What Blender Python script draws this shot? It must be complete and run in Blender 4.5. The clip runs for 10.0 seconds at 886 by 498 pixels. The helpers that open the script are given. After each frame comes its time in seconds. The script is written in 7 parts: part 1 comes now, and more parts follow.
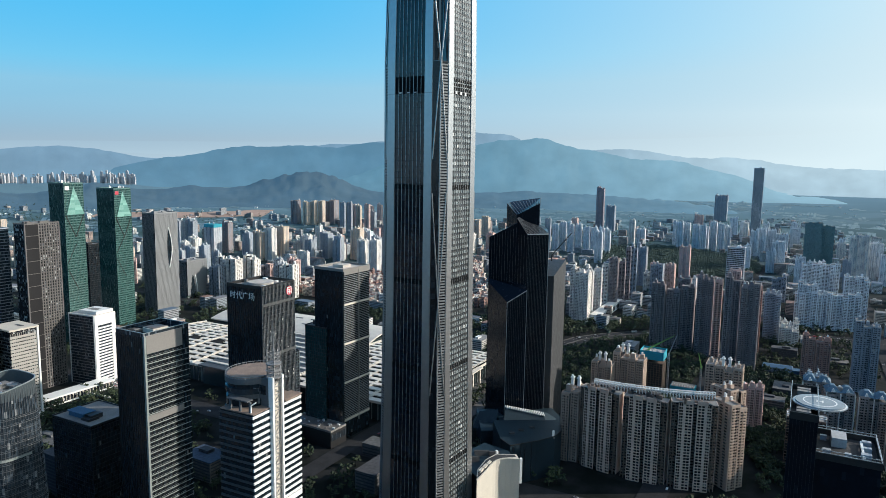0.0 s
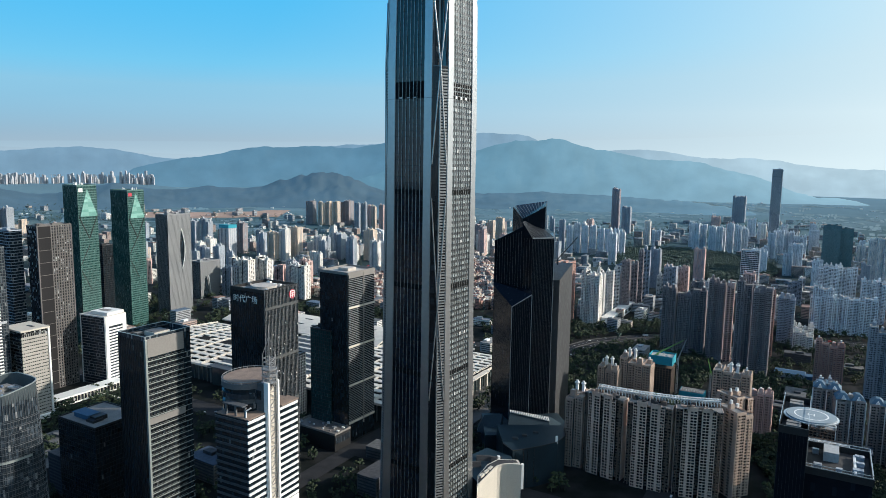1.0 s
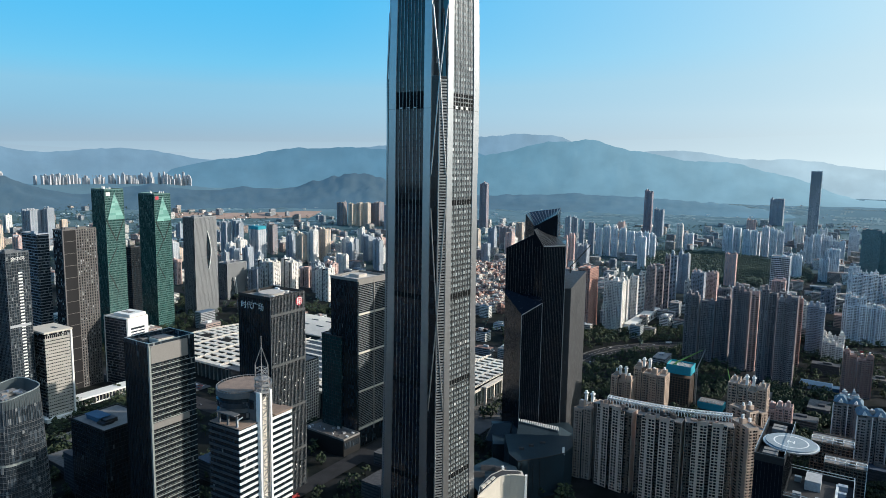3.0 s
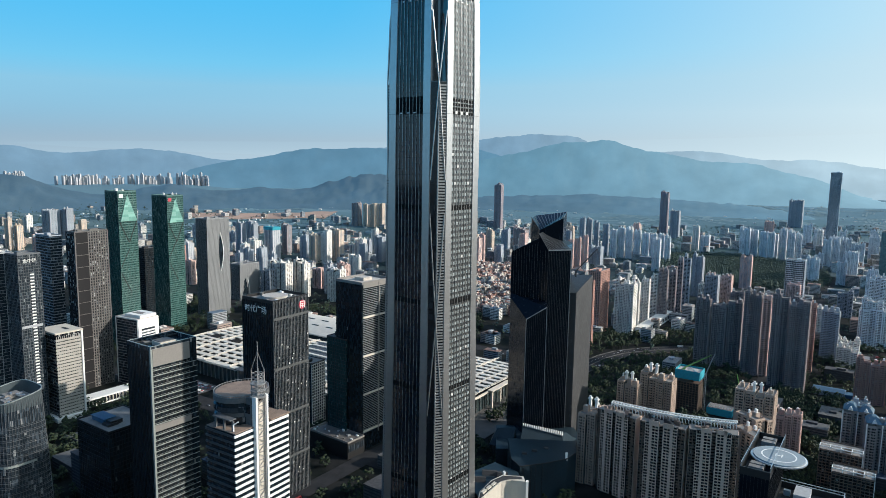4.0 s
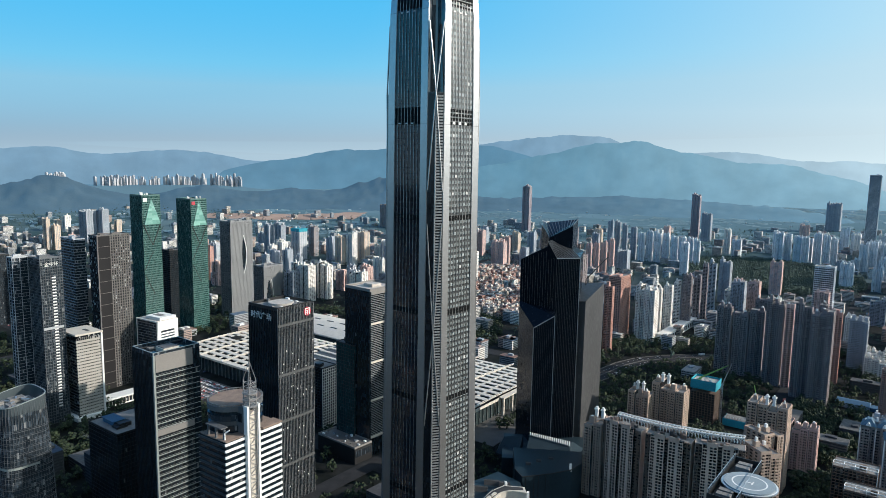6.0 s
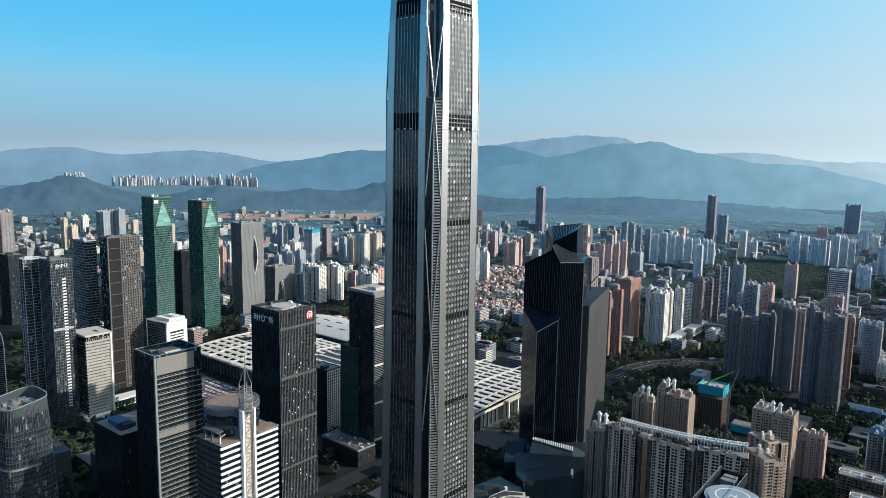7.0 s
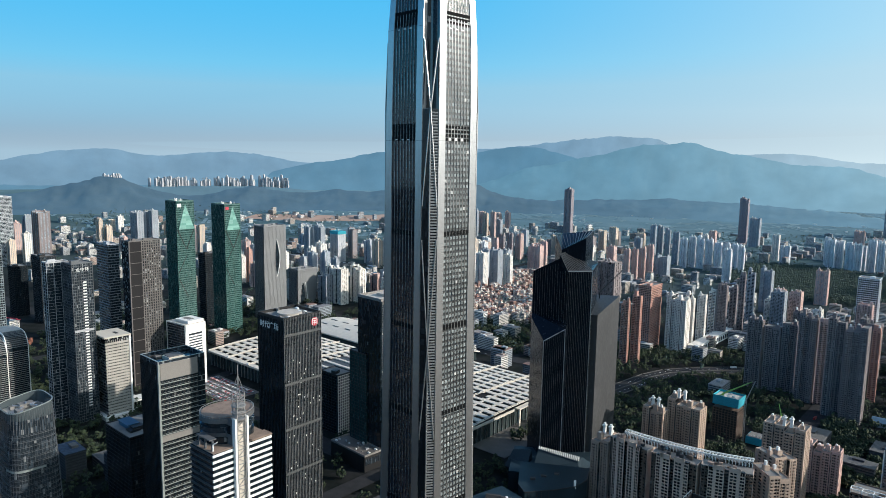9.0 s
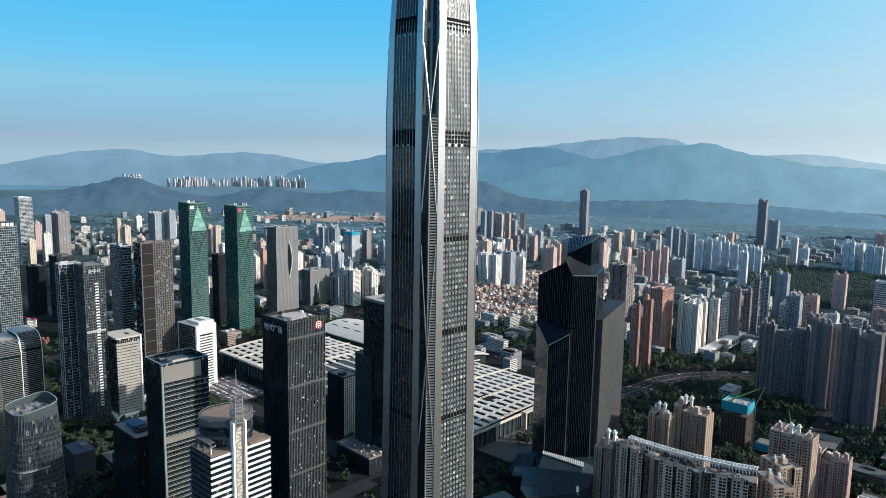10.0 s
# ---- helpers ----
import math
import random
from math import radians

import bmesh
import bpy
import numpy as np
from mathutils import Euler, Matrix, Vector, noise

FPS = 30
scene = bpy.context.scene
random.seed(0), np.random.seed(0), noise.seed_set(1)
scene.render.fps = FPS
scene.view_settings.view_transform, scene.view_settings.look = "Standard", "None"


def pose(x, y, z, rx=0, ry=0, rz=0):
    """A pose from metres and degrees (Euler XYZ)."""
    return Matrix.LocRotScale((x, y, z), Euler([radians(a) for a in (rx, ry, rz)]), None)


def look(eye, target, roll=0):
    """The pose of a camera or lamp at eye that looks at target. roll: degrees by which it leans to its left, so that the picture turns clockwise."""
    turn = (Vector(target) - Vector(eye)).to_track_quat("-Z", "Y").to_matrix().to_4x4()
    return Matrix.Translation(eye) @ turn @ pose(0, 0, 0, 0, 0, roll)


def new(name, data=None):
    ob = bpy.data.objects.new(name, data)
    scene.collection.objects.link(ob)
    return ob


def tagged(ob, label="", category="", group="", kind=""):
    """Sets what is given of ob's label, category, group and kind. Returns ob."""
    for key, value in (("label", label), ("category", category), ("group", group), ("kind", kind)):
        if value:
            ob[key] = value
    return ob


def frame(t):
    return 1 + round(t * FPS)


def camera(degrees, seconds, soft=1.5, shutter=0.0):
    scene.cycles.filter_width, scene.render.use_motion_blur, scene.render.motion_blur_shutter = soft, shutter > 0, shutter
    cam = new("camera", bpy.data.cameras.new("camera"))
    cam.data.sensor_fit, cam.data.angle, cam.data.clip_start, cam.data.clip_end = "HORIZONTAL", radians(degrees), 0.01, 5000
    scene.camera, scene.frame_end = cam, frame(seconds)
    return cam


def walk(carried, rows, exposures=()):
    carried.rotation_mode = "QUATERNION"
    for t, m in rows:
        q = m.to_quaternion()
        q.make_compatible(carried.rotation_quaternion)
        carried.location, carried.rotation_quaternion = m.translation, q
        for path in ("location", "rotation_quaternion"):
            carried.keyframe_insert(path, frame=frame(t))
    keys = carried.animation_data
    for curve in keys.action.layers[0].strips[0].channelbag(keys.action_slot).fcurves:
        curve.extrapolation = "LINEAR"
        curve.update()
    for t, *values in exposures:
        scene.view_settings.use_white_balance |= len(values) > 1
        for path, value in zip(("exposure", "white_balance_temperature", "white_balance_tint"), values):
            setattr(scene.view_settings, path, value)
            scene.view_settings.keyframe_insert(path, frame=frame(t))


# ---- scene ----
cam = camera(66.147, 10.0, soft=0.8)
# seconds, x, y, z, yaw, pitch, roll
PATH = [
    (0.0, 0.0, 0.0, 311.01, 0.08, -7.409, -0.868),
    (0.5, 7.01, 0.84, 313.08, 0.819, -7.423, -0.872),
    (1.0, 14.02, 1.71, 315.16, 1.57, -7.437, -0.875),
    (1.5, 21.03, 2.62, 317.23, 2.327, -7.451, -0.879),
    (2.0, 28.03, 3.57, 319.32, 3.087, -7.466, -0.882),
    (2.5, 35.03, 4.56, 321.41, 3.846, -7.48, -0.885),
    (3.0, 42.02, 5.59, 323.5, 4.601, -7.494, -0.889),
    (3.5, 49.02, 6.66, 325.61, 5.349, -7.508, -0.892),
    (4.0, 56.01, 7.76, 327.72, 6.089, -7.522, -0.896),
    (4.5, 62.99, 8.91, 329.84, 6.82, -7.536, -0.899),
    (5.0, 69.98, 10.09, 331.97, 7.541, -7.55, -0.903),
    (5.5, 76.96, 11.32, 334.12, 8.255, -7.564, -0.906),
    (6.0, 83.94, 12.59, 336.27, 8.96, -7.578, -0.91),
    (6.5, 90.91, 13.89, 338.44, 9.661, -7.593, -0.913),
    (7.0, 97.89, 15.24, 340.63, 10.358, -7.607, -0.916),
    (7.5, 104.86, 16.63, 342.83, 11.057, -7.621, -0.92),
    (8.0, 111.83, 18.06, 345.04, 11.76, -7.635, -0.923),
    (8.5, 118.8, 19.53, 347.28, 12.472, -7.649, -0.927),
    (9.0, 125.77, 21.04, 349.53, 13.2, -7.663, -0.93),
    (9.5, 132.73, 22.6, 351.8, 13.949, -7.677, -0.934),
    (10.0, 139.7, 24.19, 354.09, 14.726, -7.691, -0.937),
]
walk(cam, [(t, pose(x, y, z, 90 + pitch, roll, yaw)) for t, x, y, z, yaw, pitch, roll in PATH])

# ---- light ----
SUN_AZ, SUN_EL = 3.0, 21.5            # degrees: from +x towards +y, above the horizon
world = bpy.data.worlds.new("sky")
scene.world = world
world.use_nodes = True
wn = world.node_tree.nodes
sky = wn.new("ShaderNodeTexSky")
sky.sky_type, sky.sun_disc = "NISHITA", False
sky.sun_elevation, sky.sun_rotation = radians(SUN_EL), radians(90 - SUN_AZ)
sky.altitude, sky.air_density, sky.dust_density, sky.ozone_density = 200, 0.8, 1.5, 2.2
# the sky's own red-to-blue ratio rises towards the horizon: it drives the change from clear azure to dusty air
link = world.node_tree.links.new
split, ratio, span, air = wn.new("ShaderNodeSeparateColor"), wn.new("ShaderNodeMath"), wn.new("ShaderNodeMapRange"), wn.new("ShaderNodeValToRGB")
ratio.operation = "DIVIDE"
span.inputs["From Min"].default_value, span.inputs["From Max"].default_value = 0.25, 1.05
ramp = air.color_ramp
for k, (p, c) in enumerate(((0.26, (0.050, 0.075, 0.165)), (0.325, (0.042, 0.19, 0.50)), (0.365, (0.075, 0.52, 0.93)), (0.47, (0.18, 0.59, 0.89)), (0.54, (0.265, 0.58, 0.80)), (0.66, (0.34, 0.52, 0.66)), (0.80, (0.325, 0.485, 0.62)), (1.0, (0.31, 0.455, 0.585)))):
    e = ramp.elements[k] if k < 2 else ramp.elements.new(0.5)
    e.position, e.color = (p - 0.25) / 0.8, (*c, 1)
link(sky.outputs["Color"], split.inputs["Color"])
link(split.outputs["Red"], ratio.inputs[0])
link(split.outputs["Blue"], ratio.inputs[1])
link(ratio.outputs[0], span.inputs["Value"])
link(span.outputs[0], air.inputs["Fac"])
# the share of dust in the light grows towards the sun: there it whitens the air
dust, dsplit, dspan, glow = wn.new("ShaderNodeTexSky"), wn.new("ShaderNodeSeparateColor"), wn.new("ShaderNodeMapRange"), wn.new("ShaderNodeMix")
dust.sky_type, dust.sun_disc = "NISHITA", False
dust.sun_elevation, dust.sun_rotation = sky.sun_elevation, sky.sun_rotation
dust.altitude, dust.air_density, dust.dust_density, dust.ozone_density = 200, 0.0, 1.5, 0.0
dspan.inputs["From Min"].default_value, dspan.inputs["From Max"].default_value, dspan.inputs["To Max"].default_value = 0.14, 0.55, 0.97
glow.data_type = "RGBA"
glow.inputs["B"].default_value = (0.74, 0.90, 0.96, 1)
link(dust.outputs["Color"], dsplit.inputs["Color"])
share = wn.new("ShaderNodeMath")
share.operation = "DIVIDE"
link(dsplit.outputs["Red"], share.inputs[0])
link(split.outputs["Red"], share.inputs[1])
# two dusty skies of different thickness: their ratio falls towards the horizon and evens out the share there
thick, tsplit, thin, cap, even, towards = (wn.new("ShaderNode" + k) for k in ("TexSky", "SeparateColor", "Math", "Math", "Math", "Math"))
thick.sky_type, thick.sun_disc = "NISHITA", False
thick.sun_elevation, thick.sun_rotation = sky.sun_elevation, sky.sun_rotation
thick.altitude, thick.air_density, thick.dust_density, thick.ozone_density = 200, 0.0, 8.0, 0.0
thin.operation, cap.operation, even.operation, towards.operation = "DIVIDE", "MINIMUM", "POWER", "MULTIPLY"
link(thick.outputs["Color"], tsplit.inputs["Color"])
link(tsplit.outputs["Red"], thin.inputs[0])
link(dsplit.outputs["Red"], thin.inputs[1])
link(thin.outputs[0], cap.inputs[0])
cap.inputs[1].default_value, even.inputs[1].default_value = 1.0, 0.28
link(cap.outputs[0], even.inputs[0])
link(even.outputs[0], towards.inputs[0])
link(share.outputs[0], towards.inputs[1])
link(towards.outputs[0], dspan.inputs["Value"])
link(dspan.outputs[0], glow.inputs["Factor"])
link(air.outputs["Color"], glow.inputs["A"])
link(glow.outputs["Result"], wn["Background"].inputs["Color"])
wn["Background"].inputs["Strength"].default_value = 1.0

sun = new("sun", bpy.data.lights.new("sun", "SUN"))
sun.data.energy, sun.data.angle, sun.data.color = 5.0, radians(0.6), (1.0, 0.935, 0.84)
sv = Vector((math.cos(radians(SUN_EL)) * math.cos(radians(SUN_AZ)), math.cos(radians(SUN_EL)) * math.sin(radians(SUN_AZ)), math.sin(radians(SUN_EL))))
sun.matrix_world = look(sv * 500, (0, 0, 0))

# ---- materials ----


def mat(name, rgb, rough=0.7, metal=0.0, vary=0.25, scale=0.15, bump=0.0, spec=0.5, cells=None, cell_amount=0.0, hue=0.0, ior=1.5, cell_rough=0.2, blinds=0.0, blind=(0.34, 0.35, 0.35)):
    """A painted, stone or glass surface: large stains and fine grain on the base colour; cells: a window grid (m) of slightly different panes."""
    m = bpy.data.materials.new(name)
    m.use_nodes = True
    n, l = m.node_tree.nodes, m.node_tree.links
    b = n["Principled BSDF"]
    b.inputs["Roughness"].default_value, b.inputs["Metallic"].default_value = rough, metal
    b.inputs["Specular IOR Level"].default_value, b.inputs["IOR"].default_value = spec, ior
    tc = n.new("ShaderNodeTexCoord")
    big, fine = n.new("ShaderNodeTexNoise"), n.new("ShaderNodeTexNoise")
    big.inputs["Scale"].default_value, fine.inputs["Scale"].default_value = scale * 0.25, scale * 6
    big.inputs["Detail"].default_value, fine.inputs["Detail"].default_value = 4, 3
    for q in (big, fine):
        l.new(tc.outputs["Object"], q.inputs["Vector"])
    add = n.new("ShaderNodeMath")
    add.operation = "ADD"
    l.new(big.outputs["Fac"], add.inputs[0])
    l.new(fine.outputs["Fac"], add.inputs[1])
    mr = n.new("ShaderNodeMapRange")
    mr.inputs["From Min"].default_value, mr.inputs["From Max"].default_value = 0.6, 1.4
    mr.inputs["To Min"].default_value, mr.inputs["To Max"].default_value = 1 - vary, 1 + vary
    l.new(add.outputs[0], mr.inputs["Value"])
    fac = mr.outputs[0]
    if cells:
        snap = n.new("ShaderNodeVectorMath")
        snap.operation = "SNAP"
        snap.inputs[1].default_value = cells
        l.new(tc.outputs["Object"], snap.inputs[0])
        wn_ = n.new("ShaderNodeTexWhiteNoise")
        l.new(snap.outputs[0], wn_.inputs["Vector"])
        pw = n.new("ShaderNodeMath")
        pw.operation = "POWER"
        pw.inputs[1].default_value = 5.0
        l.new(wn_.outputs["Value"], pw.inputs[0])
        ma = n.new("ShaderNodeMath")
        ma.operation = "MULTIPLY_ADD"
        ma.inputs[1].default_value = cell_amount
        l.new(pw.outputs[0], ma.inputs[0])
        l.new(fac, ma.inputs[2])
        fac = ma.outputs[0]
        rr = n.new("ShaderNodeMapRange")
        rr.inputs["To Min"].default_value, rr.inputs["To Max"].default_value = rough, min(1, rough + cell_rough)
        l.new(wn_.outputs["Value"], rr.inputs["Value"])
        l.new(rr.outputs[0], b.inputs["Roughness"])
    drawn = None
    if cells and blinds:
        drawn = n.new("ShaderNodeMath")
        drawn.operation = "GREATER_THAN"
        drawn.inputs[1].default_value = 1 - blinds
        l.new(wn_.outputs["Value"], drawn.inputs[0])
    info = n.new("ShaderNodeObjectInfo")
    hm = n.new("ShaderNodeMapRange")
    hm.inputs["To Min"].default_value, hm.inputs["To Max"].default_value = 1 - hue, 1 + hue
    l.new(info.outputs["Random"], hm.inputs["Value"])
    mul = n.new("ShaderNodeMath")
    mul.operation = "MULTIPLY"
    l.new(fac, mul.inputs[0])
    l.new(hm.outputs[0], mul.inputs[1])
    col = n.new("ShaderNodeVectorMath")
    col.operation = "SCALE"
    col.inputs[0].default_value = rgb[:3]
    l.new(mul.outputs[0], col.inputs["Scale"])
    l.new(col.outputs[0], b.inputs["Base Color"])
    if drawn:
        mix = n.new("ShaderNodeMix")
        mix.data_type = "RGBA"
        mix.inputs["B"].default_value = (*blind, 1)
        l.new(drawn.outputs[0], mix.inputs["Factor"])
        l.new(col.outputs[0], mix.inputs["A"])
        l.new(mix.outputs["Result"], b.inputs["Base Color"])
    if bump:
        bp = n.new("ShaderNodeBump")
        bp.inputs["Strength"].default_value, bp.inputs["Distance"].default_value = bump, 0.3
        l.new(fine.outputs["Fac"], bp.inputs["Height"])
        l.new(bp.outputs[0], b.inputs["Normal"])
    return m


WALLS = {
    "w": mat("white_wall_tile", (0.76, 0.71, 0.65), hue=0.12),
    "t": mat("tan_wall_paint", (0.60, 0.475, 0.37), hue=0.15),
    "p": mat("pink_wall_tile", (0.60, 0.41, 0.36), hue=0.15),
    "o": mat("brick_red_wall_tile", (0.48, 0.26, 0.205), hue=0.12),
    # g and c are lightened to stand in for haze on distant towers
    "g": mat("grey_wall_paint", (0.33, 0.36, 0.40), hue=0.18),
    "n": mat("dark_brown_grey_wall", (0.26, 0.22, 0.22), hue=0.2),
    "c": mat("haze_paled_wall_tile", (0.72, 0.735, 0.75), hue=0.15),
    "e": mat("teal_curtain_wall_frame", (0.07, 0.16, 0.18), hue=0.1),
    "m": mat("mauve_brown_wall", (0.30, 0.25, 0.27), hue=0.1),
    "b": mat("light_grey_wall_tile", (0.45, 0.46, 0.48), hue=0.1),
    "v": mat("pale_aluminium_panel", (0.62, 0.66, 0.68), rough=0.45),
    "f": mat("aluminium_sunshade", (0.26, 0.30, 0.32), rough=0.45),
}
GLASS = mat("dark_window_glass", (0.012, 0.015, 0.019), rough=0.12, spec=0.5, cells=(1.6, 1.6, 3.0), cell_amount=4.0, blinds=0.10)
GLASS_OFFICE = mat("black_office_glass", (0.009, 0.015, 0.020), rough=0.06, spec=0.45, cells=(1.5, 1.5, 4.0), cell_amount=1.5, blinds=0.004, blind=(0.16, 0.165, 0.165))
GLASS_GREEN = mat("green_office_glass", (0.008, 0.042, 0.040), rough=0.10, spec=0.5, cells=(1.5, 1.5, 4.0), cell_amount=2.5, blinds=0.06, blind=(0.09, 0.19, 0.17))
GLASS_TEAL = mat("dark_teal_office_glass", (0.016, 0.050, 0.052), rough=0.08, spec=0.5, cells=(1.5, 1.5, 4.0), cell_amount=1.5)
GLASS_BLUE = mat("blue_grey_office_glass", (0.020, 0.028, 0.036), rough=0.10, spec=0.55, cells=(1.5, 1.5, 4.0), cell_amount=2.0, blinds=0.035, blind=(0.22, 0.23, 0.235))
ROOF = mat("weathered_roof_concrete", (0.20, 0.19, 0.18), rough=0.9, scale=0.4, vary=0.4)
DARK_ROOF = mat("dark_roof_felt", (0.055, 0.055, 0.058), rough=0.95, vary=0.4, scale=0.5, spec=0.2)
ROOF_RED = mat("terracotta_roof", (0.36, 0.14, 0.09), rough=0.85, scale=0.5, hue=0.2)
WHITE = mat("white_metal", (0.80, 0.79, 0.76), rough=0.45, vary=0.10)
STEEL = mat("brushed_steel", (0.55, 0.57, 0.60), rough=0.34, metal=0.8, vary=0.12)
DARKSTEEL = mat("dark_bronze_metal", (0.030, 0.030, 0.031), rough=0.4, metal=0.3)
ASPHALT = mat("asphalt", (0.030, 0.031, 0.034), rough=0.95, scale=0.3, spec=0.15, vary=0.4)
PAVING = mat("paving", (0.10, 0.097, 0.094), rough=0.9, scale=0.3)
BLUE_NET = mat("cyan_safety_net", (0.02, 0.30, 0.38), rough=0.8)
RED_PAINT = mat("red_paint", (0.46, 0.035, 0.06), rough=0.5)
GREEN_PAINT = mat("green_crane_paint", (0.28, 0.50, 0.12), rough=0.5)

# ---- mesh tools ----
GRID = -28.0                            # the street grid's turn


class Shape:
    """Boxes and other solids gathered into one mesh."""

    def __init__(self):
        self.v, self.f = [], []

    def box(self, x0, x1, y0, y1, z0, z1):
        k = len(self.v)
        self.v += [(x0, y0, z0), (x1, y0, z0), (x1, y1, z0), (x0, y1, z0), (x0, y0, z1), (x1, y0, z1), (x1, y1, z1), (x0, y1, z1)]
        self.f += [tuple(k + i for i in q) for q in ((3, 2, 1, 0), (4, 5, 6, 7), (0, 1, 5, 4), (1, 2, 6, 5), (2, 3, 7, 6), (3, 0, 4, 7))]
        return self

    def prism(self, lower, z0, z1, upper=None):
        """A prism over a plan polygon (counter-clockwise), its top polygon given where it tapers."""
        k, n = len(self.v), len(lower)
        self.v += [(x, y, z0) for x, y in lower] + [(x, y, z1) for x, y in (upper or lower)]
        self.f += [tuple(k + i for i in reversed(range(n))), tuple(k + n + i for i in range(n))]
        self.f += [(k + i, k + (i + 1) % n, k + n + (i + 1) % n, k + n + i) for i in range(n)]
        return self

    def bar(self, p, q, r):
        """A square bar from p to q."""
        p, q = Vector(p), Vector(q)
        d = (q - p).normalized()
        s = d.cross(Vector((0, 0, 1)) if abs(d.z) < 0.95 else Vector((1, 0, 0))).normalized() * r
        u = d.cross(s).normalized() * r
        k = len(self.v)
        self.v += [tuple(e + a * s + b * u) for e in (p, q) for a, b in ((-1, -1), (1, -1), (1, 1), (-1, 1))]
        self.f += [tuple(k + i for i in o) for o in ((0, 3, 2, 1), (4, 5, 6, 7), (0, 1, 5, 4), (1, 2, 6, 5), (2, 3, 7, 6), (3, 0, 4, 7))]
        return self

    def loft(self, plans):
        """One closed skin through plan polygons of equal length: (points, z) from below upwards."""
        k, n = len(self.v), len(plans[0][0])
        for pts, z in plans:
            self.v += [(x, y, z) for x, y in pts]
        last = (len(plans) - 1) * n
        self.f += [tuple(k + i for i in reversed(range(n))), tuple(k + last + i for i in range(n))]
        for s in range(len(plans) - 1):
            self.f += [(k + s * n + i, k + s * n + (i + 1) % n, k + s * n + n + (i + 1) % n, k + s * n + n + i) for i in range(n)]
        return self

    def tube(self, pts, r):
        """A square tube along a path, as one skin."""
        k = len(self.v)
        for i, p in enumerate(pts):
            d = (Vector(pts[min(i + 1, len(pts) - 1)]) - Vector(pts[max(i - 1, 0)])).normalized()
            s = d.cross(Vector((1, 0, 0))).normalized() * r
            u = d.cross(s).normalized() * r
            self.v += [tuple(Vector(p) + a * s + b * u) for a, b in ((-1, -1), (1, -1), (1, 1), (-1, 1))]
        for i in range(len(pts) - 1):
            self.f += [(k + 4 * i + q, k + 4 * i + (q + 1) % 4, k + 4 * i + 4 + (q + 1) % 4, k + 4 * i + 4 + q) for q in range(4)]
        e = k + 4 * (len(pts) - 1)
        self.f += [(k + 3, k + 2, k + 1, k), (e, e + 1, e + 2, e + 3)]
        return self

    def quad(self, *pts):
        k = len(self.v)
        self.v += [tuple(p) for p in pts]
        self.f.append(tuple(range(k, k + len(pts))))
        return self

    def mesh(self, name, material):
        me = bpy.data.meshes.new(name)
        me.from_pydata(self.v, [], self.f)
        me.materials.append(material)
        me.update()
        return me


def part(name, shape, material, parent, label="", kind=""):
    ob = new(name, shape.mesh(name, material))
    ob.parent = parent
    return tagged(ob, label=label, kind=kind)


def thing(name, m, label, category, group="", kind=""):
    ob = new(name)
    ob.matrix_world = m
    return tagged(ob, label, category, group, kind)


def at_corner(fx, fy, turn, w, d):
    """The pose of a block's base centre, from its front corner as placed to fit the camera's view."""
    a, b = Vector((math.cos(radians(turn)), math.sin(radians(turn)))), Vector((-math.sin(radians(turn)), math.cos(radians(turn))))
    c = Vector((fx, fy)) - a * w / 2 + b * d / 2
    return pose(c.x, c.y, 0, 0, 0, turn)


def ground_z(x, y):
    """The plain is flat near the city, then climbs so the hills' foot fits the camera's view."""
    r = math.hypot(x - 70, y - 12)
    return 133 * max(0, (r - 2600) / 2000) ** 1.6


def ring(lo, hi, step):
    n = max(1, round((hi - lo) / step))
    return [lo + (hi - lo) * i / n for i in range(n + 1)]


def clad(core, bands, piers, x0, x1, y0, y1, z0, z1, floor=3.0, band=1.1, proud=0.25, bay=3.6, pier=0.9):
    """A glazed volume with a spandrel at each floor and piers between the bays."""
    core.box(x0, x1, y0, y1, z0, z1)
    n = max(1, int((z1 - z0) / floor))
    for i in range(n + 1):
        z = z0 + i * floor
        bands.box(x0 - proud, x1 + proud, y0 - proud, y1 + proud, z, min(z + band, z1 + 0.3))
    if pier:
        q = proud * 1.5
        for x in ring(x0, x1, bay):
            for y in (y0, y1):
                piers.box(x - pier / 2, x + pier / 2, y - q, y + q, z0, z1 + 0.1)
        for y in ring(y0, y1, bay):
            for x in (x0, x1):
                piers.box(x - q, x + q, y - pier / 2, y + pier / 2, z0, z1 + 0.1)


def parapet(shape, x0, x1, y0, y1, z, h=1.4, t=0.5):
    shape.box(x0, x1, y0, y0 + t, z, z + h).box(x0, x1, y1 - t, y1, z, z + h)
    shape.box(x0, x0 + t, y0 + t, y1 - t, z, z + h).box(x1 - t, x1, y0 + t, y1 - t, z, z + h)


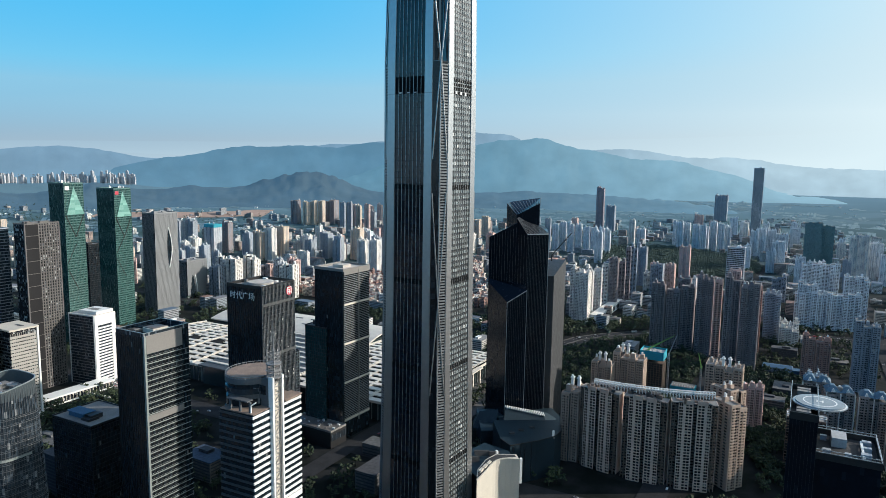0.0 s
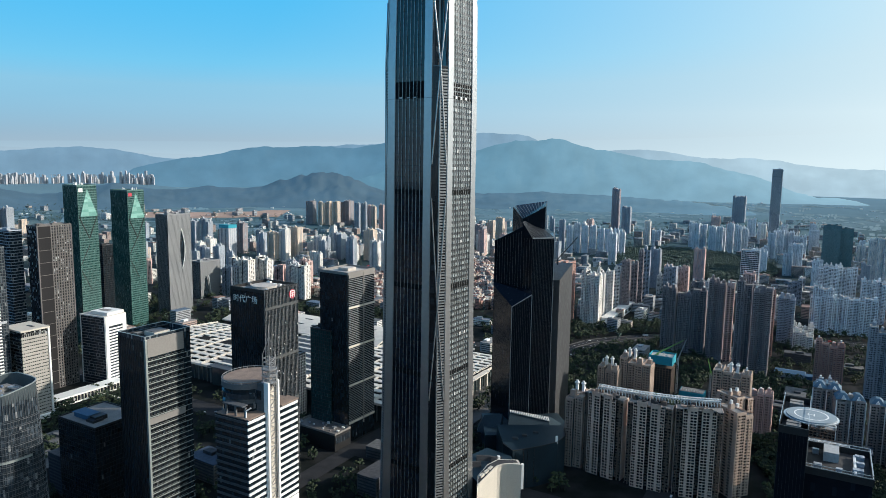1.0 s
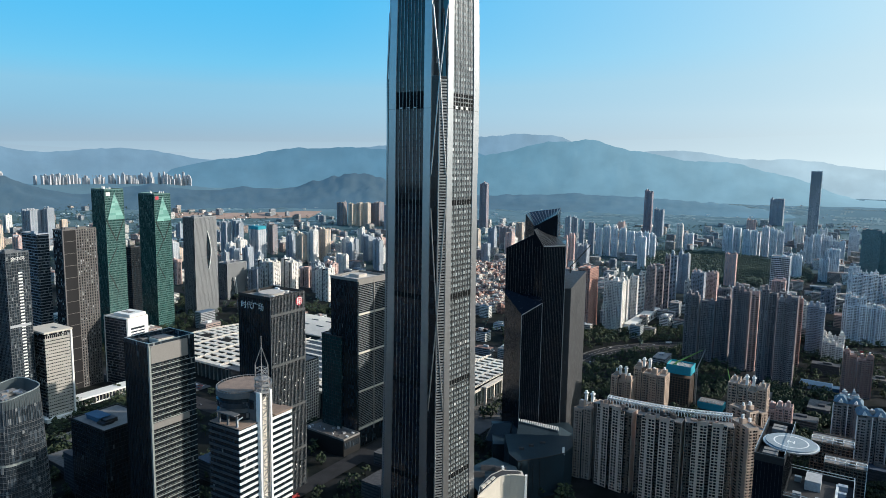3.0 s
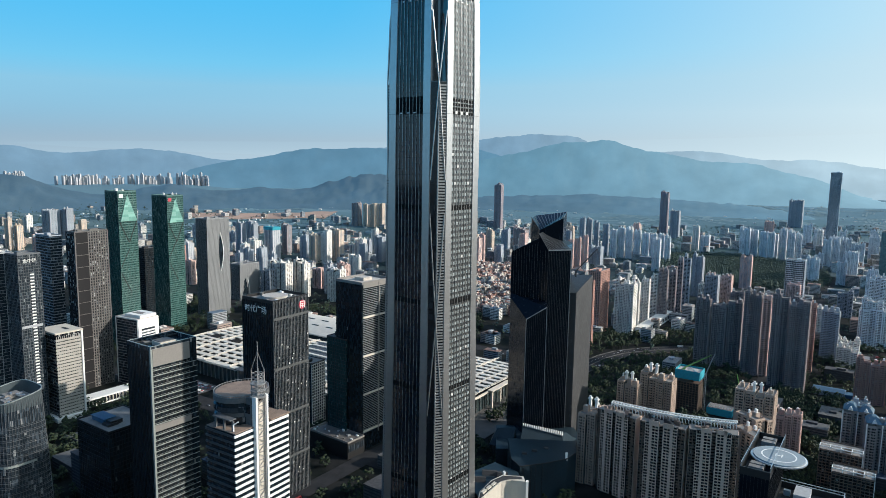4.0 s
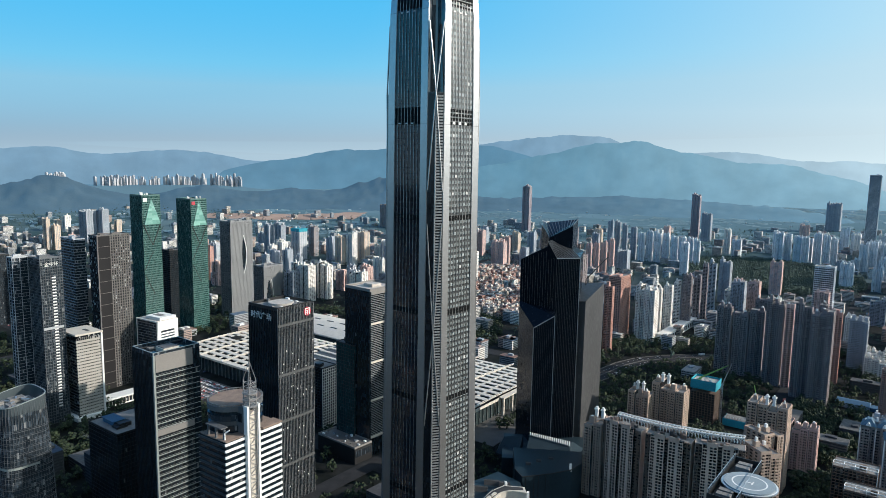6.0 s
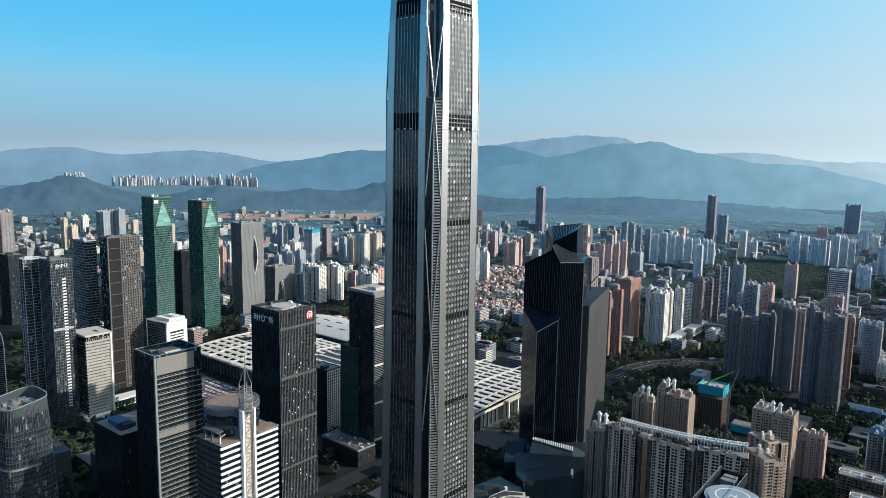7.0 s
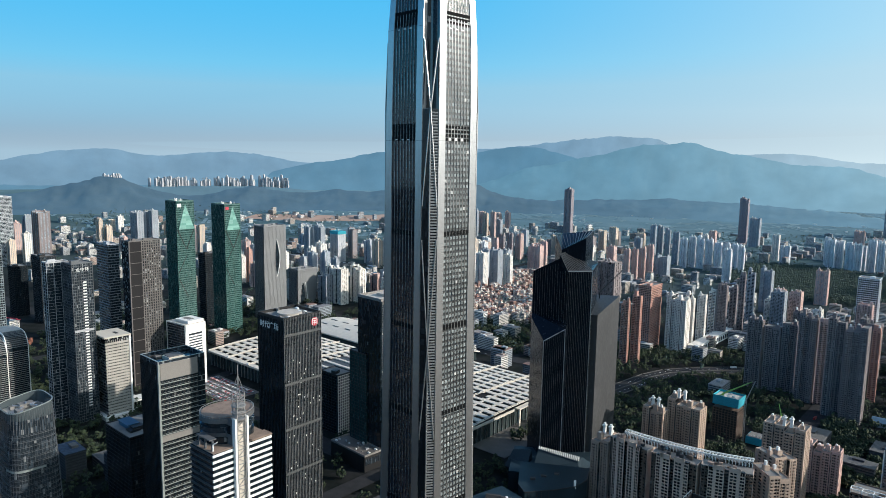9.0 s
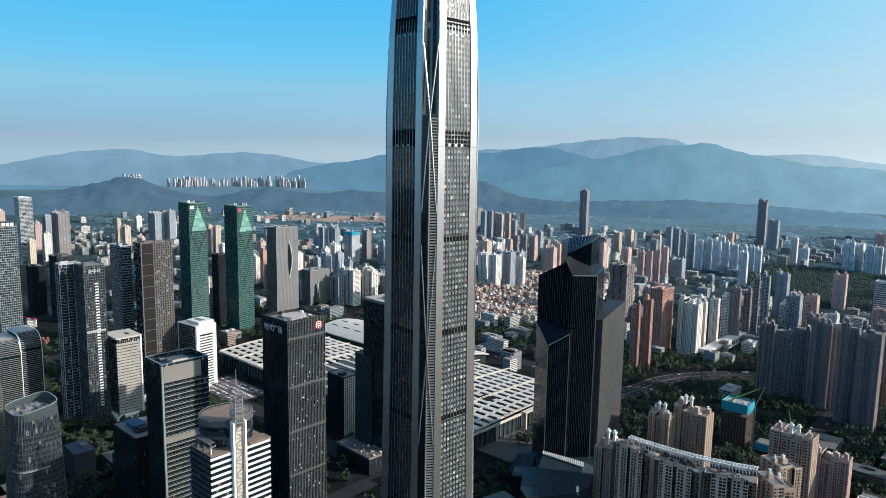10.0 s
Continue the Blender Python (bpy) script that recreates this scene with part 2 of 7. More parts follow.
# ---- ground, hills ----
def ground():
    verts, faces = [], []
    rs = [40 * i for i in range(1, 119)]
    nb = 144
    verts.append((70, 12, 0))
    for r in rs:
        for k in range(nb):
            x, y = 70 + r * math.sin(2 * math.pi * k / nb), 12 + r * math.cos(2 * math.pi * k / nb)
            verts.append((x, y, ground_z(x, y)))
    for k in range(nb):
        faces.append((0, 1 + (k + 1) % nb, 1 + k))
    for i in range(len(rs) - 1):
        for k in range(nb):
            a, b = 1 + i * nb + k, 1 + i * nb + (k + 1) % nb
            faces.append((a, b, b + nb, a + nb))
    me = bpy.data.meshes.new("ground")
    me.from_pydata(verts, [], faces)
    m = bpy.data.materials.new("city_ground")
    m.use_nodes = True
    n, l = m.node_tree.nodes, m.node_tree.links
    b = n["Principled BSDF"]
    b.inputs["Roughness"].default_value = 0.95
    b.inputs["Specular IOR Level"].default_value = 0.15
    g = n.new("ShaderNodeNewGeometry")
    stretch = n.new("ShaderNodeMapping")
    stretch.inputs["Scale"].default_value = (0.0022, 0.007, 0.007)
    l.new(g.outputs["Position"], stretch.inputs["Vector"])
    ns = []
    for sc, vec in ((1.0, stretch.outputs[0]), (0.035, g.outputs["Position"]), (0.004, g.outputs["Position"])):
        q = n.new("ShaderNodeTexNoise")
        q.inputs["Scale"].default_value, q.inputs["Detail"].default_value = sc, 6
        l.new(vec, q.inputs["Vector"])
        ns.append(q)
    # near soil kept almost black: street shade is put into its colour
    soil = n.new("ShaderNodeValToRGB")
    soil.color_ramp.elements[0].color, soil.color_ramp.elements[1].color = (0.005, 0.008, 0.007, 1), (0.020, 0.021, 0.022, 1)
    soil.color_ramp.elements[0].position, soil.color_ramp.elements[1].position = 0.42, 0.66
    l.new(ns[1].outputs["Fac"], soil.inputs["Fac"])
    # farther ground turns paler and bluer in place of haze
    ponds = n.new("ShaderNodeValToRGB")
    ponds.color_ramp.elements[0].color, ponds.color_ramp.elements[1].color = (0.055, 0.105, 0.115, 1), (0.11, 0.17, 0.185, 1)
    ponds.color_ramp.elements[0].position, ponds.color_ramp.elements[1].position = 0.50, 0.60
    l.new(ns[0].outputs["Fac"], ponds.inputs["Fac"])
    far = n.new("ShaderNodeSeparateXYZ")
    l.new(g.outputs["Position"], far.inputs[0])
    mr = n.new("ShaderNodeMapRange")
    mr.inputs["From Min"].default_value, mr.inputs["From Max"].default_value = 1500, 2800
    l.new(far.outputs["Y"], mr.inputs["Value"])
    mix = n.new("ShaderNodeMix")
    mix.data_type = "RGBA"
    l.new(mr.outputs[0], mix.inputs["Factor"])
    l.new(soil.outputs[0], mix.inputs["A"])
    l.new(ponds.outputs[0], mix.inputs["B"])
    # a last haze tint painted into the base colour towards 4000 m
    far_haze, mix2 = n.new("ShaderNodeMapRange"), n.new("ShaderNodeMix")
    far_haze.inputs["From Min"].default_value, far_haze.inputs["From Max"].default_value, far_haze.inputs["To Max"].default_value = 2800, 4000, 0.95
    l.new(far.outputs["Y"], far_haze.inputs["Value"])
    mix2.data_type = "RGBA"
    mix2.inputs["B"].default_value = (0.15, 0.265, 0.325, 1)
    l.new(far_haze.outputs[0], mix2.inputs["Factor"])
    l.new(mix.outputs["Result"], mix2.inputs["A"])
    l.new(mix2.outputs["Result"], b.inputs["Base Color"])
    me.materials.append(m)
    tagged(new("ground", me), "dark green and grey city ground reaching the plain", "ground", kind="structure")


ground()


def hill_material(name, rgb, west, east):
    """Wooded slopes far off; their haze is painted on as emission, stronger towards the sun's side."""
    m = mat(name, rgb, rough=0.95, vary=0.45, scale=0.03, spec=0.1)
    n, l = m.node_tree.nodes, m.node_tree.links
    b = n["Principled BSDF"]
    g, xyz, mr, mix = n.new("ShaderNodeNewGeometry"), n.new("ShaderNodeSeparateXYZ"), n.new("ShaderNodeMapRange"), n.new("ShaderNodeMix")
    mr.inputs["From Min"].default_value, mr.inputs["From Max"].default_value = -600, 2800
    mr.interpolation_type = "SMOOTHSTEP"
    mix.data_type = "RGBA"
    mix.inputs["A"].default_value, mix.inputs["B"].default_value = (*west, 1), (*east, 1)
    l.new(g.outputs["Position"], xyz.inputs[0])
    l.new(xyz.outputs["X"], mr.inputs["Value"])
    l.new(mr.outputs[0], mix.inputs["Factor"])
    # paler emission stands in for haze at the foot, noise in it for the shading of folds
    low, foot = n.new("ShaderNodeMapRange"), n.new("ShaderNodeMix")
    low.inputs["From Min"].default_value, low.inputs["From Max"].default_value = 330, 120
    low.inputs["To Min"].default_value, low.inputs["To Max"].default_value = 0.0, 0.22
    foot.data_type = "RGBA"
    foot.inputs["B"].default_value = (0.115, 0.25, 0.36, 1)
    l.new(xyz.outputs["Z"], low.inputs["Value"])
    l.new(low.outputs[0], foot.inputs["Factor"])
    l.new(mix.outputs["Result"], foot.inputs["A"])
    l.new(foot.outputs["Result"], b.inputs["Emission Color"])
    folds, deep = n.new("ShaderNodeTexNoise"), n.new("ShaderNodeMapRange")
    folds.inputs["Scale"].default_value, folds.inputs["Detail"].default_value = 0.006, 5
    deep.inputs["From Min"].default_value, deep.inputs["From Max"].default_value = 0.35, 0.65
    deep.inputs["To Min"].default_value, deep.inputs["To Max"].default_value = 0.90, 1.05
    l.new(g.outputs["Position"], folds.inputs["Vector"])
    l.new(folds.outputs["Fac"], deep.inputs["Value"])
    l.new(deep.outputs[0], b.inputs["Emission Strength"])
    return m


def hills(name, label, radius, depth, base, bumps, material, rough):
    """A ridge along a bearing: bumps are (bearing in degrees, height above the eye's level, width in degrees)."""
    verts, faces = [], []
    nb, nr = 700, 18
    for i in range(nb + 1):
        be = -62 + 124 * i / nb
        top = base + 5 * noise.fractal(Vector((be * 1.1, radius, 0)), 0.9, 2.1, 5) + sum(h * math.exp(-((be - c) / w) ** 2) for c, h, w in bumps)
        for j in range(nr + 1):
            s = j / nr
            r = radius + depth * (s - 1)
            x, y = 70 + r * math.sin(radians(be)), 12 + r * math.cos(radians(be))
            spur = noise.fractal(Vector((be * 0.55, s * 2.6, radius * 0.01)), 0.8, 2.2, 6)
            z = ground_z(x, y) - 6 + (top - ground_z(x, y)) * (s ** 1.5) * (1 + rough * spur * (1.2 - s * 0.9))
            verts.append((x, y, z if top > ground_z(x, y) + 22 else -60))
    for i in range(nb):
        for j in range(nr):
            a = i * (nr + 1) + j
            faces.append((a, a + 1, a + nr + 2, a + nr + 1))
    me = bpy.data.meshes.new(name)
    me.from_pydata(verts, [], faces)
    me.materials.append(material)
    for p in me.polygons:
        p.use_smooth = True
    tagged(new(name, me), label, "hills", kind="structure")


# the west and east colours are haze, given off by the slopes themselves
HAZE_FAR = hill_material("far_hazed_hills", (0.03, 0.04, 0.045), (0.165, 0.305, 0.445), (0.50, 0.68, 0.78))
HAZE_B = hill_material("hazed_ridge", (0.025, 0.035, 0.04), (0.095, 0.235, 0.36), (0.15, 0.335, 0.46))
HAZE_MID = hill_material("hazed_wooded_hills", (0.025, 0.035, 0.035), (0.11, 0.265, 0.385), (0.31, 0.53, 0.66))
HAZE_NEAR = hill_material("hazed_foothills", (0.036, 0.046, 0.046), (0.032, 0.084, 0.150), (0.15, 0.315, 0.44))
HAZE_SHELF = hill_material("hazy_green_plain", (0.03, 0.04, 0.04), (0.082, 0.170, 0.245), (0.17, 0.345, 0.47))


def bumps_at(first, step, width, heights):
    return [(first + step * k, h, width) for k, h in enumerate(heights)]


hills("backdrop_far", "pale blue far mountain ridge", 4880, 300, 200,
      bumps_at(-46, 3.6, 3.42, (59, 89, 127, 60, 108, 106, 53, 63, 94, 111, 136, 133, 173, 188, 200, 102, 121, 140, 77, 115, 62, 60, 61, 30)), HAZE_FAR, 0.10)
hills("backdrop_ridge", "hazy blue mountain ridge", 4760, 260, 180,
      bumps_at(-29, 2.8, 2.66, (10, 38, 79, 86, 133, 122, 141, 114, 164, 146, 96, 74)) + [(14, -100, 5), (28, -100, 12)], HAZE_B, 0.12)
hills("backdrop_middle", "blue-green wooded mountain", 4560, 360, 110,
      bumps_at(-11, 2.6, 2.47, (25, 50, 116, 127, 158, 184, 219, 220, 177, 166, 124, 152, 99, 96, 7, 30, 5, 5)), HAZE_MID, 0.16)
# shelf shaped to bring the far estate's base to its height in view
hills("backdrop_shelf", "green shelf behind the foothills, raised to fit the camera view", 4290, 160, 96, [(-39, 58, 2.5), (-35, 52, 3), (-31, 50, 3), (-27, 50, 3), (-23.5, 28, 3)], HAZE_SHELF, 0.1)
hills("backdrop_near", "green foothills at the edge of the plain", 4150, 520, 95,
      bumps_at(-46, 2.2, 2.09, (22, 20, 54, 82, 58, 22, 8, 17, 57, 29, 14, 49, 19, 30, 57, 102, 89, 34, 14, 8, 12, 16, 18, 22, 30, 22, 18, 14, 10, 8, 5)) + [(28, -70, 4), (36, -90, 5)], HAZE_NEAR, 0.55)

# ---- the supertall tower ----
def scale_at(z):
    return float(np.interp(z, [0, 60, 200, 386, 447, 480, 560, 590], [1.12, 1.08, 1.02, 1.0, 0.965, 0.90, 0.55, 0.30]))


TOWER_Z = [0, 60, 130, 200, 290, 386, 447, 480, 520, 560]
BELTS = [(142, 146), (213, 217), (288, 292), (362, 375), (446, 460), (62, 66)]


def supertall():
    t = thing("skyscraper", pose(-11.5, 563.6, 0, 0, 0, -32), "supertall dark glass skyscraper with pale steel piers and tapered top", "skyscraper")
    H, P, B, G = 29.2, 20.9, 13.9, 26.0

    def turn(pts, k):
        for _ in range(k):
            pts = [(-y, x) for x, y in pts]
        return pts

    def sections(shape, plan, z_lo=0.0, z_hi=560.0):
        zs = [z_lo] + [z for z in TOWER_Z if z_lo < z < z_hi] + [z_hi]
        shape.loft([([(x * scale_at(z), y * scale_at(z)) for x, y in plan], z) for z in zs])

    corner = [(P, -H), (G, -G), (H, -P)]
    notch = [(P, -H), (P + 0.6, -H + 6.5), (H - 6.5, -P - 0.6), (H, -P)]
    core = Shape()
    sections(core, sum((turn(corner, k) for k in range(4)), []), 0, 386)
    sections(core, sum((turn(notch, k) for k in range(4)), []), 386, 560)
    part("glass_shaft", core, TOWER_GLASS, t, "dark reflective curtain wall")
    rnd = random.Random(8)
    bay = 2 * B / 8
    for k in range(4):
        # faces 0 and 3 get darker materials: their shade is put into the colour
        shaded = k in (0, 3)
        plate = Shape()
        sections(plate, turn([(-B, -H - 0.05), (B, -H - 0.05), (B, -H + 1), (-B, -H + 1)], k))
        part("facade_glazing", plate, SHADED_GLASS if shaded else TOWER_FRAME, t, "darker curtain wall on the shaded faces" if shaded else "dark window frames")
        floors, panes = Shape(), Shape()
        z = 4.5
        while z < 552:
            s = scale_at(z)
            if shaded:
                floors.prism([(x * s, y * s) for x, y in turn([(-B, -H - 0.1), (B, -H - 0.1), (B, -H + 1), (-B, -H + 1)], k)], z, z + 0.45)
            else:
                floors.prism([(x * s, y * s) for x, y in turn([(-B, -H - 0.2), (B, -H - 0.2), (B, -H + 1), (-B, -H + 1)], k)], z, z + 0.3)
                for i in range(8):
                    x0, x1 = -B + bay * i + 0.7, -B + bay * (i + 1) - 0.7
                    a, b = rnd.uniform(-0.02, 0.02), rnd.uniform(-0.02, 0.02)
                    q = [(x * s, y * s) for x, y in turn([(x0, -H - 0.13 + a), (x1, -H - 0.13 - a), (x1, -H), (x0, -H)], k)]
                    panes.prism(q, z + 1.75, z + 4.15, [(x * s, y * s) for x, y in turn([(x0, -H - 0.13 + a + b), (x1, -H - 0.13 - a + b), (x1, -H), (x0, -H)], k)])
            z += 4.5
        part("spandrel_cladding", floors, SHADED_LINE if shaded else TOWER_BAND, t, kind="stuff")
        # the panes' grey base stands in for bright reflections on the sunlit faces
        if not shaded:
            part("window_glazing", panes, SUNLIT_PANE, t, "windows in a paler tone on the sunlit faces", kind="stuff")
        for i in range(9):
            x, out = -B + 2 * B * i / 8, 0.6 if shaded else 0.4
            fin = Shape()
            sections(fin, turn([(x - 0.17, -H - out), (x + 0.17, -H - out), (x + 0.17, -H + 0.5), (x - 0.17, -H + 0.5)], k))
            part("fin", fin, TOWER_FIN, t)
        for side in (-1, 1):
            pier = Shape()
            lo, hi = sorted((side * B, side * P))
            sections(pier, turn([(lo, -H - 0.9), (hi, -H - 0.9), (hi, -H + 1.5), (lo, -H + 1.5)], k))
            part("pier", pier, TOWER_PIER, t, "pale stainless steel pier")
            for zj in (362, 447):
                s = scale_at(zj)
                joint = Shape().prism([(x * s * 1.002, y * s * 1.002) for x, y in turn([(lo, -H - 0.9), (hi, -H - 0.9), (hi, -H + 1.5), (lo, -H + 1.5)], k)], zj, zj + 0.3)
                part("joint", joint, FIN_GREY, t)
        for a, b in BELTS:
            s = scale_at((a + b) / 2)
            belt = Shape()
            tall = b - a > 8
            n = 4 if tall and not shaded else 1
            for j in range(n):
                z0 = a + (b - a) * j / n
                belt.prism([(x * s, y * s) for x, y in turn([(-B, -H - 0.32), (B, -H - 0.32), (B, -H + 1), (-B, -H + 1)], k)], z0, z0 + (b - a) / n * (0.7 if n > 1 else 1.0))
            part("louvre_belt", belt, TOWER_LOUVRE, t, "black louvred plant-floor belt")
            if tall:
                # unlit white boxes stand for the small lights in the belt
                for i in (2, 4, 6):
                    x = -B + bay * (i - 0.5) + rnd.uniform(-0.3, 0.3)
                    q = turn([(x - 1.1, -H - 0.5), (x + 1.1, -H - 0.5), (x + 1.1, -H), (x - 1.1, -H)], k)
                    part("louvre_lamp", Shape().prism([(u * s, v * s) for u, v in q], a + 0.4, a + (1.3 if shaded else 2.6)), WHITE, t, "small white box for a louvre light")
        skin = Shape()
        sections(skin, turn([(P + 0.1, -H - 0.06), (G, -G - 0.1), (G + 0.1, -G), (H + 0.06, -P - 0.1), (H - 1, -P - 0.1), (P + 0.1, -H + 1)], k), 0, 385.5)
        part("corner_glazing", skin, CORNER_GLASS, t, "dark corner glass")
        # striped floors on one facet of each corner only, so the sunlit facet reads brighter than the shaded one
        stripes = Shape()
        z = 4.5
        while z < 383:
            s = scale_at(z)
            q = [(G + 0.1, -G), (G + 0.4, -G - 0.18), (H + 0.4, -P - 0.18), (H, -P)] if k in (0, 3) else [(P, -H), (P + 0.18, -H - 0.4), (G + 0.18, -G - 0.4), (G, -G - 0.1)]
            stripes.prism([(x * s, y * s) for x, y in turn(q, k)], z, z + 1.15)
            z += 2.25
        part("corner_banding", stripes, SUNLIT_BAND, t, "pale floor stripes marking the sunlit corner facet", "stuff")
        ridge = Shape()
        sections(ridge, turn([(G - 0.6, -G - 0.4), (G + 0.4, -G - 0.4), (G + 0.4, -G + 0.6), (G - 0.6, -G + 0.6)], k), 0, 386)
        part("corner_rib", ridge, TOWER_FIN, t, "bright corner rib")
        for node, up, down in ((386, 52, 74), (198, 88, 74)):
            for dz in (-down, up):
                brace = Shape()
                s0, s1 = scale_at(node), scale_at(node + dz)
                for foot in ((P + 0.6, -H - 0.3), (H + 0.3, -P - 0.6)):
                    (x0, y0), (x1, y1) = turn([(G + 0.3, -G - 0.3), foot], k)
                    brace.bar((x0 * s0, y0 * s0, node), (x1 * s1, y1 * s1, node + dz), 0.4)
                part("brace", brace, TOWER_FIN, t)
    return t


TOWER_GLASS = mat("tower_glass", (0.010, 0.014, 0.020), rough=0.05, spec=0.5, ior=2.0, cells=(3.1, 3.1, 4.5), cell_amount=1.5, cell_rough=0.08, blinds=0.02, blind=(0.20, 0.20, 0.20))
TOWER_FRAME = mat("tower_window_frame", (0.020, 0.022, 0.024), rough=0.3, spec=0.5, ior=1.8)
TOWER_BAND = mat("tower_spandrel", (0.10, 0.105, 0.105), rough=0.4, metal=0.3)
SHADED_LINE = mat("shaded_floor_line", (0.022, 0.026, 0.034), rough=0.25)
SUNLIT_PANE = mat("sunlit_window_pane", (0.17, 0.19, 0.19), rough=0.12, spec=0.5, ior=1.9, cells=(3.475, 3.475, 4.5), cell_amount=1.2, cell_rough=0.1, blinds=0.03, blind=(0.55, 0.55, 0.53))
# the tower glass again, darker and duller for the shaded faces
SHADED_GLASS = mat("shaded_side_glass", (0.006, 0.009, 0.015), rough=0.05, spec=0.5, ior=1.6, cells=(3.475, 3.475, 4.5), cell_amount=1.5, cell_rough=0.05)
CORNER_GLASS = mat("dark_corner_glass", (0.008, 0.010, 0.013), rough=0.1, spec=0.5, cells=(3.1, 3.1, 4.5), cell_amount=1.0)
SUNLIT_BAND = mat("sunlit_corner_band", (0.30, 0.30, 0.295), rough=0.4, metal=0.3)
TOWER_PIER = mat("stainless_pier", (0.54, 0.54, 0.54), rough=0.33, metal=0.92, vary=0.10, scale=0.05)
TOWER_FIN = mat("stainless_fin", (0.44, 0.44, 0.44), rough=0.32, metal=0.8, vary=0.10)
TOWER_LOUVRE = mat("black_louvre", (0.006, 0.007, 0.008), rough=0.7, spec=0.08)
FIN_GREY = mat("aluminium_fin", (0.24, 0.245, 0.245), rough=0.45, metal=0.2)
supertall()


# ---- towers round it ----
def roof_kit(t, w, d, h, wall, n=3, seed=0):
    """Roof slab, parapet, plant rooms and tanks."""
    rnd = random.Random(seed)
    part("roof", Shape().box(-w / 2 + 0.2, w / 2 - 0.2, -d / 2 + 0.2, d / 2 - 0.2, h + 0.05, h + 0.5), ROOF, t)
    p = Shape()
    parapet(p, -w / 2 - 0.3, w / 2 + 0.3, -d / 2 - 0.3, d / 2 + 0.3, h, 1.6)
    part("parapet", p, wall, t)
    for i in range(n):
        sx, sy = rnd.uniform(0.12, 0.28) * w, rnd.uniform(0.12, 0.28) * d
        x, y = rnd.uniform(-0.3, 0.3) * w, rnd.uniform(-0.3, 0.3) * d
        part("plant_room", Shape().box(x - sx / 2, x + sx / 2, y - sy / 2, y + sy / 2, h + 0.5, h + rnd.uniform(2.5, 6)), wall, t)


def office(m, w, d, h, label, wall, glass, group="", floor=4.0, band=0.9, proud=0.2, bay=3.0, pier=0.35, crown=0.0, seed=1, cat="office tower", name="office_tower", roof=3):
    t = thing(name, m, label, cat, group)
    core, bands, piers = Shape(), Shape(), Shape()
    clad(core, bands, piers, -w / 2, w / 2, -d / 2, d / 2, 0, h, floor, band, proud, bay, pier)
    part("curtain_wall", core, glass, t)
    part("banding", bands, wall, t, kind="stuff")
    if pier:
        part("mullion_grid", piers, wall, t, kind="stuff")
    roof_kit(t, w, d, h, wall, roof, seed)
    return t


def lettering(body, parent, m, size, material, label):
    """Raised letters, one part."""
    cu = bpy.data.curves.new("lettering", "FONT")
    cu.body, cu.size, cu.extrude, cu.align_x = body, size, 0.15, "CENTER"
    cu.materials.append(material)
    ob = new("lettering", cu)
    ob.parent, ob.matrix_local = parent, m
    return tagged(ob, label=label)


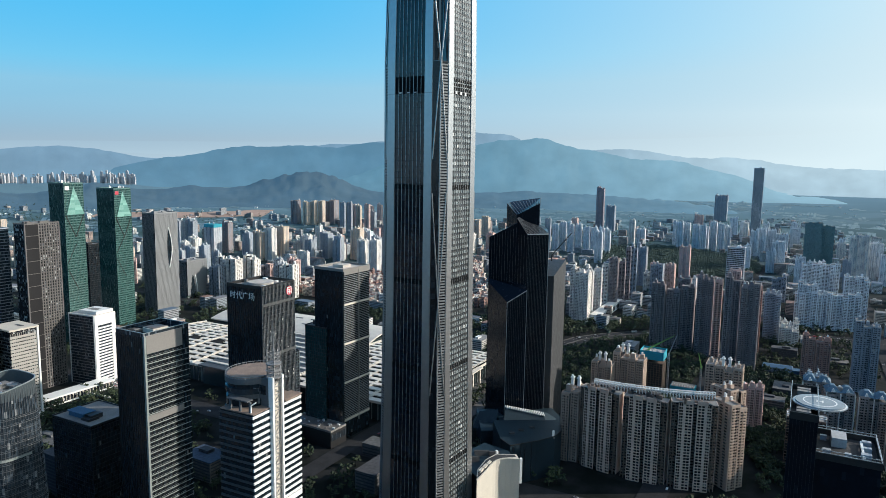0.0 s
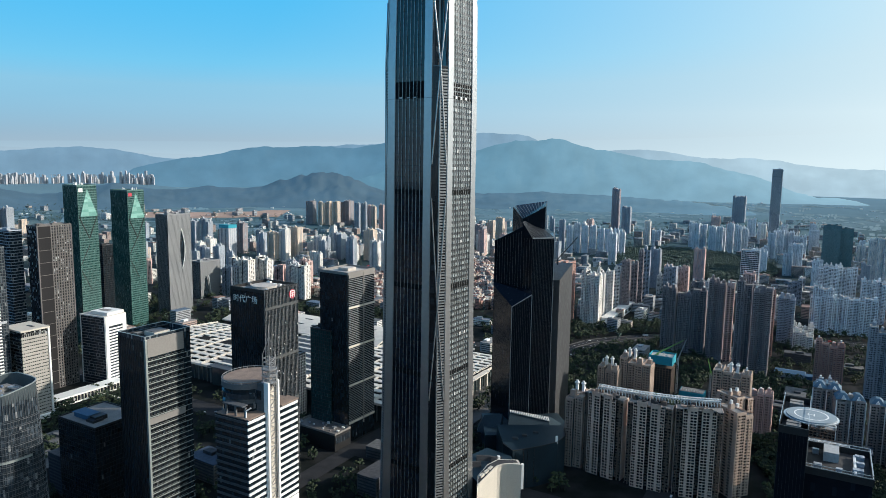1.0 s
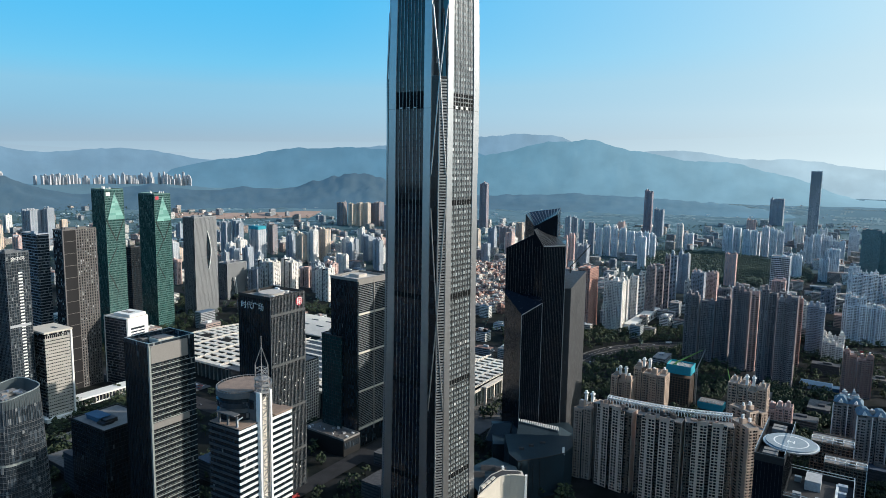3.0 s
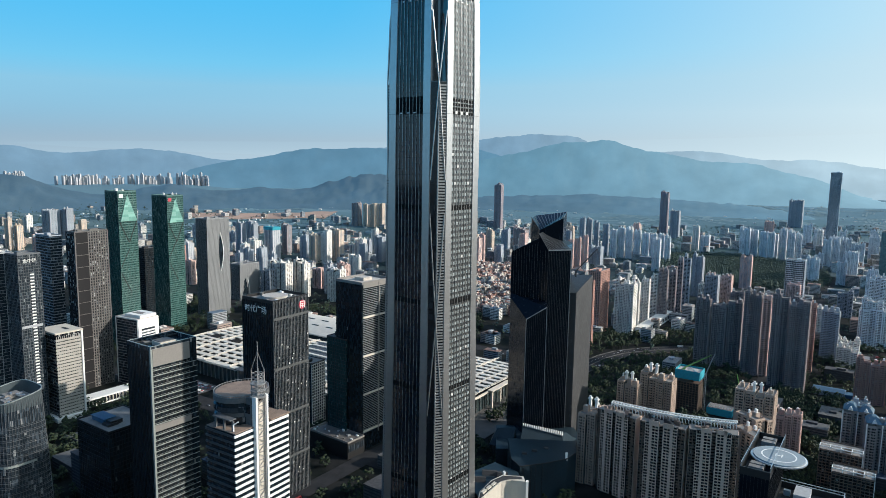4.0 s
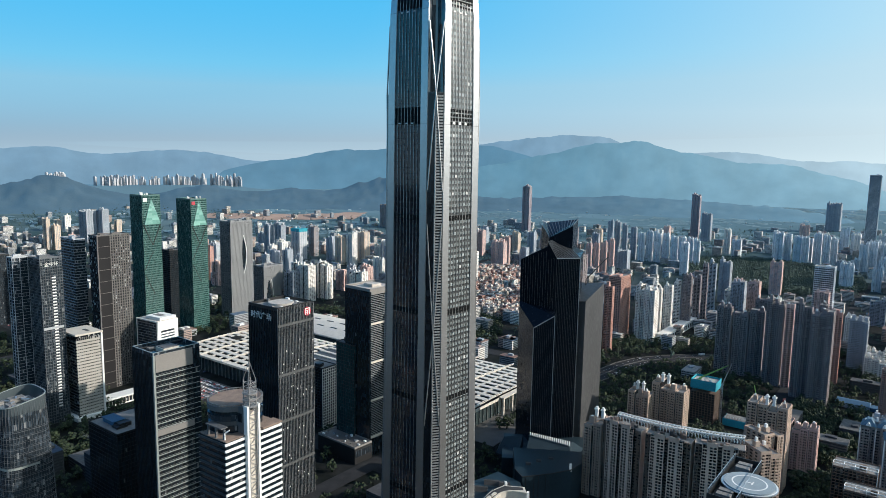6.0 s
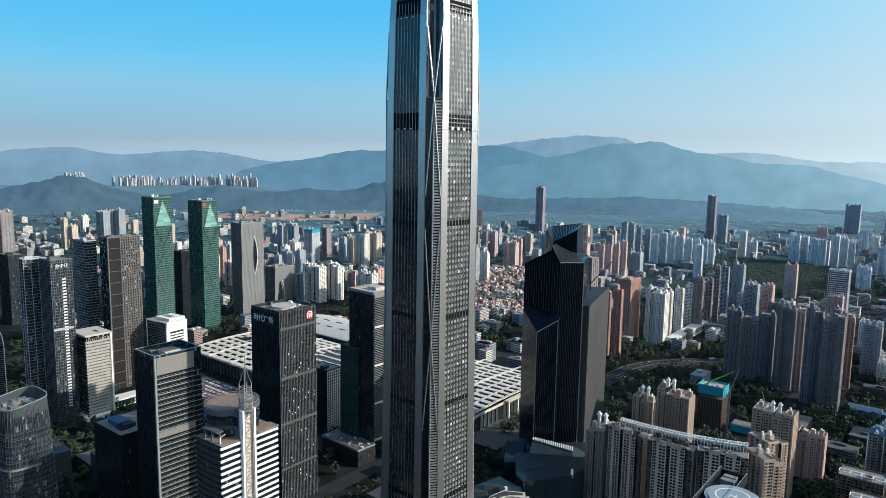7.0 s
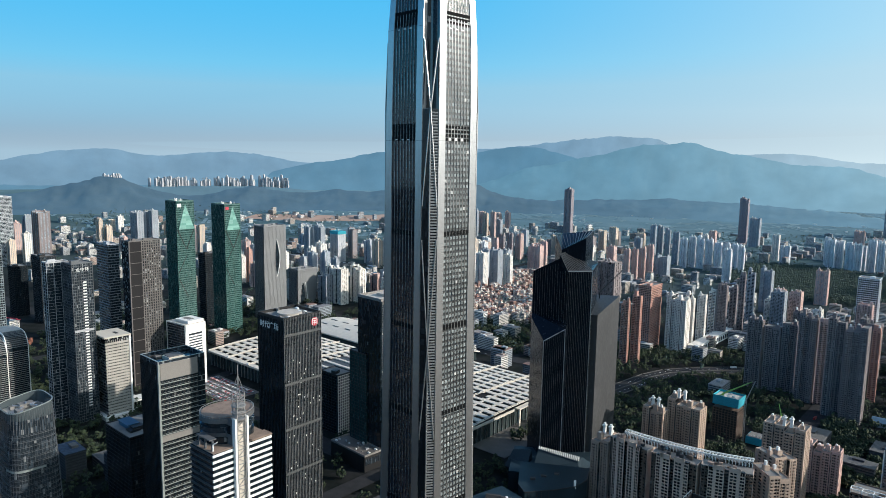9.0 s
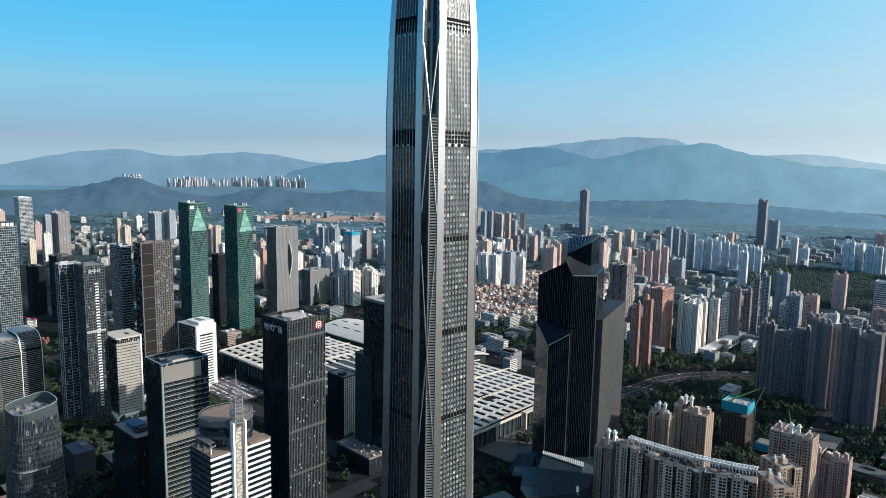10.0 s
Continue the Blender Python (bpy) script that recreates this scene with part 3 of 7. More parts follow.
def black_tower_with_logo():
    w, d, h = 41.5, 44.4, 194
    t = thing("office_tower", at_corner(-161, 597, -27.3, w, d), "black glass office tower with pale vertical fins and red rooftop logo", "office tower")
    part("curtain_wall", Shape().box(-w / 2, w / 2, -d / 2, d / 2, 0, h), GLASS_OFFICE, t)
    for i in range(25):
        y = -d / 2 + d * i / 24
        part("fin", Shape().box(w / 2, w / 2 + 0.7, y - 0.13, y + 0.13, 0, h + 2), FIN_GREY, t)
    left = Shape()
    for i in range(18):
        x = -w / 2 + w * i / 17
        left.box(x - 0.12, x + 0.12, -d / 2 - 0.35, -d / 2, 0, h)
    part("mullion_grid", left, DARKSTEEL, t)
    for z in (178, 130, 85, 40):
        part("belt", Shape().box(w / 2, w / 2 + 0.9, -d / 2, d / 2, z, z + 2.2), BELT_DARK, t)
    strips = Shape()
    for i in range(int(h / 4)):
        strips.box(w / 2 - 0.1, w / 2 + 0.18, -d / 2 + 0.3, d / 2 - 0.3, i * 4.0, i * 4.0 + 0.7)
    part("spandrel_cladding", strips, DARKSTEEL, t, kind="stuff")
    rnd = random.Random(15)
    # small white panels stand in for glints on the window glass
    for i in range(46):
        k, f = rnd.randrange(24), rnd.randrange(4, 43)
        y = -d / 2 + d * k / 24 + 0.35
        part("lit_blind", Shape().box(w / 2 + 0.1, w / 2 + 0.3, y, y + 1.2, f * 4.0 + 1.4, f * 4.0 + 2.5), WHITE, t)
    p = Shape()
    parapet(p, -w / 2, w / 2, -d / 2, d / 2, h, 3.0, 0.6)
    part("parapet", p, DARKSTEEL, t)
    part("roof", Shape().box(-w / 2 + 0.7, w / 2 - 0.7, -d / 2 + 0.7, d / 2 - 0.7, h - 0.5, h + 0.3), ROOF, t)
    drum = Shape().prism([(12 * math.cos(k * math.pi / 16), 12 * math.sin(k * math.pi / 16)) for k in range(32)], h + 0.3, h + 2.6)
    part("roof_drum", drum, ROOF_PALE, t, "round concrete pad")
    rnd = random.Random(5)
    for i in range(14):
        x, y = rnd.uniform(-18, 18), rnd.uniform(-19, 19)
        part("plant_unit", Shape().box(x - 1.4, x + 1.4, y - 1.2, y + 1.2, h + 0.3, h + rnd.uniform(1.5, 3.2)), WHITE if i % 3 == 0 else ROOF, t)
    # logo disc and lettering on the parapet
    cy = d / 2 - 8.5
    disc = Shape()
    n = 28
    k = len(disc.v)
    for x in (w / 2 + 0.75, w / 2 + 1.3):
        disc.v += [(x, cy + 4.3 * math.cos(2 * math.pi * i / n), h - 6.0 + 4.3 * math.sin(2 * math.pi * i / n)) for i in range(n)]
    disc.f += [tuple(range(n, 2 * n)), tuple(reversed(range(n)))] + [(i, (i + 1) % n, n + (i + 1) % n, n + i) for i in range(n)]
    lettering("时代广场", t, pose(-2, -d / 2 - 0.5, h - 10, 90, 0, 0), 7.5, WHITE, "white metal characters")
    logo = part("logo", disc, RED_PAINT, t, "round red logo sign")
    bars = Shape()
    for y0, y1, z0, z1 in ((-3, 3, 2.6, 3.4), (-3.0, -2.2, -3.2, 2.6), (2.2, 3.0, -3.2, 2.6), (-1.6, 1.6, 0.6, 1.3), (-1.6, 1.6, -1.4, -0.7), (-0.4, 0.4, -3.2, 0.6)):
        bars.box(w / 2 + 1.3, w / 2 + 1.45, cy + y0, cy + y1, h - 6 + z0, h - 6 + z1)
    part("emblem", bars, WHITE, logo)
    return t


DIM_GREY_BROWN = mat("grey_brown_side_panel", (0.13, 0.12, 0.11), rough=0.6)
CROWN_BEIGE = mat("dull_beige_panel", (0.23, 0.215, 0.20), rough=0.5, vary=0.15)
BELT_DARK = mat("dark_metal_belt", (0.085, 0.09, 0.09), rough=0.45)
ROOF_PALE = mat("pale_roof_concrete", (0.50, 0.45, 0.40), rough=0.9, scale=0.4, vary=0.3)
BEIGE = mat("beige_cladding", (0.60, 0.54, 0.46), rough=0.6, vary=0.12)
GRID_STONE = mat("grey_brown_grid_stone", (0.125, 0.115, 0.11), rough=0.7, vary=0.3)
SHADED_BAND = mat("shaded_grey_band", (0.055, 0.06, 0.065), rough=0.5)
GREY_RIB = mat("grey_ribbed_cladding", (0.235, 0.24, 0.245), rough=0.5, vary=0.15)
PALE_GREEN = mat("pale_green_glass_facet", (0.13, 0.30, 0.255), rough=0.2, spec=0.7, cells=(50, 50, 4.0), cell_amount=0.35)
black_tower_with_logo()


def louvred_tower():
    w, d, h = 40, 47, 190
    t = thing("office_tower", at_corner(-107.5, 725, -31, w, d), "black glass office tower with fine horizontal louvres and pale belts", "office tower")
    part("curtain_wall", Shape().box(-w / 2, w / 2, -d / 2, d / 2, 0, h), GLASS_OFFICE, t)
    lou = Shape()
    for i in range(int((h - 22) / 2.0)):
        z = 20 + i * 2.0
        lou.box(w / 2, w / 2 + 0.35, -d / 2 + 2, d / 2, z, z + 0.55)
    part("louvre_screen", lou, FIN_GREY, t, "grey horizontal louvres", "stuff")
    for z in (21, 64, 108, 152):
        part("belt", Shape().box(w / 2, w / 2 + 0.9, -d / 2 + 2, d / 2, z, z + 2.2), BEIGE, t)
    part("spine", Shape().box(w / 2, w / 2 + 1.1, d * 0.06, d * 0.06 + 1.3, 16, h), CROWN_BEIGE, t, "pale vertical spine")
    p = Shape()
    parapet(p, -w / 2 - 0.2, w / 2 + 0.8, -d / 2 - 0.2, d / 2 + 0.2, h, 3.0, 0.8)
    part("parapet", p, CROWN_BEIGE, t)
    part("roof", Shape().box(-w / 2 + 1, w / 2 - 1, -d / 2 + 1, d / 2 - 1, h - 0.3, h + 0.6), ROOF_PALE, t)
    part("top_panel", Shape().box(w / 2, w / 2 + 0.75, -d / 2 + 2, d / 2, h - 4, h), CROWN_BEIGE, t)
    part("plant_room", Shape().box(-8, 6, -6, 8, h + 0.6, h + 4), ROOF_PALE, t)
    x0, x1, y0, y1 = -w / 2 - 18, w / 2 + 4, -d / 2 - 26, -d / 2
    part("podium", Shape().box(x0, x1, y0, y1, 0, 18), DARKSTEEL, t)
    part("podium_roof", Shape().box(x0 + 0.6, x1 - 0.6, y0 + 0.6, y1 - 0.6, 18, 18.4), DIM_GREY_BROWN, t)
    rim = Shape()
    parapet(rim, x0, x1, y0, y1, 18, 2.2, 0.6)
    part("podium_parapet", rim, CROWN_BEIGE, t)
    for k in range(9):
        part("shop_window", Shape().box(x1, x1 + 0.3, y0 + 1 + 2.7 * k, y0 + 3 + 2.7 * k, 8, 15), GLASS_BLUE, t)
    rnd = random.Random(23)
    for k in range(16):
        x, y, q = rnd.uniform(x0 + 3, x1 - 3), rnd.uniform(y0 + 3, y1 - 3), rnd.uniform(0.7, 1.8)
        part("plant_unit", Shape().box(x - q, x + q, y - q * 0.6, y + q * 0.6, 18.4, 18.4 + rnd.uniform(1, 2.6)), (WHITE, ROOF, STEEL)[k % 3], t)


louvred_tower()
office(at_corner(-128, 735, -31, 30, 30), 30, 30, 124, "dark green-black glass office annex tower with cluttered roof", DARKSTEEL, GLASS_TEAL, band=0.4, pier=0.2, roof=9)


def banded_tower():
    w, d, h = 32.2, 41.0, 177
    t = thing("office_tower", at_corner(-221, 492, -29, w, d), "dark glass office tower with silver floor bands and beige crown panel", "office tower")
    part("curtain_wall", Shape().box(-w / 2, w / 2, -d / 2, d / 2, 0, h), GLASS_OFFICE, t)
    i, z = 0, 2.0
    while z < h - 16:
        b = Shape().box(w / 2 - 0.2, w / 2 + 0.45, -d / 2 - 0.3, d / 2 - 7, z, z + 0.65)
        b.box(w / 2 - 0.2, w / 2 + 0.4, d / 2 - 7, d / 2, z, z + 0.3)
        b.box(w / 2 - 0.2, w / 2 + 0.3, -d / 2 - 0.3, d / 2 - 7, z + 1.5, z + 1.65)
        part("floor_band", b, BAND_SILVER, t)
        z += 4.4
    mul = Shape()
    for k in range(29):
        y = -d / 2 + 0.6 + (d - 8) * k / 28
        mul.box(w / 2, w / 2 + 0.35, y - 0.1, y + 0.1, 0, h - 14)
    part("mullion_grid", mul, DARKSTEEL, t, kind="stuff")
    side = Shape()
    for k in range(16):
        x = -w / 2 + w * k / 15
        side.box(x - 0.1, x + 0.1, -d / 2 - 0.25, -d / 2, 0, h)
    part("mullion_grid", side, DARKSTEEL, t, kind="stuff")
    part("crown_panel", Shape().box(w / 2 - 0.3, w / 2 + 0.8, -d / 2 + 1.5, d / 2 - 7, h - 13, h + 1), CROWN_BEIGE, t, "dull beige metal crown panel")
    part("corner_post", Shape().box(w / 2 - 0.6, w / 2 + 1.2, -d / 2 - 0.6, -d / 2 + 1.0, 0, h + 1), BAND_SILVER, t)
    part("louvre_floor", Shape().box(w / 2, w / 2 + 0.6, -d / 2, d / 2 - 7, h - 66, h - 61), CROWN_BEIGE, t)
    p = Shape()
    parapet(p, -w / 2, w / 2, -d / 2, d / 2, h, 3.0, 0.8)
    part("parapet", p, GLASS_BLUE, t)
    cap = Shape()
    parapet(cap, -w / 2 - 0.1, w / 2 + 0.1, -d / 2 - 0.1, d / 2 + 0.1, h + 3.0, 0.3, 1.0)
    part("parapet_cap", cap, BAND_SILVER, t)
    part("roof_frame", Shape().box(-w / 2 + 1, w / 2 - 1, -6, -5.4, h + 1.5, h + 2.6).box(-w / 2 + 1, w / 2 - 1, 6, 6.6, h + 1.5, h + 2.6).box(-9, -8.4, -d / 2 + 1, d / 2 - 1, h + 1.4, h + 2.5), DARKSTEEL, t)
    part("roof", Shape().box(-w / 2 + 0.9, w / 2 - 0.9, -d / 2 + 0.9, d / 2 - 0.9, h - 0.5, h - 0.1), DARK_ROOF, t)
    part("plant_room", Shape().box(0, w / 2 - 4, -9, 5, h - 0.1, h + 3.4), BEIGE, t)
    part("plant_louvre", Shape().box(1, w / 2 - 5, -8, 4, h + 3.4, h + 3.9), DIM_GREY_BROWN, t)
    part("fan_unit", Shape().box(-10, -5, -12, 8, h - 0.1, h + 1.6), ROOF, t)


BAND_SILVER = mat("silver_band", (0.33, 0.36, 0.345), rough=0.4, metal=0.3, vary=0.12)
banded_tower()


MAST_GREY = mat("grey_painted_lattice", (0.26, 0.255, 0.25), rough=0.5)
TERRACE = mat("brown_terrace_deck", (0.25, 0.18, 0.14), rough=0.9, scale=0.6, vary=0.4)
CORE_GREY = mat("dim_grey_crown_wall", (0.10, 0.105, 0.11), rough=0.6, vary=0.3)


def white_banded_tower():
    w, d, h = 27.5, 45.0, 154
    t = thing("office_tower", at_corner(-114.4, 400, -26.7, w, d), "white-banded office tower with lattice mast and curved dark crown", "office tower")
    part("curtain_wall", Shape().box(-w / 2, w / 2, -d / 2, d / 2, 0, h), GLASS_OFFICE, t)
    gap0, gap1 = -d / 2 + 15.0, -d / 2 + 25.5
    z, i = 3.0, 0
    while z < h:
        thick = 3.6 if i in (5, 19) else 1.7
        for a, b in ((-d / 2 - 0.8, gap0), (gap1, d / 2 + 0.6)):
            band = Shape().box(w / 2 - 0.3, w / 2 + 0.5, a, b, z, z + thick)
            if a > 0:
                band.box(w / 2 - 6, w / 2 - 0.3, d / 2, d / 2 + 0.6, z, z + thick)
            part("floor_band", band, WHITE, t, "white metal floor band")
        # bands turned away from the sun are darker: shade put into their colour
        part("dark_band", Shape().box(-w / 2 - 0.3, w / 2 - 0.3, -d / 2 - 0.8, -d / 2, z, z + 1.3), SHADED_BAND, t, "floor band in a darker tone for the shaded side")
        z += 4.25
        i += 1
    for y in (gap0, gap1 - 1.5):
        part("mast_pier", Shape().box(w / 2 - 1, w / 2 + 2.6, y, y + 1.5, 0, h + 20), WHITE, t, "white metal pier")
    lat = Shape()
    y0, y1, x0 = gap0 + 1.5, gap1 - 1.5, w / 2 + 1.6
    zz, k = 6.0, 0
    while zz < h + 18:
        lat.bar((x0, y0, zz), (x0, y1, zz), 0.22)
        lat.bar((x0, y0 if k % 2 else y1, zz), (x0, y1 if k % 2 else y0, zz + 5.2), 0.2)
        zz += 5.2
        k += 1
    for y in (y0 + 0.7, y1 - 0.7):
        lat.bar((x0 + 0.3, y, 4), (x0 + 0.3, y, h + 24), 0.28)
    part("lattice", lat, MAST_GREY, t, "steel lattice between the piers")
    part("lattice_backing", Shape().box(w / 2, w / 2 + 0.8, y0, y1, 0, h + 16), BEIGE, t)
    ym, zb = (gap0 + gap1) / 2, h + 16
    xc = w / 2 - 1
    for (ax, ay) in ((-2.8, -2.8), (2.8, -2.8), (2.8, 2.8), (-2.8, 2.8)):
        leg = Shape().bar((xc + ax, ym + ay, zb), (xc + ax, ym + ay, zb + 21), 0.25).bar((xc + ax, ym + ay, zb + 21), (xc, ym, zb + 33), 0.2)
        part("mast_leg", leg, MAST_GREY, t, "steel lattice mast leg")
    for j in range(8):
        zz, q = zb + 2.7 * j, 2.8
        c = [(xc - q, ym - q), (xc + q, ym - q), (xc + q, ym + q), (xc - q, ym + q)]
        bay_ = Shape()
        for e in range(4):
            bay_.bar((*c[e], zz), (*c[(e + 1) % 4], zz), 0.16)
            if j < 7:
                bay_.bar((*c[e], zz), (*c[(e + 1) % 4], zz + 2.7), 0.13)
        part("mast_bracing", bay_, MAST_GREY, t)
    part("spire", Shape().bar((xc, ym, zb + 31), (xc, ym, zb + 40), 0.16), MAST_GREY, t)
    for j in range(3):
        disc = Shape().prism([(xc + 5.0 * math.cos(a * math.pi / 12), ym + 5.0 * math.sin(a * math.pi / 12)) for a in range(24)], zb + 3 + 4.4 * j, zb + 3.4 + 4.4 * j)
        part("mast_ring", disc, MAST_GREY, t)
    part("lift_core", Shape().box(w / 2 - 10, w / 2 - 1.1, gap0 + 0.4, gap1 - 0.4, h + 0.5, h + 18.5), CORE_GREY, t, "grey lift core behind the mast")
    part("core_window", Shape().box(w / 2 - 8, w / 2 - 3.5, gap0 + 0.2, gap0 + 0.5, h + 8, h + 14), GLASS_OFFICE, t)
    part("round_wing", Shape().prism([(-9 + 15 * math.cos(a * math.pi / 24), 2 + 20 * math.sin(a * math.pi / 24)) for a in range(48)], 0, h - 2), GLASS_OFFICE, t, "curved dark glass wing")
    # curved crown behind the bands
    ell = lambda r: [(-8 + r * math.cos(a * math.pi / 24), 2 + r * 1.12 * math.sin(a * math.pi / 24)) for a in range(48)]
    for r, z0, z1, m_ in ((16.5, h - 2, h + 5, GLASS_OFFICE), (15.0, h + 5, h + 8.5, CORE_GREY), (16.8, h + 8.5, h + 12, GLASS_BLUE), (15.6, h + 12, h + 15, GLASS_OFFICE), (17.0, h + 15, h + 18.5, CORE_GREY)):
        part("crown_ring", Shape().prism(ell(r), z0, z1), m_, t, "curved dark crown storey")
    part("crown_roof", Shape().prism(ell(15.8), h + 18.5, h + 18.9), TERRACE, t, "brown terrace roof")
    rails = Shape()
    e_ = ell(16.7)
    for p_, q_ in zip(e_, e_[1:] + e_[:1]):
        rails.bar((*p_, h + 19.8), (*q_, h + 19.8), 0.15).bar((*p_, h + 18.5), (*p_, h + 19.8), 0.1)
    part("roof_rail", rails, FIN_GREY, t)
    part("terrace", Shape().box(-w / 2, w / 2, -d / 2, d / 2, h, h + 0.5), TERRACE, t)
    for x, y in ((-6, -d / 2 + 1.5), (2, -d / 2 + 1.5), (9, -d / 2 + 2.5)):
        part("crown_column", Shape().box(x - 0.6, x + 0.6, y - 0.6, y + 0.6, h + 0.5, h + 7), CORE_GREY, t)
    part("canopy", Shape().box(-9, 8, -d / 2 + 1, -d / 2 + 6, h + 7, h + 7.7), CORE_GREY, t)
    part("canopy_strut", Shape().bar((10, -d / 2 + 2, h + 0.5), (10, -d / 2 + 2, h + 5), 0.35).bar((10, -d / 2 + 2, h + 5), (12.5, -d / 2 + 4, h + 7), 0.35), WHITE, t)
    part("rear_wing", Shape().box(w / 2 - 8, w / 2 + 1.5, d / 2 - 16, d / 2 + 0.4, h + 0.5, h + 1.4), TERRACE, t)


white_banded_tower()


RING_GREY = mat("dull_grey_ring", (0.10, 0.11, 0.12), rough=0.4, metal=0.2)
CROWN_GREY = mat("grey_glass_crown", (0.065, 0.082, 0.09), rough=0.25, vary=0.12)


def round_glass_tower():
    t = thing("office_tower", pose(-281, 420.5, 0, 0, 0, GRID), "rounded grey-green glass office tower with slanted open top", "office tower")
    n, h = 64, 166

    def plan(r):
        out = []
        for k in range(n):
            a = 2 * math.pi * k / n
            c, s = math.cos(a), math.sin(a)
            q = (abs(c) ** 4 + abs(s) ** 4) ** -0.25
            out.append((0.88 * r * q * c, 0.77 * r * q * s))
        return out

    def radius(z):
        return float(np.interp(z, [0, 30, 120, 158, 166], [26.0, 25.0, 21.6, 19.6, 19.1]))
    part("curtain_wall", Shape().loft([(plan(radius(z)), z) for z in (0, 30, 75, 120, h - 8)]), GLASS_BLUE, t)
    rings = Shape()
    for i in range(36):
        z = 6 + 4.0 * i
        rings.prism(plan(radius(z) + 0.3), z, z + 0.3)
        if z > 20:
            rings.prism(plan(radius(z) + 0.12), z + 1.1, z + 1.25)
    part("ring_banding", rings, RING_GREY, t, kind="stuff")
    fins = Shape()
    lo, mid, up, hi = plan(25.7), plan(22.0), plan(radius(148) + 0.35), plan(19.5)
    for a, b, c, d in zip(lo, mid, up, hi):
        fins.bar((*a, 20), (*b, 120), 0.06).bar((*b, 120), (*c, 148), 0.06).bar((*c, 148), (*d, h - 1), 0.10)
    part("fin_screen", fins, RING_GREY, t, kind="stuff")
    belt = Shape()
    for k in range(n):
        a = 360 * k / n
        if a > 285 or a < 15:
            p, q = plan(radius(121) + 0.5)[k], plan(radius(121) + 0.5)[(k + 1) % n]
            belt.quad((*p, 120.4), (*q, 120.4), (*q, 122), (*p, 122))
    part("belt", belt, BAND_SILVER, t, "pale sky-lobby belt")
    wall, rim = Shape(), Shape()
    o, i_ = plan(19.6), plan(18.7)
    for k in range(n):
        j = (k + 1) % n
        zk = [h + 3.5 * (o[q][1] / 20) for q in (k, j)]
        b = len(wall.v)
        wall.v += [(*o[k], h - 22), (*o[j], h - 22), (*o[j], zk[1]), (*o[k], zk[0]), (*i_[k], h - 8), (*i_[j], h - 8), (*i_[j], zk[1]), (*i_[k], zk[0])]
        wall.f += [tuple(b + q for q in e) for e in ((0, 1, 2, 3), (5, 4, 7, 6), (3, 2, 6, 7))]
        rim.bar((*o[k], zk[0] + 0.1), (*o[j], zk[1] + 0.1), 0.3)
    part("crown_screen", wall, CROWN_GREY, t)
    part("crown_rim", rim, BAND_SILVER, t, "pale metal rim of the crown")
    part("roof", Shape().prism(plan(18.6), h - 8.2, h - 6.4), ROOF_PALE, t)
    for x, y, sx, sy, sz in ((-6, 2, 3, 5, 4.0), (3, -5, 4, 2.5, 3.0), (8, 5, 2.5, 3, 4.5), (-2, 8, 3.5, 2, 3.5), (-9, -6, 2, 2, 2.6), (9, -6, 2, 2, 2.2)):
        part("plant_unit", Shape().box(x - sx, x + sx, y - sy, y + sy, h - 6.4, h - 6.4 + sz), ROOF, t)
        part("duct", Shape().bar((x, y, h - 6.2 + sz), (x * 0.4, y * 0.4, h - 6.2 + sz), 0.5), STEEL, t)


round_glass_tower()


F_STONE = mat("weathered_beige_stone", (0.40, 0.375, 0.335), rough=0.7, vary=0.22, scale=0.3)


def beige_strip_tower():
    w, d, h = 40, 31.5, 110
    t = thing("office_tower", at_corner(-493.3, 758, -28.5, w, d), "beige office tower with strip windows and flat overhanging roof", "office tower")
    part("body", Shape().box(-w / 2, w / 2, -d / 2, d / 2, 0, h - 4), GLASS, t)
    for i in range(26):
        z = 4.0 * i
        part("floor_band", Shape().box(w / 2 - 0.2, w / 2 + 0.5, -d / 2 - 0.4, d / 2, z, z + 2.7), F_STONE, t)
    side = Shape()
    for i in range(26):
        side.box(-w / 2 - 0.2, w / 2, -d / 2 - 0.4, -d / 2, 4.0 * i, 4.0 * i + 1.0)
    part("side_banding", side, DIM_GREY_BROWN, t, kind="stuff")
    posts = Shape()
    for k in range(13):
        y = -d / 2 + 0.8 + (d - 2.4) * k / 12
        posts.box(w / 2 - 0.2, w / 2 + 0.35, y - 0.2, y + 0.2, 0, h - 4)
    part("window_post", posts, F_STONE, t, kind="stuff")
    part("edge_frame", Shape().box(w / 2 - 0.5, w / 2 + 1.4, d / 2 - 1.2, d / 2 + 0.8, 0, h), WHITE, t, "white edge frame")
    part("roof_cap", Shape().box(-w / 2 - 1.5, w / 2 + 1.8, -d / 2 - 1.5, d / 2 + 1.2, h - 1.0, h + 1.0), BEIGE, t, "flat beige roof cap")
    part("roof_slot", Shape().box(-2, 10, 2, 6, h + 1.0, h + 1.3), DARKSTEEL, t)
    part("attic", Shape().box(-w / 2 + 2, w / 2 - 2, -d / 2 + 2, d / 2 - 2, h - 4, h - 1.0), GLASS, t)
    part("podium", Shape().box(-w / 2 - 4, w / 2 + 6, -d / 2 - 6, d / 2 + 2, 0, 5), WHITE, t)


beige_strip_tower()


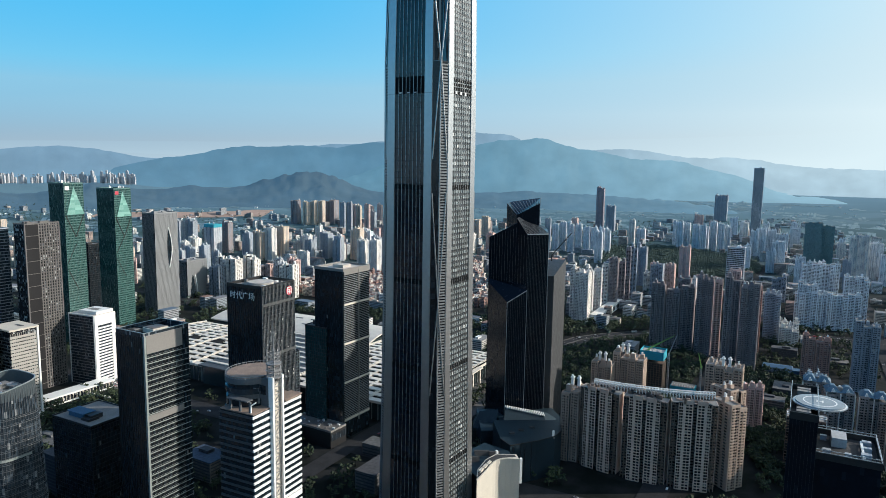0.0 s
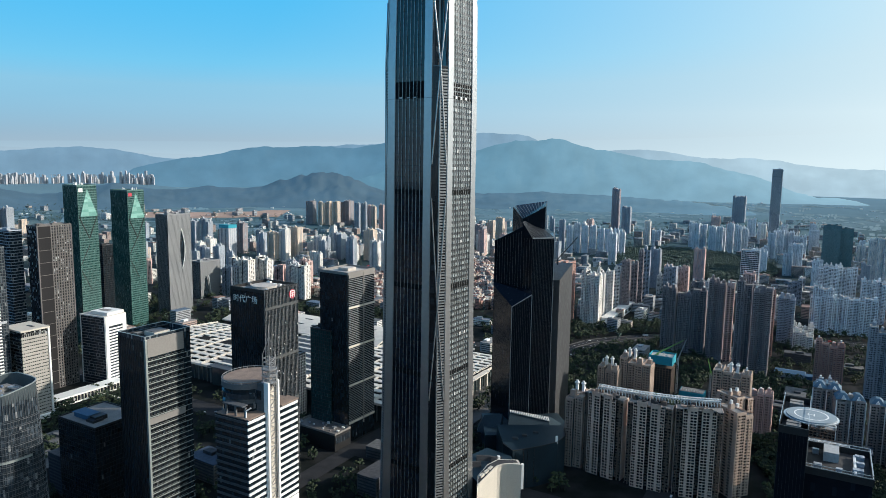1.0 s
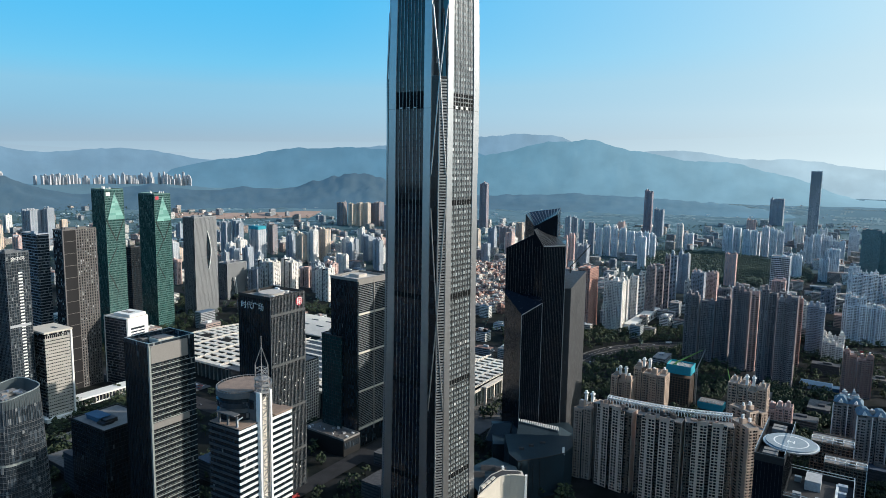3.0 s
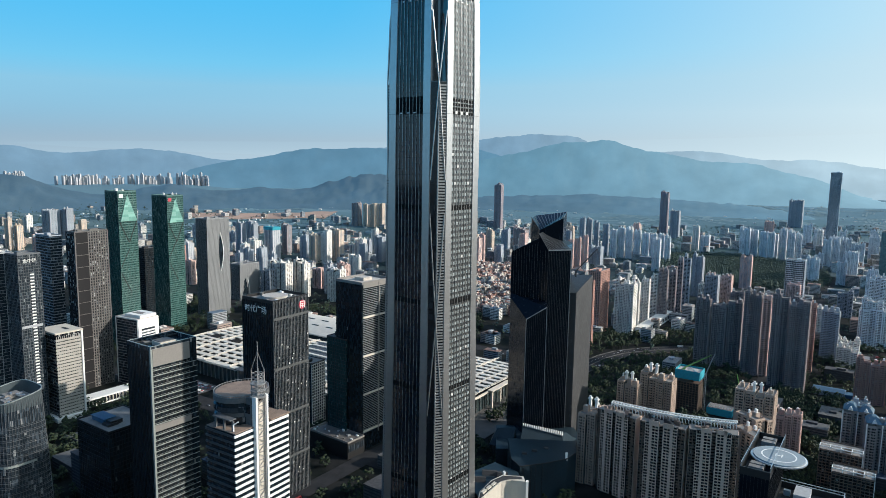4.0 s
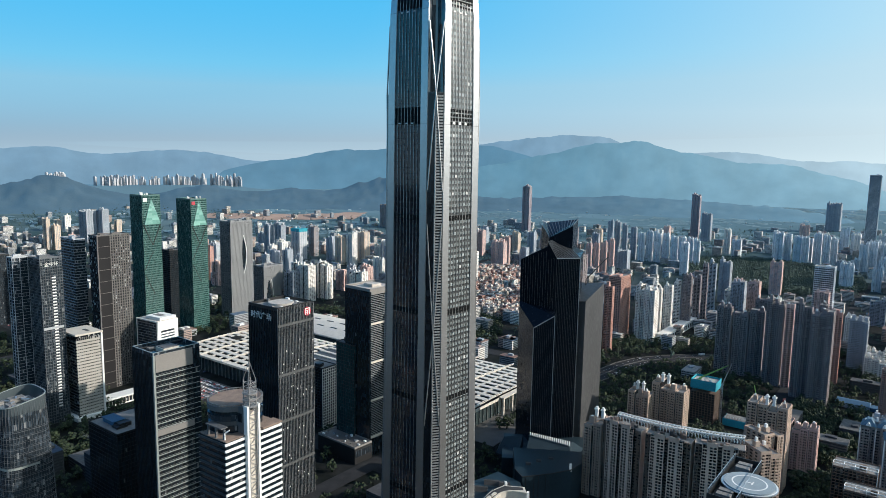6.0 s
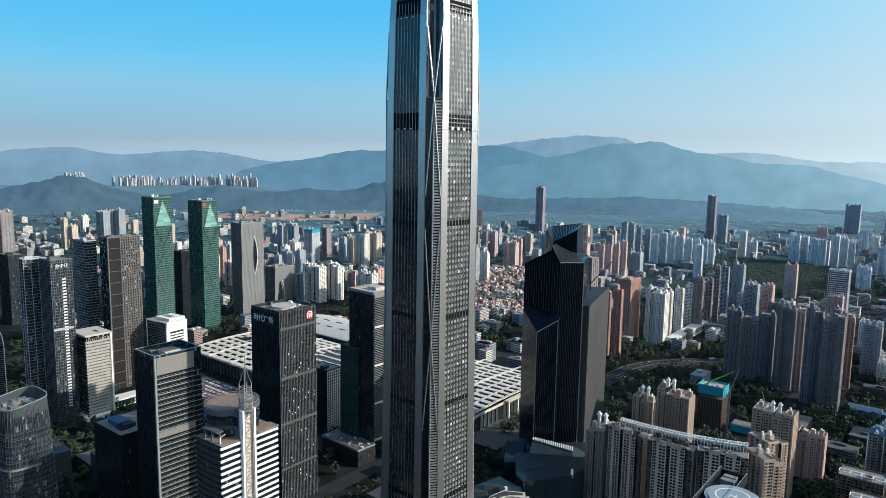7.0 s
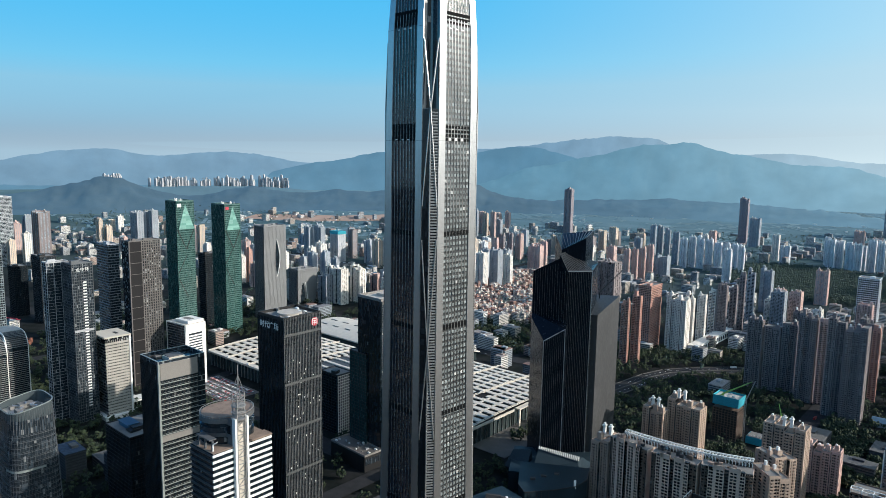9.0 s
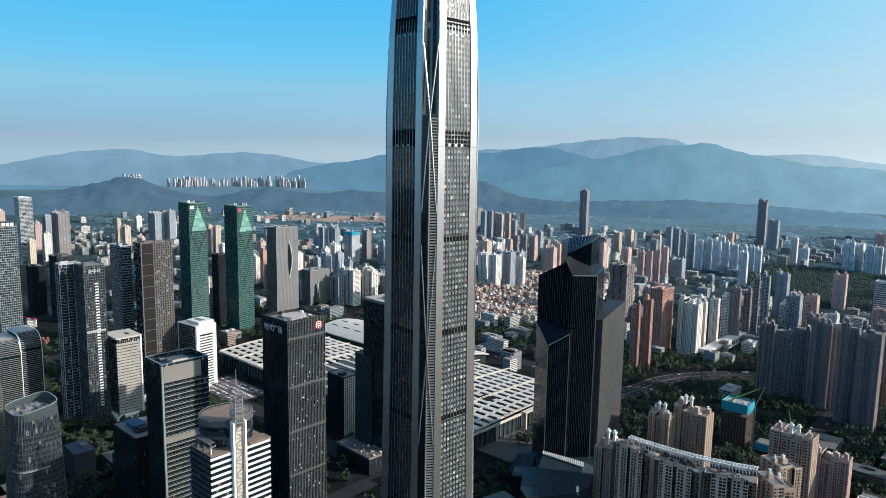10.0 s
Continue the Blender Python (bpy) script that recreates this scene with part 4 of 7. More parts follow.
def white_frame_block():
    w, d, h = 46, 34, 97
    t = thing("office_block", at_corner(-466, 891.5, -22, w, d), "white office block with dark glass side and framed edges", "office block")
    part("body", Shape().box(-w / 2, w / 2, -d / 2, d / 2, 0, h), GLASS_BLUE, t)
    part("side_panel", Shape().box(w / 2, w / 2 + 1.0, -d / 2, -d / 2 + 5, 0, h), WHITE, t)
    part("side_panel", Shape().box(w / 2, w / 2 + 1.0, d / 2 - 6, d / 2, 0, h), WHITE, t)
    part("crown_panel", Shape().box(w / 2, w / 2 + 1.0, -d / 2 + 5, d / 2 - 6, h - 14, h), WHITE, t)
    for i in range(20):
        part("floor_band", Shape().box(w / 2, w / 2 + 0.8, -d / 2 + 5, d / 2 - 6, i * 4.1, i * 4.1 + 2.0), WHITE, t)
    f = Shape().box(-w / 2 - 1, w / 2, -d / 2 - 0.8, -d / 2, h - 1.2, h + 0.6).box(w / 2 - 1.2, w / 2, -d / 2 - 0.8, -d / 2, 0, h - 1.2).box(-w / 2 - 1, -w / 2 + 0.2, -d / 2 - 0.8, -d / 2, 0, h - 1.2)
    part("edge_frame", f, WHITE, t)
    bands = Shape()
    for i in range(24):
        bands.box(-w / 2, w / 2 - 1.2, -d / 2 - 0.35, -d / 2, i * 4, i * 4 + 0.7)
    part("side_banding", bands, FIN_GREY, t, kind="stuff")
    part("roof", Shape().box(-w / 2, w / 2, -d / 2, d / 2, h, h + 0.5), ROOF_PALE, t)
    part("roof_pavilion", Shape().box(-w / 2 + 12, w / 2 - 2, -d / 2 + 6, d / 2 - 1, h + 0.5, h + 4.5), WHITE, t)
    part("roof_slot", Shape().box(-6, 12, -3, 6, h + 4.5, h + 4.8), ROOF, t)


white_frame_block()


def low_ribbon():
    """The white-edged podium that links the two office blocks."""
    t = thing("podium_link", pose(-480, 838, 0, 0, 0, 62), "low white-edged podium building linking two office blocks", "podium")
    part("hall", Shape().box(-48, 62, -9, 9, 0, 9), GLASS, t)
    part("roof_edge", Shape().box(-50, 64, -10.5, 10.5, 9, 11), WHITE, t, "white roof edge")
    part("base_edge", Shape().box(-50, 64, -10.2, 10.2, 0, 1.6), WHITE, t)
    for i in range(24):
        part("column", Shape().box(-46 + i * 4.6, -45.3 + i * 4.6, -10, -9, 1.6, 9), BEIGE, t)
    part("footbridge", Shape().box(20, 23, -58, -10.5, 6, 7.4), BEIGE, t, "covered footbridge")


low_ribbon()


PANEL_BROWN = mat("grey_brown_metal_panel", (0.017, 0.0165, 0.018), rough=0.7, spec=0.2, vary=0.2)


def brown_grid_tower():
    w, d, h = 21, 47.5, 221
    t = thing("office_tower", at_corner(-535, 864, -25, w, d), "brown office tower with square window grid and blank panel strip", "office tower")
    part("body", Shape().box(-w / 2, w / 2, -d / 2, d / 2, 0, h), GLASS, t)
    y1 = -d / 2 + 19
    part("blank_panel", Shape().box(w / 2, w / 2 + 0.7, -d / 2 + 1, y1, 0, h), PANEL_BROWN, t, "brown metal panel strip")
    for i in range(13):
        part("panel_joint", Shape().box(w / 2 + 0.7, w / 2 + 0.95, -d / 2 + 1, y1, 8 + i * 16.5, 8.5 + i * 16.5), DIM_GREY_BROWN, t)
    g = Shape()
    for i in range(int(h / 3.9) + 1):
        g.box(w / 2, w / 2 + 0.6, y1, d / 2, i * 3.9, i * 3.9 + 1.15)
    for k in range(9):
        y = y1 + (d / 2 - y1) * k / 8
        g.box(w / 2, w / 2 + 0.75, y - 0.7, y + 0.7, 0, h)
    part("window_grid", g, GRID_STONE, t, "brown-grey stone window grid", "stuff")
    part("corner_post", Shape().box(w / 2 - 0.5, w / 2 + 1.0, -d / 2 - 0.5, -d / 2 + 1.0, 0, h + 2), GRID_STONE, t)
    roof_kit(t, w, d, h, GRID_STONE, 3, 4)


brown_grid_tower()


def green_tower(f, turn, w, d, h, label):
    t = thing("office_tower", at_corner(*f, turn, w, d), label, "office tower", "green glass twin towers")
    part("curtain_wall", Shape().box(-w / 2, w / 2, -d / 2, d / 2, 0, h), GLASS_GREEN, t)
    bands = Shape()
    for i in range(int(h / 4.0)):
        bands.box(w / 2, w / 2 + 0.45, -d / 2 - 0.3, d / 2, i * 4.0, i * 4.0 + 1.5)
    part("banding", bands, GREEN_BAND, t, kind="stuff")
    mul = Shape()
    for k in range(15):
        y = -d / 2 + d * k / 14
        mul.box(w / 2, w / 2 + 0.5, y - 0.12, y + 0.12, 0, h)
    part("mullion_grid", mul, GREEN_BAND, t, kind="stuff")
    dk = Shape()
    for k in range(18):
        x = -w / 2 + w * k / 17
        dk.box(x - 0.1, x + 0.1, -d / 2 - 0.3, -d / 2, 0, h)
    part("mullion_grid", dk, GREEN_BAND, t, kind="stuff")
    # folded facets: a pale triangle at the top, a second one pointing down below it
    x = w / 2 + 0.5
    tri = Shape()
    ym = 0.5
    tri.v += [(x, ym - 0.4, h - 4), (x + 2.0, ym - 15, h - 48), (x + 2.0, ym + 15, h - 48), (x, ym - 15, h - 48), (x, ym + 15, h - 48)]
    tri.f += [(0, 1, 2), (0, 3, 1), (0, 2, 4), (1, 3, 4, 2)]
    part("facet", tri, PALE_GREEN, t, "pale green folded glass triangle")
    fold = Shape()
    fold.bar((x + 0.3, -d / 2 + 1, h - 48), (x + 0.3, ym, h - 84), 0.5).bar((x + 0.3, d / 2 - 1, h - 48), (x + 0.3, ym, h - 84), 0.5)
    fold.bar((x + 0.3, -d / 2 + 1, 130), (x + 0.3, ym, 96), 0.4).bar((x + 0.3, -d / 2 + 1, 140), (x + 0.3, ym, 170), 0.4)
    part("fold_trim", fold, DARKSTEEL, t)
    p = Shape()
    parapet(p, -w / 2, w / 2, -d / 2, d / 2, h, 2.5)
    part("parapet", p, GREEN_BAND, t)
    part("roof", Shape().box(-w / 2 + 0.6, w / 2 - 0.6, -d / 2 + 0.6, d / 2 - 0.6, h, h + 0.4), ROOF, t)
    rnd = random.Random(int(h))
    for i in range(9):
        px, py = rnd.uniform(-0.42, 0.42) * w, rnd.uniform(-0.42, 0.42) * d
        part("roof_mast", Shape().box(px - 0.5, px + 0.5, py - 0.5, py + 0.5, h, h + rnd.uniform(3, 7)), WHITE, t)
    part("sign", Shape().box(w / 2 + 0.5, w / 2 + 0.9, -d / 2 + 2, -d / 2 + 9, h - 9, h - 3), RED_PAINT if h < 260 else WHITE, t, "rooftop logo sign")
    return t


GREEN_BAND = mat("green_spandrel", (0.070, 0.155, 0.142), rough=0.35, spec=0.6)
green_tower((-594.5, 1065.7), -26.5, 36, 33.4, 265, "tall green glass office tower with pale triangular top facet")
green_tower((-576.3, 1190.5), -25.8, 44, 34.6, 252, "tall green glass office tower with pale triangular facet and red sign")


def ribbed_tower(f, w, d, h, label, lens):
    t = thing("office_tower", at_corner(*f, -26.7, w, d), label, "office tower", "grey ribbed towers")
    part("body", Shape().box(-w / 2, w / 2, -d / 2, d / 2, 0, h), GLASS_OFFICE, t)
    ribs = Shape()
    n = int(d / 2.0)
    for k in range(n + 1):
        y = -d / 2 + d * k / n
        u = (y / d + 0.5)
        if lens == "foot" and 0.10 < u < 0.42:
            ribs.box(w / 2, w / 2 + 0.9, y - 0.72, y + 0.72, h * (0.62 * math.sin(math.pi * (u - 0.10) / 0.32)), h)
        else:
            ribs.box(w / 2, w / 2 + 0.9, y - 0.72, y + 0.72, 0, h)
    part("rib_cladding", ribs, GREY_RIB, t, "grey vertical metal ribs", "stuff")
    back = Shape()
    for k in range(int(w / 2.2)):
        x = -w / 2 + 2.2 * k
        back.box(x - 0.3, x + 0.3, -d / 2 - 0.5, -d / 2, 0, h)
    part("rib_cladding", back, GREY_RIB, t, kind="stuff")
    lip, pts = Shape(), []
    if lens == "slot":
        rim, inner = [], []
        for k in range(17):
            s, zz = math.sin(math.pi * k / 16), h * (0.46 + 0.40 * k / 16)
            rim.append((4.0 + 7.2 * s, zz))
            inner.append((4.0 - 3.4 * s, zz))
            pts.append((w / 2 + 1.4 + 1.2 * s, 4.0 + 6.4 * s, zz))
        # a dark raised panel stands in for the opening between the ribs
        hole, c = Shape(), rim + inner[-2:0:-1]
        m = len(c)
        hole.v += [(w / 2 + 0.5, y, z) for y, z in c] + [(w / 2 + 1.2, y, z) for y, z in c]
        hole.f += [tuple(range(m, 2 * m)), tuple(reversed(range(m)))] + [(q, (q + 1) % m, m + (q + 1) % m, m + q) for q in range(m)]
        part("facade_opening", hole, GLASS_OFFICE, t, "dark lens-shaped panel standing in for an opening")
    else:
        y0 = -d / 2 + d * 0.43
        for k in range(13):
            s = math.sin(math.pi * k / 12)
            pts.append((w / 2 + 1.2 + 1.5 * s, y0 + 3 - 6 * k / 12, h * 0.62 * k / 12))
    lip.tube(pts, 0.6)
    part("lip", lip, WHITE, t, "bright curved lip of the facade opening")
    p = Shape()
    parapet(p, -w / 2, w / 2 + 0.9, -d / 2, d / 2, h, 2.0)
    part("parapet", p, GREY_RIB, t)
    roof_kit(t, w, d, h, GREY_RIB, 3, 7)


ribbed_tower((-557.4, 1309), 33.7, 54.3, 200, "tall grey ribbed office tower with curved slot opening", "slot")
ribbed_tower((-560, 1474.6), 34, 56.4, 82, "low grey ribbed office block with flared foot", "foot")
DIM_GREY = mat("dim_grey_panel", (0.11, 0.12, 0.13), rough=0.5)
office(at_corner(-577, 872, -28, 39, 16), 39, 16, 214, "slim grey glass office tower with pale lit edge", WALLS["g"], GLASS_BLUE, band=0.9, pier=0.0)
tj = office(at_corner(-520, 737, -25, 26.5, 26), 26.5, 26, 208, "grey glass office tower with white stair strip and roof lettering", DIM_GREY, GLASS_BLUE, band=0.5, pier=0.25, floor=3.8)
lettering("金中环", tj, pose(14.2, 0, 199, 90, 0, 90), 5.5, WHITE, "white rooftop characters")
for i in range(44):
    part("stair_panel", Shape().box(13.3, 13.9, 0, 4.5, 20 + 3.8 * i, 21.6 + 3.8 * i), WHITE, tj)
part("belt", Shape().box(13.3, 14.0, -13, 11, 120, 123), WALLS["b"], tj)
tg = office(at_corner(-184.7, 790, -27, 33, 23), 33, 23, 77, "small dark office block with white window grid on one side", DARKSTEEL, GLASS_OFFICE, band=0.4, pier=0.2, floor=3.6)
grid = Shape()
for i in range(22):
    grid.box(16.6, 17.2, -11.5, 11.5, 3.6 * i, 3.6 * i + 0.8)
for y in ring(-11.5, 11.5, 3.3):
    grid.box(16.6, 17.3, y - 0.35, y + 0.35, 0, 77)
part("window_grid", grid, WALLS["w"], tg, "white window grid", "stuff")
office(at_corner(221, 1299, -28.9, 24, 45), 24, 45, 121, "brick-red apartment tower with pale balcony stack", WALLS["o"], GLASS, floor=3.2, band=1.3, bay=4, pier=1.2, cat="apartment tower", name="apartment_tower")


def poly_tower(t, name, plan, tops, material, label=""):
    s = Shape()
    n = len(plan)
    s.v += [(x, y, 0) for x, y in plan] + [(x, y, z) for (x, y), z in zip(plan, tops)]
    s.f += [tuple(reversed(range(n))), tuple(range(n, 2 * n))] + [(i, (i + 1) % n, n + (i + 1) % n, n + i) for i in range(n)]
    return part(name, s, material, t, label)


def dark_crystal_tower():
    t = thing("office_tower", pose(94, 770, 0), "black faceted office tower with sloping striped glass roofs", "office tower")
    poly_tower(t, "left_shaft", [(-40, 14), (-9, -6), (2, 20), (-24, 46)], [224, 243, 246, 226], BRONZE_GLASS)
    poly_tower(t, "front_shaft", [(-10, -4), (0, -18), (25, -10), (31, 44), (2, 40)], [247, 231, 231, 232, 247], BRONZE_GLASS)
    poly_tower(t, "rear_shaft", [(-18, 40), (-9, 12), (17, 12), (24, 56), (-12, 66)], [261, 250, 264, 268, 262], BRONZE_GLASS)
    poly_tower(t, "step_block", [(-22, -35), (0, -30), (2, -10), (-39, 14), (-40, 8)], [157, 170, 176, 176, 172], BRONZE_GLASS)
    poly_tower(t, "side_block", [(26, -4), (33, -8), (57, 52), (24, 70)], [182, 183, 194, 190], SIDE_GREY)
    ribs = Shape()
    for k in range(15):
        f = k / 14
        x, y = 25 * f, -18 + 8 * f
        ribs.box(x - 0.14, x + 0.14, y - 0.45, y, 0, 231)
        ribs.bar((x, y, 231.5), (-10 + 12 * f, -4 + 44 * f, 247.5), 0.32)
    for k in range(15):
        f = k / 14
        x, y = -40 + 40 * f, 14 - 32 * f
        ribs.box(x - 0.12, x + 0.12, y - 0.4, y + 0.1, 170, 224 + (19 if f < 0.78 else 7) * f)
    for k in range(12):
        f = k / 11
        x, y = -22 + 22 * f, -35 + 5 * f
        ribs.box(x - 0.1, x + 0.1, y - 0.35, y, 0, 157 + 13 * f)
        ribs.bar((-9 + 26 * f, 12, 250.5 + 14 * f), (-18 + 42 * f, 42 + 12 * f, 261.5 + 7 * f), 0.3)
    part("rib_cladding", ribs, RIB_DARK, t, "thin metal ribs", "stuff")
    edges = Shape()
    edges.bar((-22, -35.3, 0), (-22, -35.3, 157), 0.3).bar((0, -30.3, 0), (0, -30.3, 170), 0.3).bar((-22, -35.3, 157), (0, -30.3, 170), 0.35)
    edges.bar((25.2, -10.2, 0), (25.2, -10.2, 231), 0.3).bar((0, -18, 231), (25, -10, 231), 0.5)
    part("edge_trim", edges, STEEL, t, "bright edge strips")
    dots = Shape()
    for i in range(60):
        dots.bar((25.4, -10, 3.8 * i + 1), (26.4, -8.6, 3.8 * i + 1), 0.2)
    part("corner_edging", dots, FIN_GREY, t, "small corner fins", "stuff")
    crane = Shape().bar((34, 20, 196), (34, 20, 203), 0.6).bar((34, 20, 203), (58, 30, 228), 0.45)
    part("roof_crane", crane, DARKSTEEL, t, "thin roof crane arm")
    part("podium", Shape().prism([(-50, -78), (22, -72), (42, -40), (36, -8), (-52, -14)], 0, 27), PODIUM_SKIN, t, "dark podium")
    lid = Shape()
    lid.v += [(-26, -68, 27), (22, -70, 27), (36, -40, 27), (-20, -37, 27), (-22, -49, 42), (20, -52, 34), (24, -40, 34), (-22, -43, 42)]
    lid.f += [(0, 1, 5, 4), (1, 2, 6, 5), (2, 3, 7, 6), (3, 0, 4, 7), (4, 5, 6, 7)]
    part("podium_crystal", lid, PODIUM_SKIN, t, "faceted blue-grey glass crown of the podium")
    lid2 = Shape()
    lid2.v += [(-58, -52, 20), (-34, -64, 20), (-28, -40, 20), (-56, -30, 20), (-50, -42, 35), (-30, -46, 39)]
    lid2.f += [(0, 1, 5, 4), (1, 2, 5), (2, 3, 4, 5), (3, 0, 4)]
    part("podium_crystal", lid2, PODIUM_SKIN, t)
    for k in range(22):
        f = k / 21
        part("skylight", Shape().box(-22 + 42 * f, -21 + 42 * f, -51 - 2.5 * f, -44 + 2 * f, 42.3 - 8 * f, 43.2 - 8 * f), WHITE, t)


RIB_DARK = mat("dark_metal_rib", (0.085, 0.086, 0.088), rough=0.45, metal=0.3)
SIDE_GREY = mat("grey_brown_panel_block", (0.044, 0.045, 0.047), rough=0.45, vary=0.2, cells=(2.2, 2.2, 3.8), cell_amount=0.7)
PODIUM_SKIN = mat("blue_grey_podium_panel", (0.016, 0.030, 0.040), rough=0.45, spec=0.25, vary=0.35)
BRONZE_GLASS = mat("bronze_black_glass", (0.006, 0.009, 0.014), rough=0.08, spec=0.10, cells=(1.6, 1.6, 3.8), cell_amount=0.6)
dark_crystal_tower()


# ---- apartments ----
def flat_face(bands, piers, x0, x1, y, out, z0, z1, floor, rnd):
    """One face of a wing: window pairs between wide blank strips, sills at each floor, and a stack of balconies."""
    w = x1 - x0
    side = lambda q: (min(y - 0.3 * out, y + q * out), max(y - 0.3 * out, y + q * out))
    edge = min(1.15, w * 0.14)
    marks = [(x0, x0 + edge), (x1 - edge, x1)]
    inner = w - 2 * edge
    if inner > 5:
        c = x0 + w / 2 + rnd.choice((-1, 1)) * inner * 0.12
        marks += [(c - 0.55, c + 0.55), (x0 + edge + inner * 0.22 - 0.15, x0 + edge + inner * 0.22 + 0.15), (x1 - edge - inner * 0.22 - 0.15, x1 - edge - inner * 0.22 + 0.15)]
    for a, b in marks:
        piers.box(a, b, *side(0.42), z0, z1 + 0.1)
    bx0, bx1 = (x0 + edge, x0 + edge + inner * 0.42) if rnd.random() < 0.5 else (x1 - edge - inner * 0.42, x1 - edge)
    n = int((z1 - z0) / floor)
    for i in range(n):
        z = z0 + i * floor
        bands.box(x0, x1, *side(0.2), z, z + 1.25)
        if out < 0 and i > 1 and w > 7:
            bands.box(bx0, bx1, *side(1.1), z - 0.1, z + 0.95)
    bands.box(x0, x1, *side(0.45), z0 + n * floor, z1 + 0.3)


def apartments(m, w, d, h, wall, label, group, seed=0, floor=3.0, glass=None, steps=(0, 0, 3, 6)):
    """A slab of flats: wings that step in and out, window pairs, balconies, and stepped roof rooms."""
    rnd = random.Random(seed)
    t = thing("apartment_tower", m, label, "apartment tower", group)
    core, bands, piers = Shape(), Shape(), Shape()
    n = max(2, round(w / 9))
    tops = []
    for i in range(n):
        x0, x1 = -w / 2 + w * i / n, -w / 2 + w * (i + 1) / n
        inset = 0.0 if i % 2 == 0 else min(3.0, d * 0.16)
        hh = h - rnd.choice(steps) - (0 if i % 2 == 0 else 1.5)
        y0, y1 = -d / 2 + inset, d / 2 - inset
        core.box(x0 + 0.15, x1 - 0.15, y0, y1, 0, hh)
        flat_face(bands, piers, x0 + 0.15, x1 - 0.15, y0, -1, 0, hh, floor, rnd)
        flat_face(bands, piers, x0 + 0.15, x1 - 0.15, y1, 1, 0, hh, floor, rnd)
        for x, out, shown in ((x0 + 0.15, -1, i == 0), (x1 - 0.15, 1, i == n - 1)):
            if not shown:
                continue
            q = lambda p: (min(x - 0.3 * out, x + p * out), max(x - 0.3 * out, x + p * out))
            for k in range(int(hh / floor) + 1):
                bands.box(*q(0.2), y0, y1, k * floor, min(k * floor + 1.3, hh))
            for f0, f1 in ((0, 0.16), (0.30, 0.42), (0.58, 0.70), (0.84, 1.0)):
                piers.box(*q(0.35), y0 + (y1 - y0) * f0, y0 + (y1 - y0) * f1, 0, hh + 0.1)
        tops.append((x0, x1, inset, hh))
    part("glazing", core, glass or GLASS, t, kind="stuff")
    part("banding", bands, wall, t, kind="stuff")
    part("pier_cladding", piers, wall, t, kind="stuff")
    for x0, x1, inset, hh in tops:
        part("roof", Shape().box(x0 + 0.4, x1 - 0.4, -d / 2 + inset + 0.4, d / 2 - inset - 0.4, hh, hh + 0.6), ROOF, t)
        r = Shape()
        parapet(r, x0 + 0.1, x1 - 0.1, -d / 2 + inset, d / 2 - inset, hh + 0.3, 1.3, 0.3)
        part("parapet", r, wall, t)
        if rnd.random() < 0.75:
            cx, cy, s = (x0 + x1) / 2, rnd.uniform(-0.2, 0.2) * d, rnd.uniform(1.6, 2.8)
            part("stair_head", Shape().box(cx - s, cx + s, cy - s, cy + s, hh + 0.6, hh + rnd.uniform(4, 7.5)), wall, t)
            part("water_tank", Shape().box(cx - s * 0.6, cx + s * 0.2, cy - s * 0.6, cy + s * 0.4, hh + 0.6, hh + rnd.uniform(7, 9)), WHITE, t)
    return t


LABELS = {"w": "white tiled apartment tower with dark windows", "t": "tan apartment tower with dark windows", "p": "pinkish apartment tower with dark windows",
          "o": "brick-red apartment tower with pale bands", "g": "grey apartment tower with dark windows", "n": "dark brown-grey apartment tower", "m": "tall mauve-brown tower standing alone", "c": "apartment tower with cool grey walls paled for haze",
          "e": "dark teal glass office tower", "b": "unfinished light grey tower wrapped in blue net at top", "v": "pale aluminium-clad slab tower", "f": "glass office tower with aluminium sunshade bands"}


# paler glass for far windows: haze is put into its colour
GLASS_HAZED = mat("hazed_window_glass", (0.20, 0.245, 0.285), rough=0.2, spec=0.8, cells=(1.6, 1.6, 3.0), cell_amount=0.8)


# teal glass lightened so the far towers read as hazy
HAZED_TEAL = mat("hazed_teal_glass", (0.07, 0.165, 0.185), rough=0.25, spec=0.6, cells=(1.5, 1.5, 4.0), cell_amount=0.4)


def quarter(rows, group):
    for i, (x, y, w, d, h, s) in enumerate(rows):
        m = pose(x, y, ground_z(x, y), 0, 0, GRID)
        if s in "efv":
            office(m, w, d, h, LABELS[s], WALLS[s], GLASS_BLUE if s != "e" else HAZED_TEAL, group, band=0.9 if s != "e" else 0.6, seed=i)
        else:
            # from 1700 m on the windows take the haze-paled glass
            t = apartments(m, w, d, h, WALLS[s], LABELS[s], group, seed=i * 7 + len(rows), glass=GLASS if y < 1700 else GLASS_HAZED)
            if s == "b":
                part("safety_net", Shape().box(-w / 2 - 1, w / 2 + 1, -d / 2 - 1, d / 2 + 1, h - 9, h + 1), BLUE_NET, t, "cyan safety net")



# ---- flats by the ring road ----
FLAT_WALL = mat("weathered_beige_flat_wall", (0.38, 0.275, 0.22), vary=0.3, scale=0.25)
FLAT_TAN = mat("warm_tan_flat_wall", (0.43, 0.32, 0.25), vary=0.2)


FLAT_GLASS = mat("dark_flat_window", (0.010, 0.010, 0.011), rough=0.15, cells=(1.6, 1.6, 2.95), cell_amount=3.0, blinds=0.03, blind=(0.2, 0.19, 0.17))
FLAT_PALE = mat("pale_beige_flat_wall", (0.56, 0.415, 0.335), vary=0.25, scale=0.25)
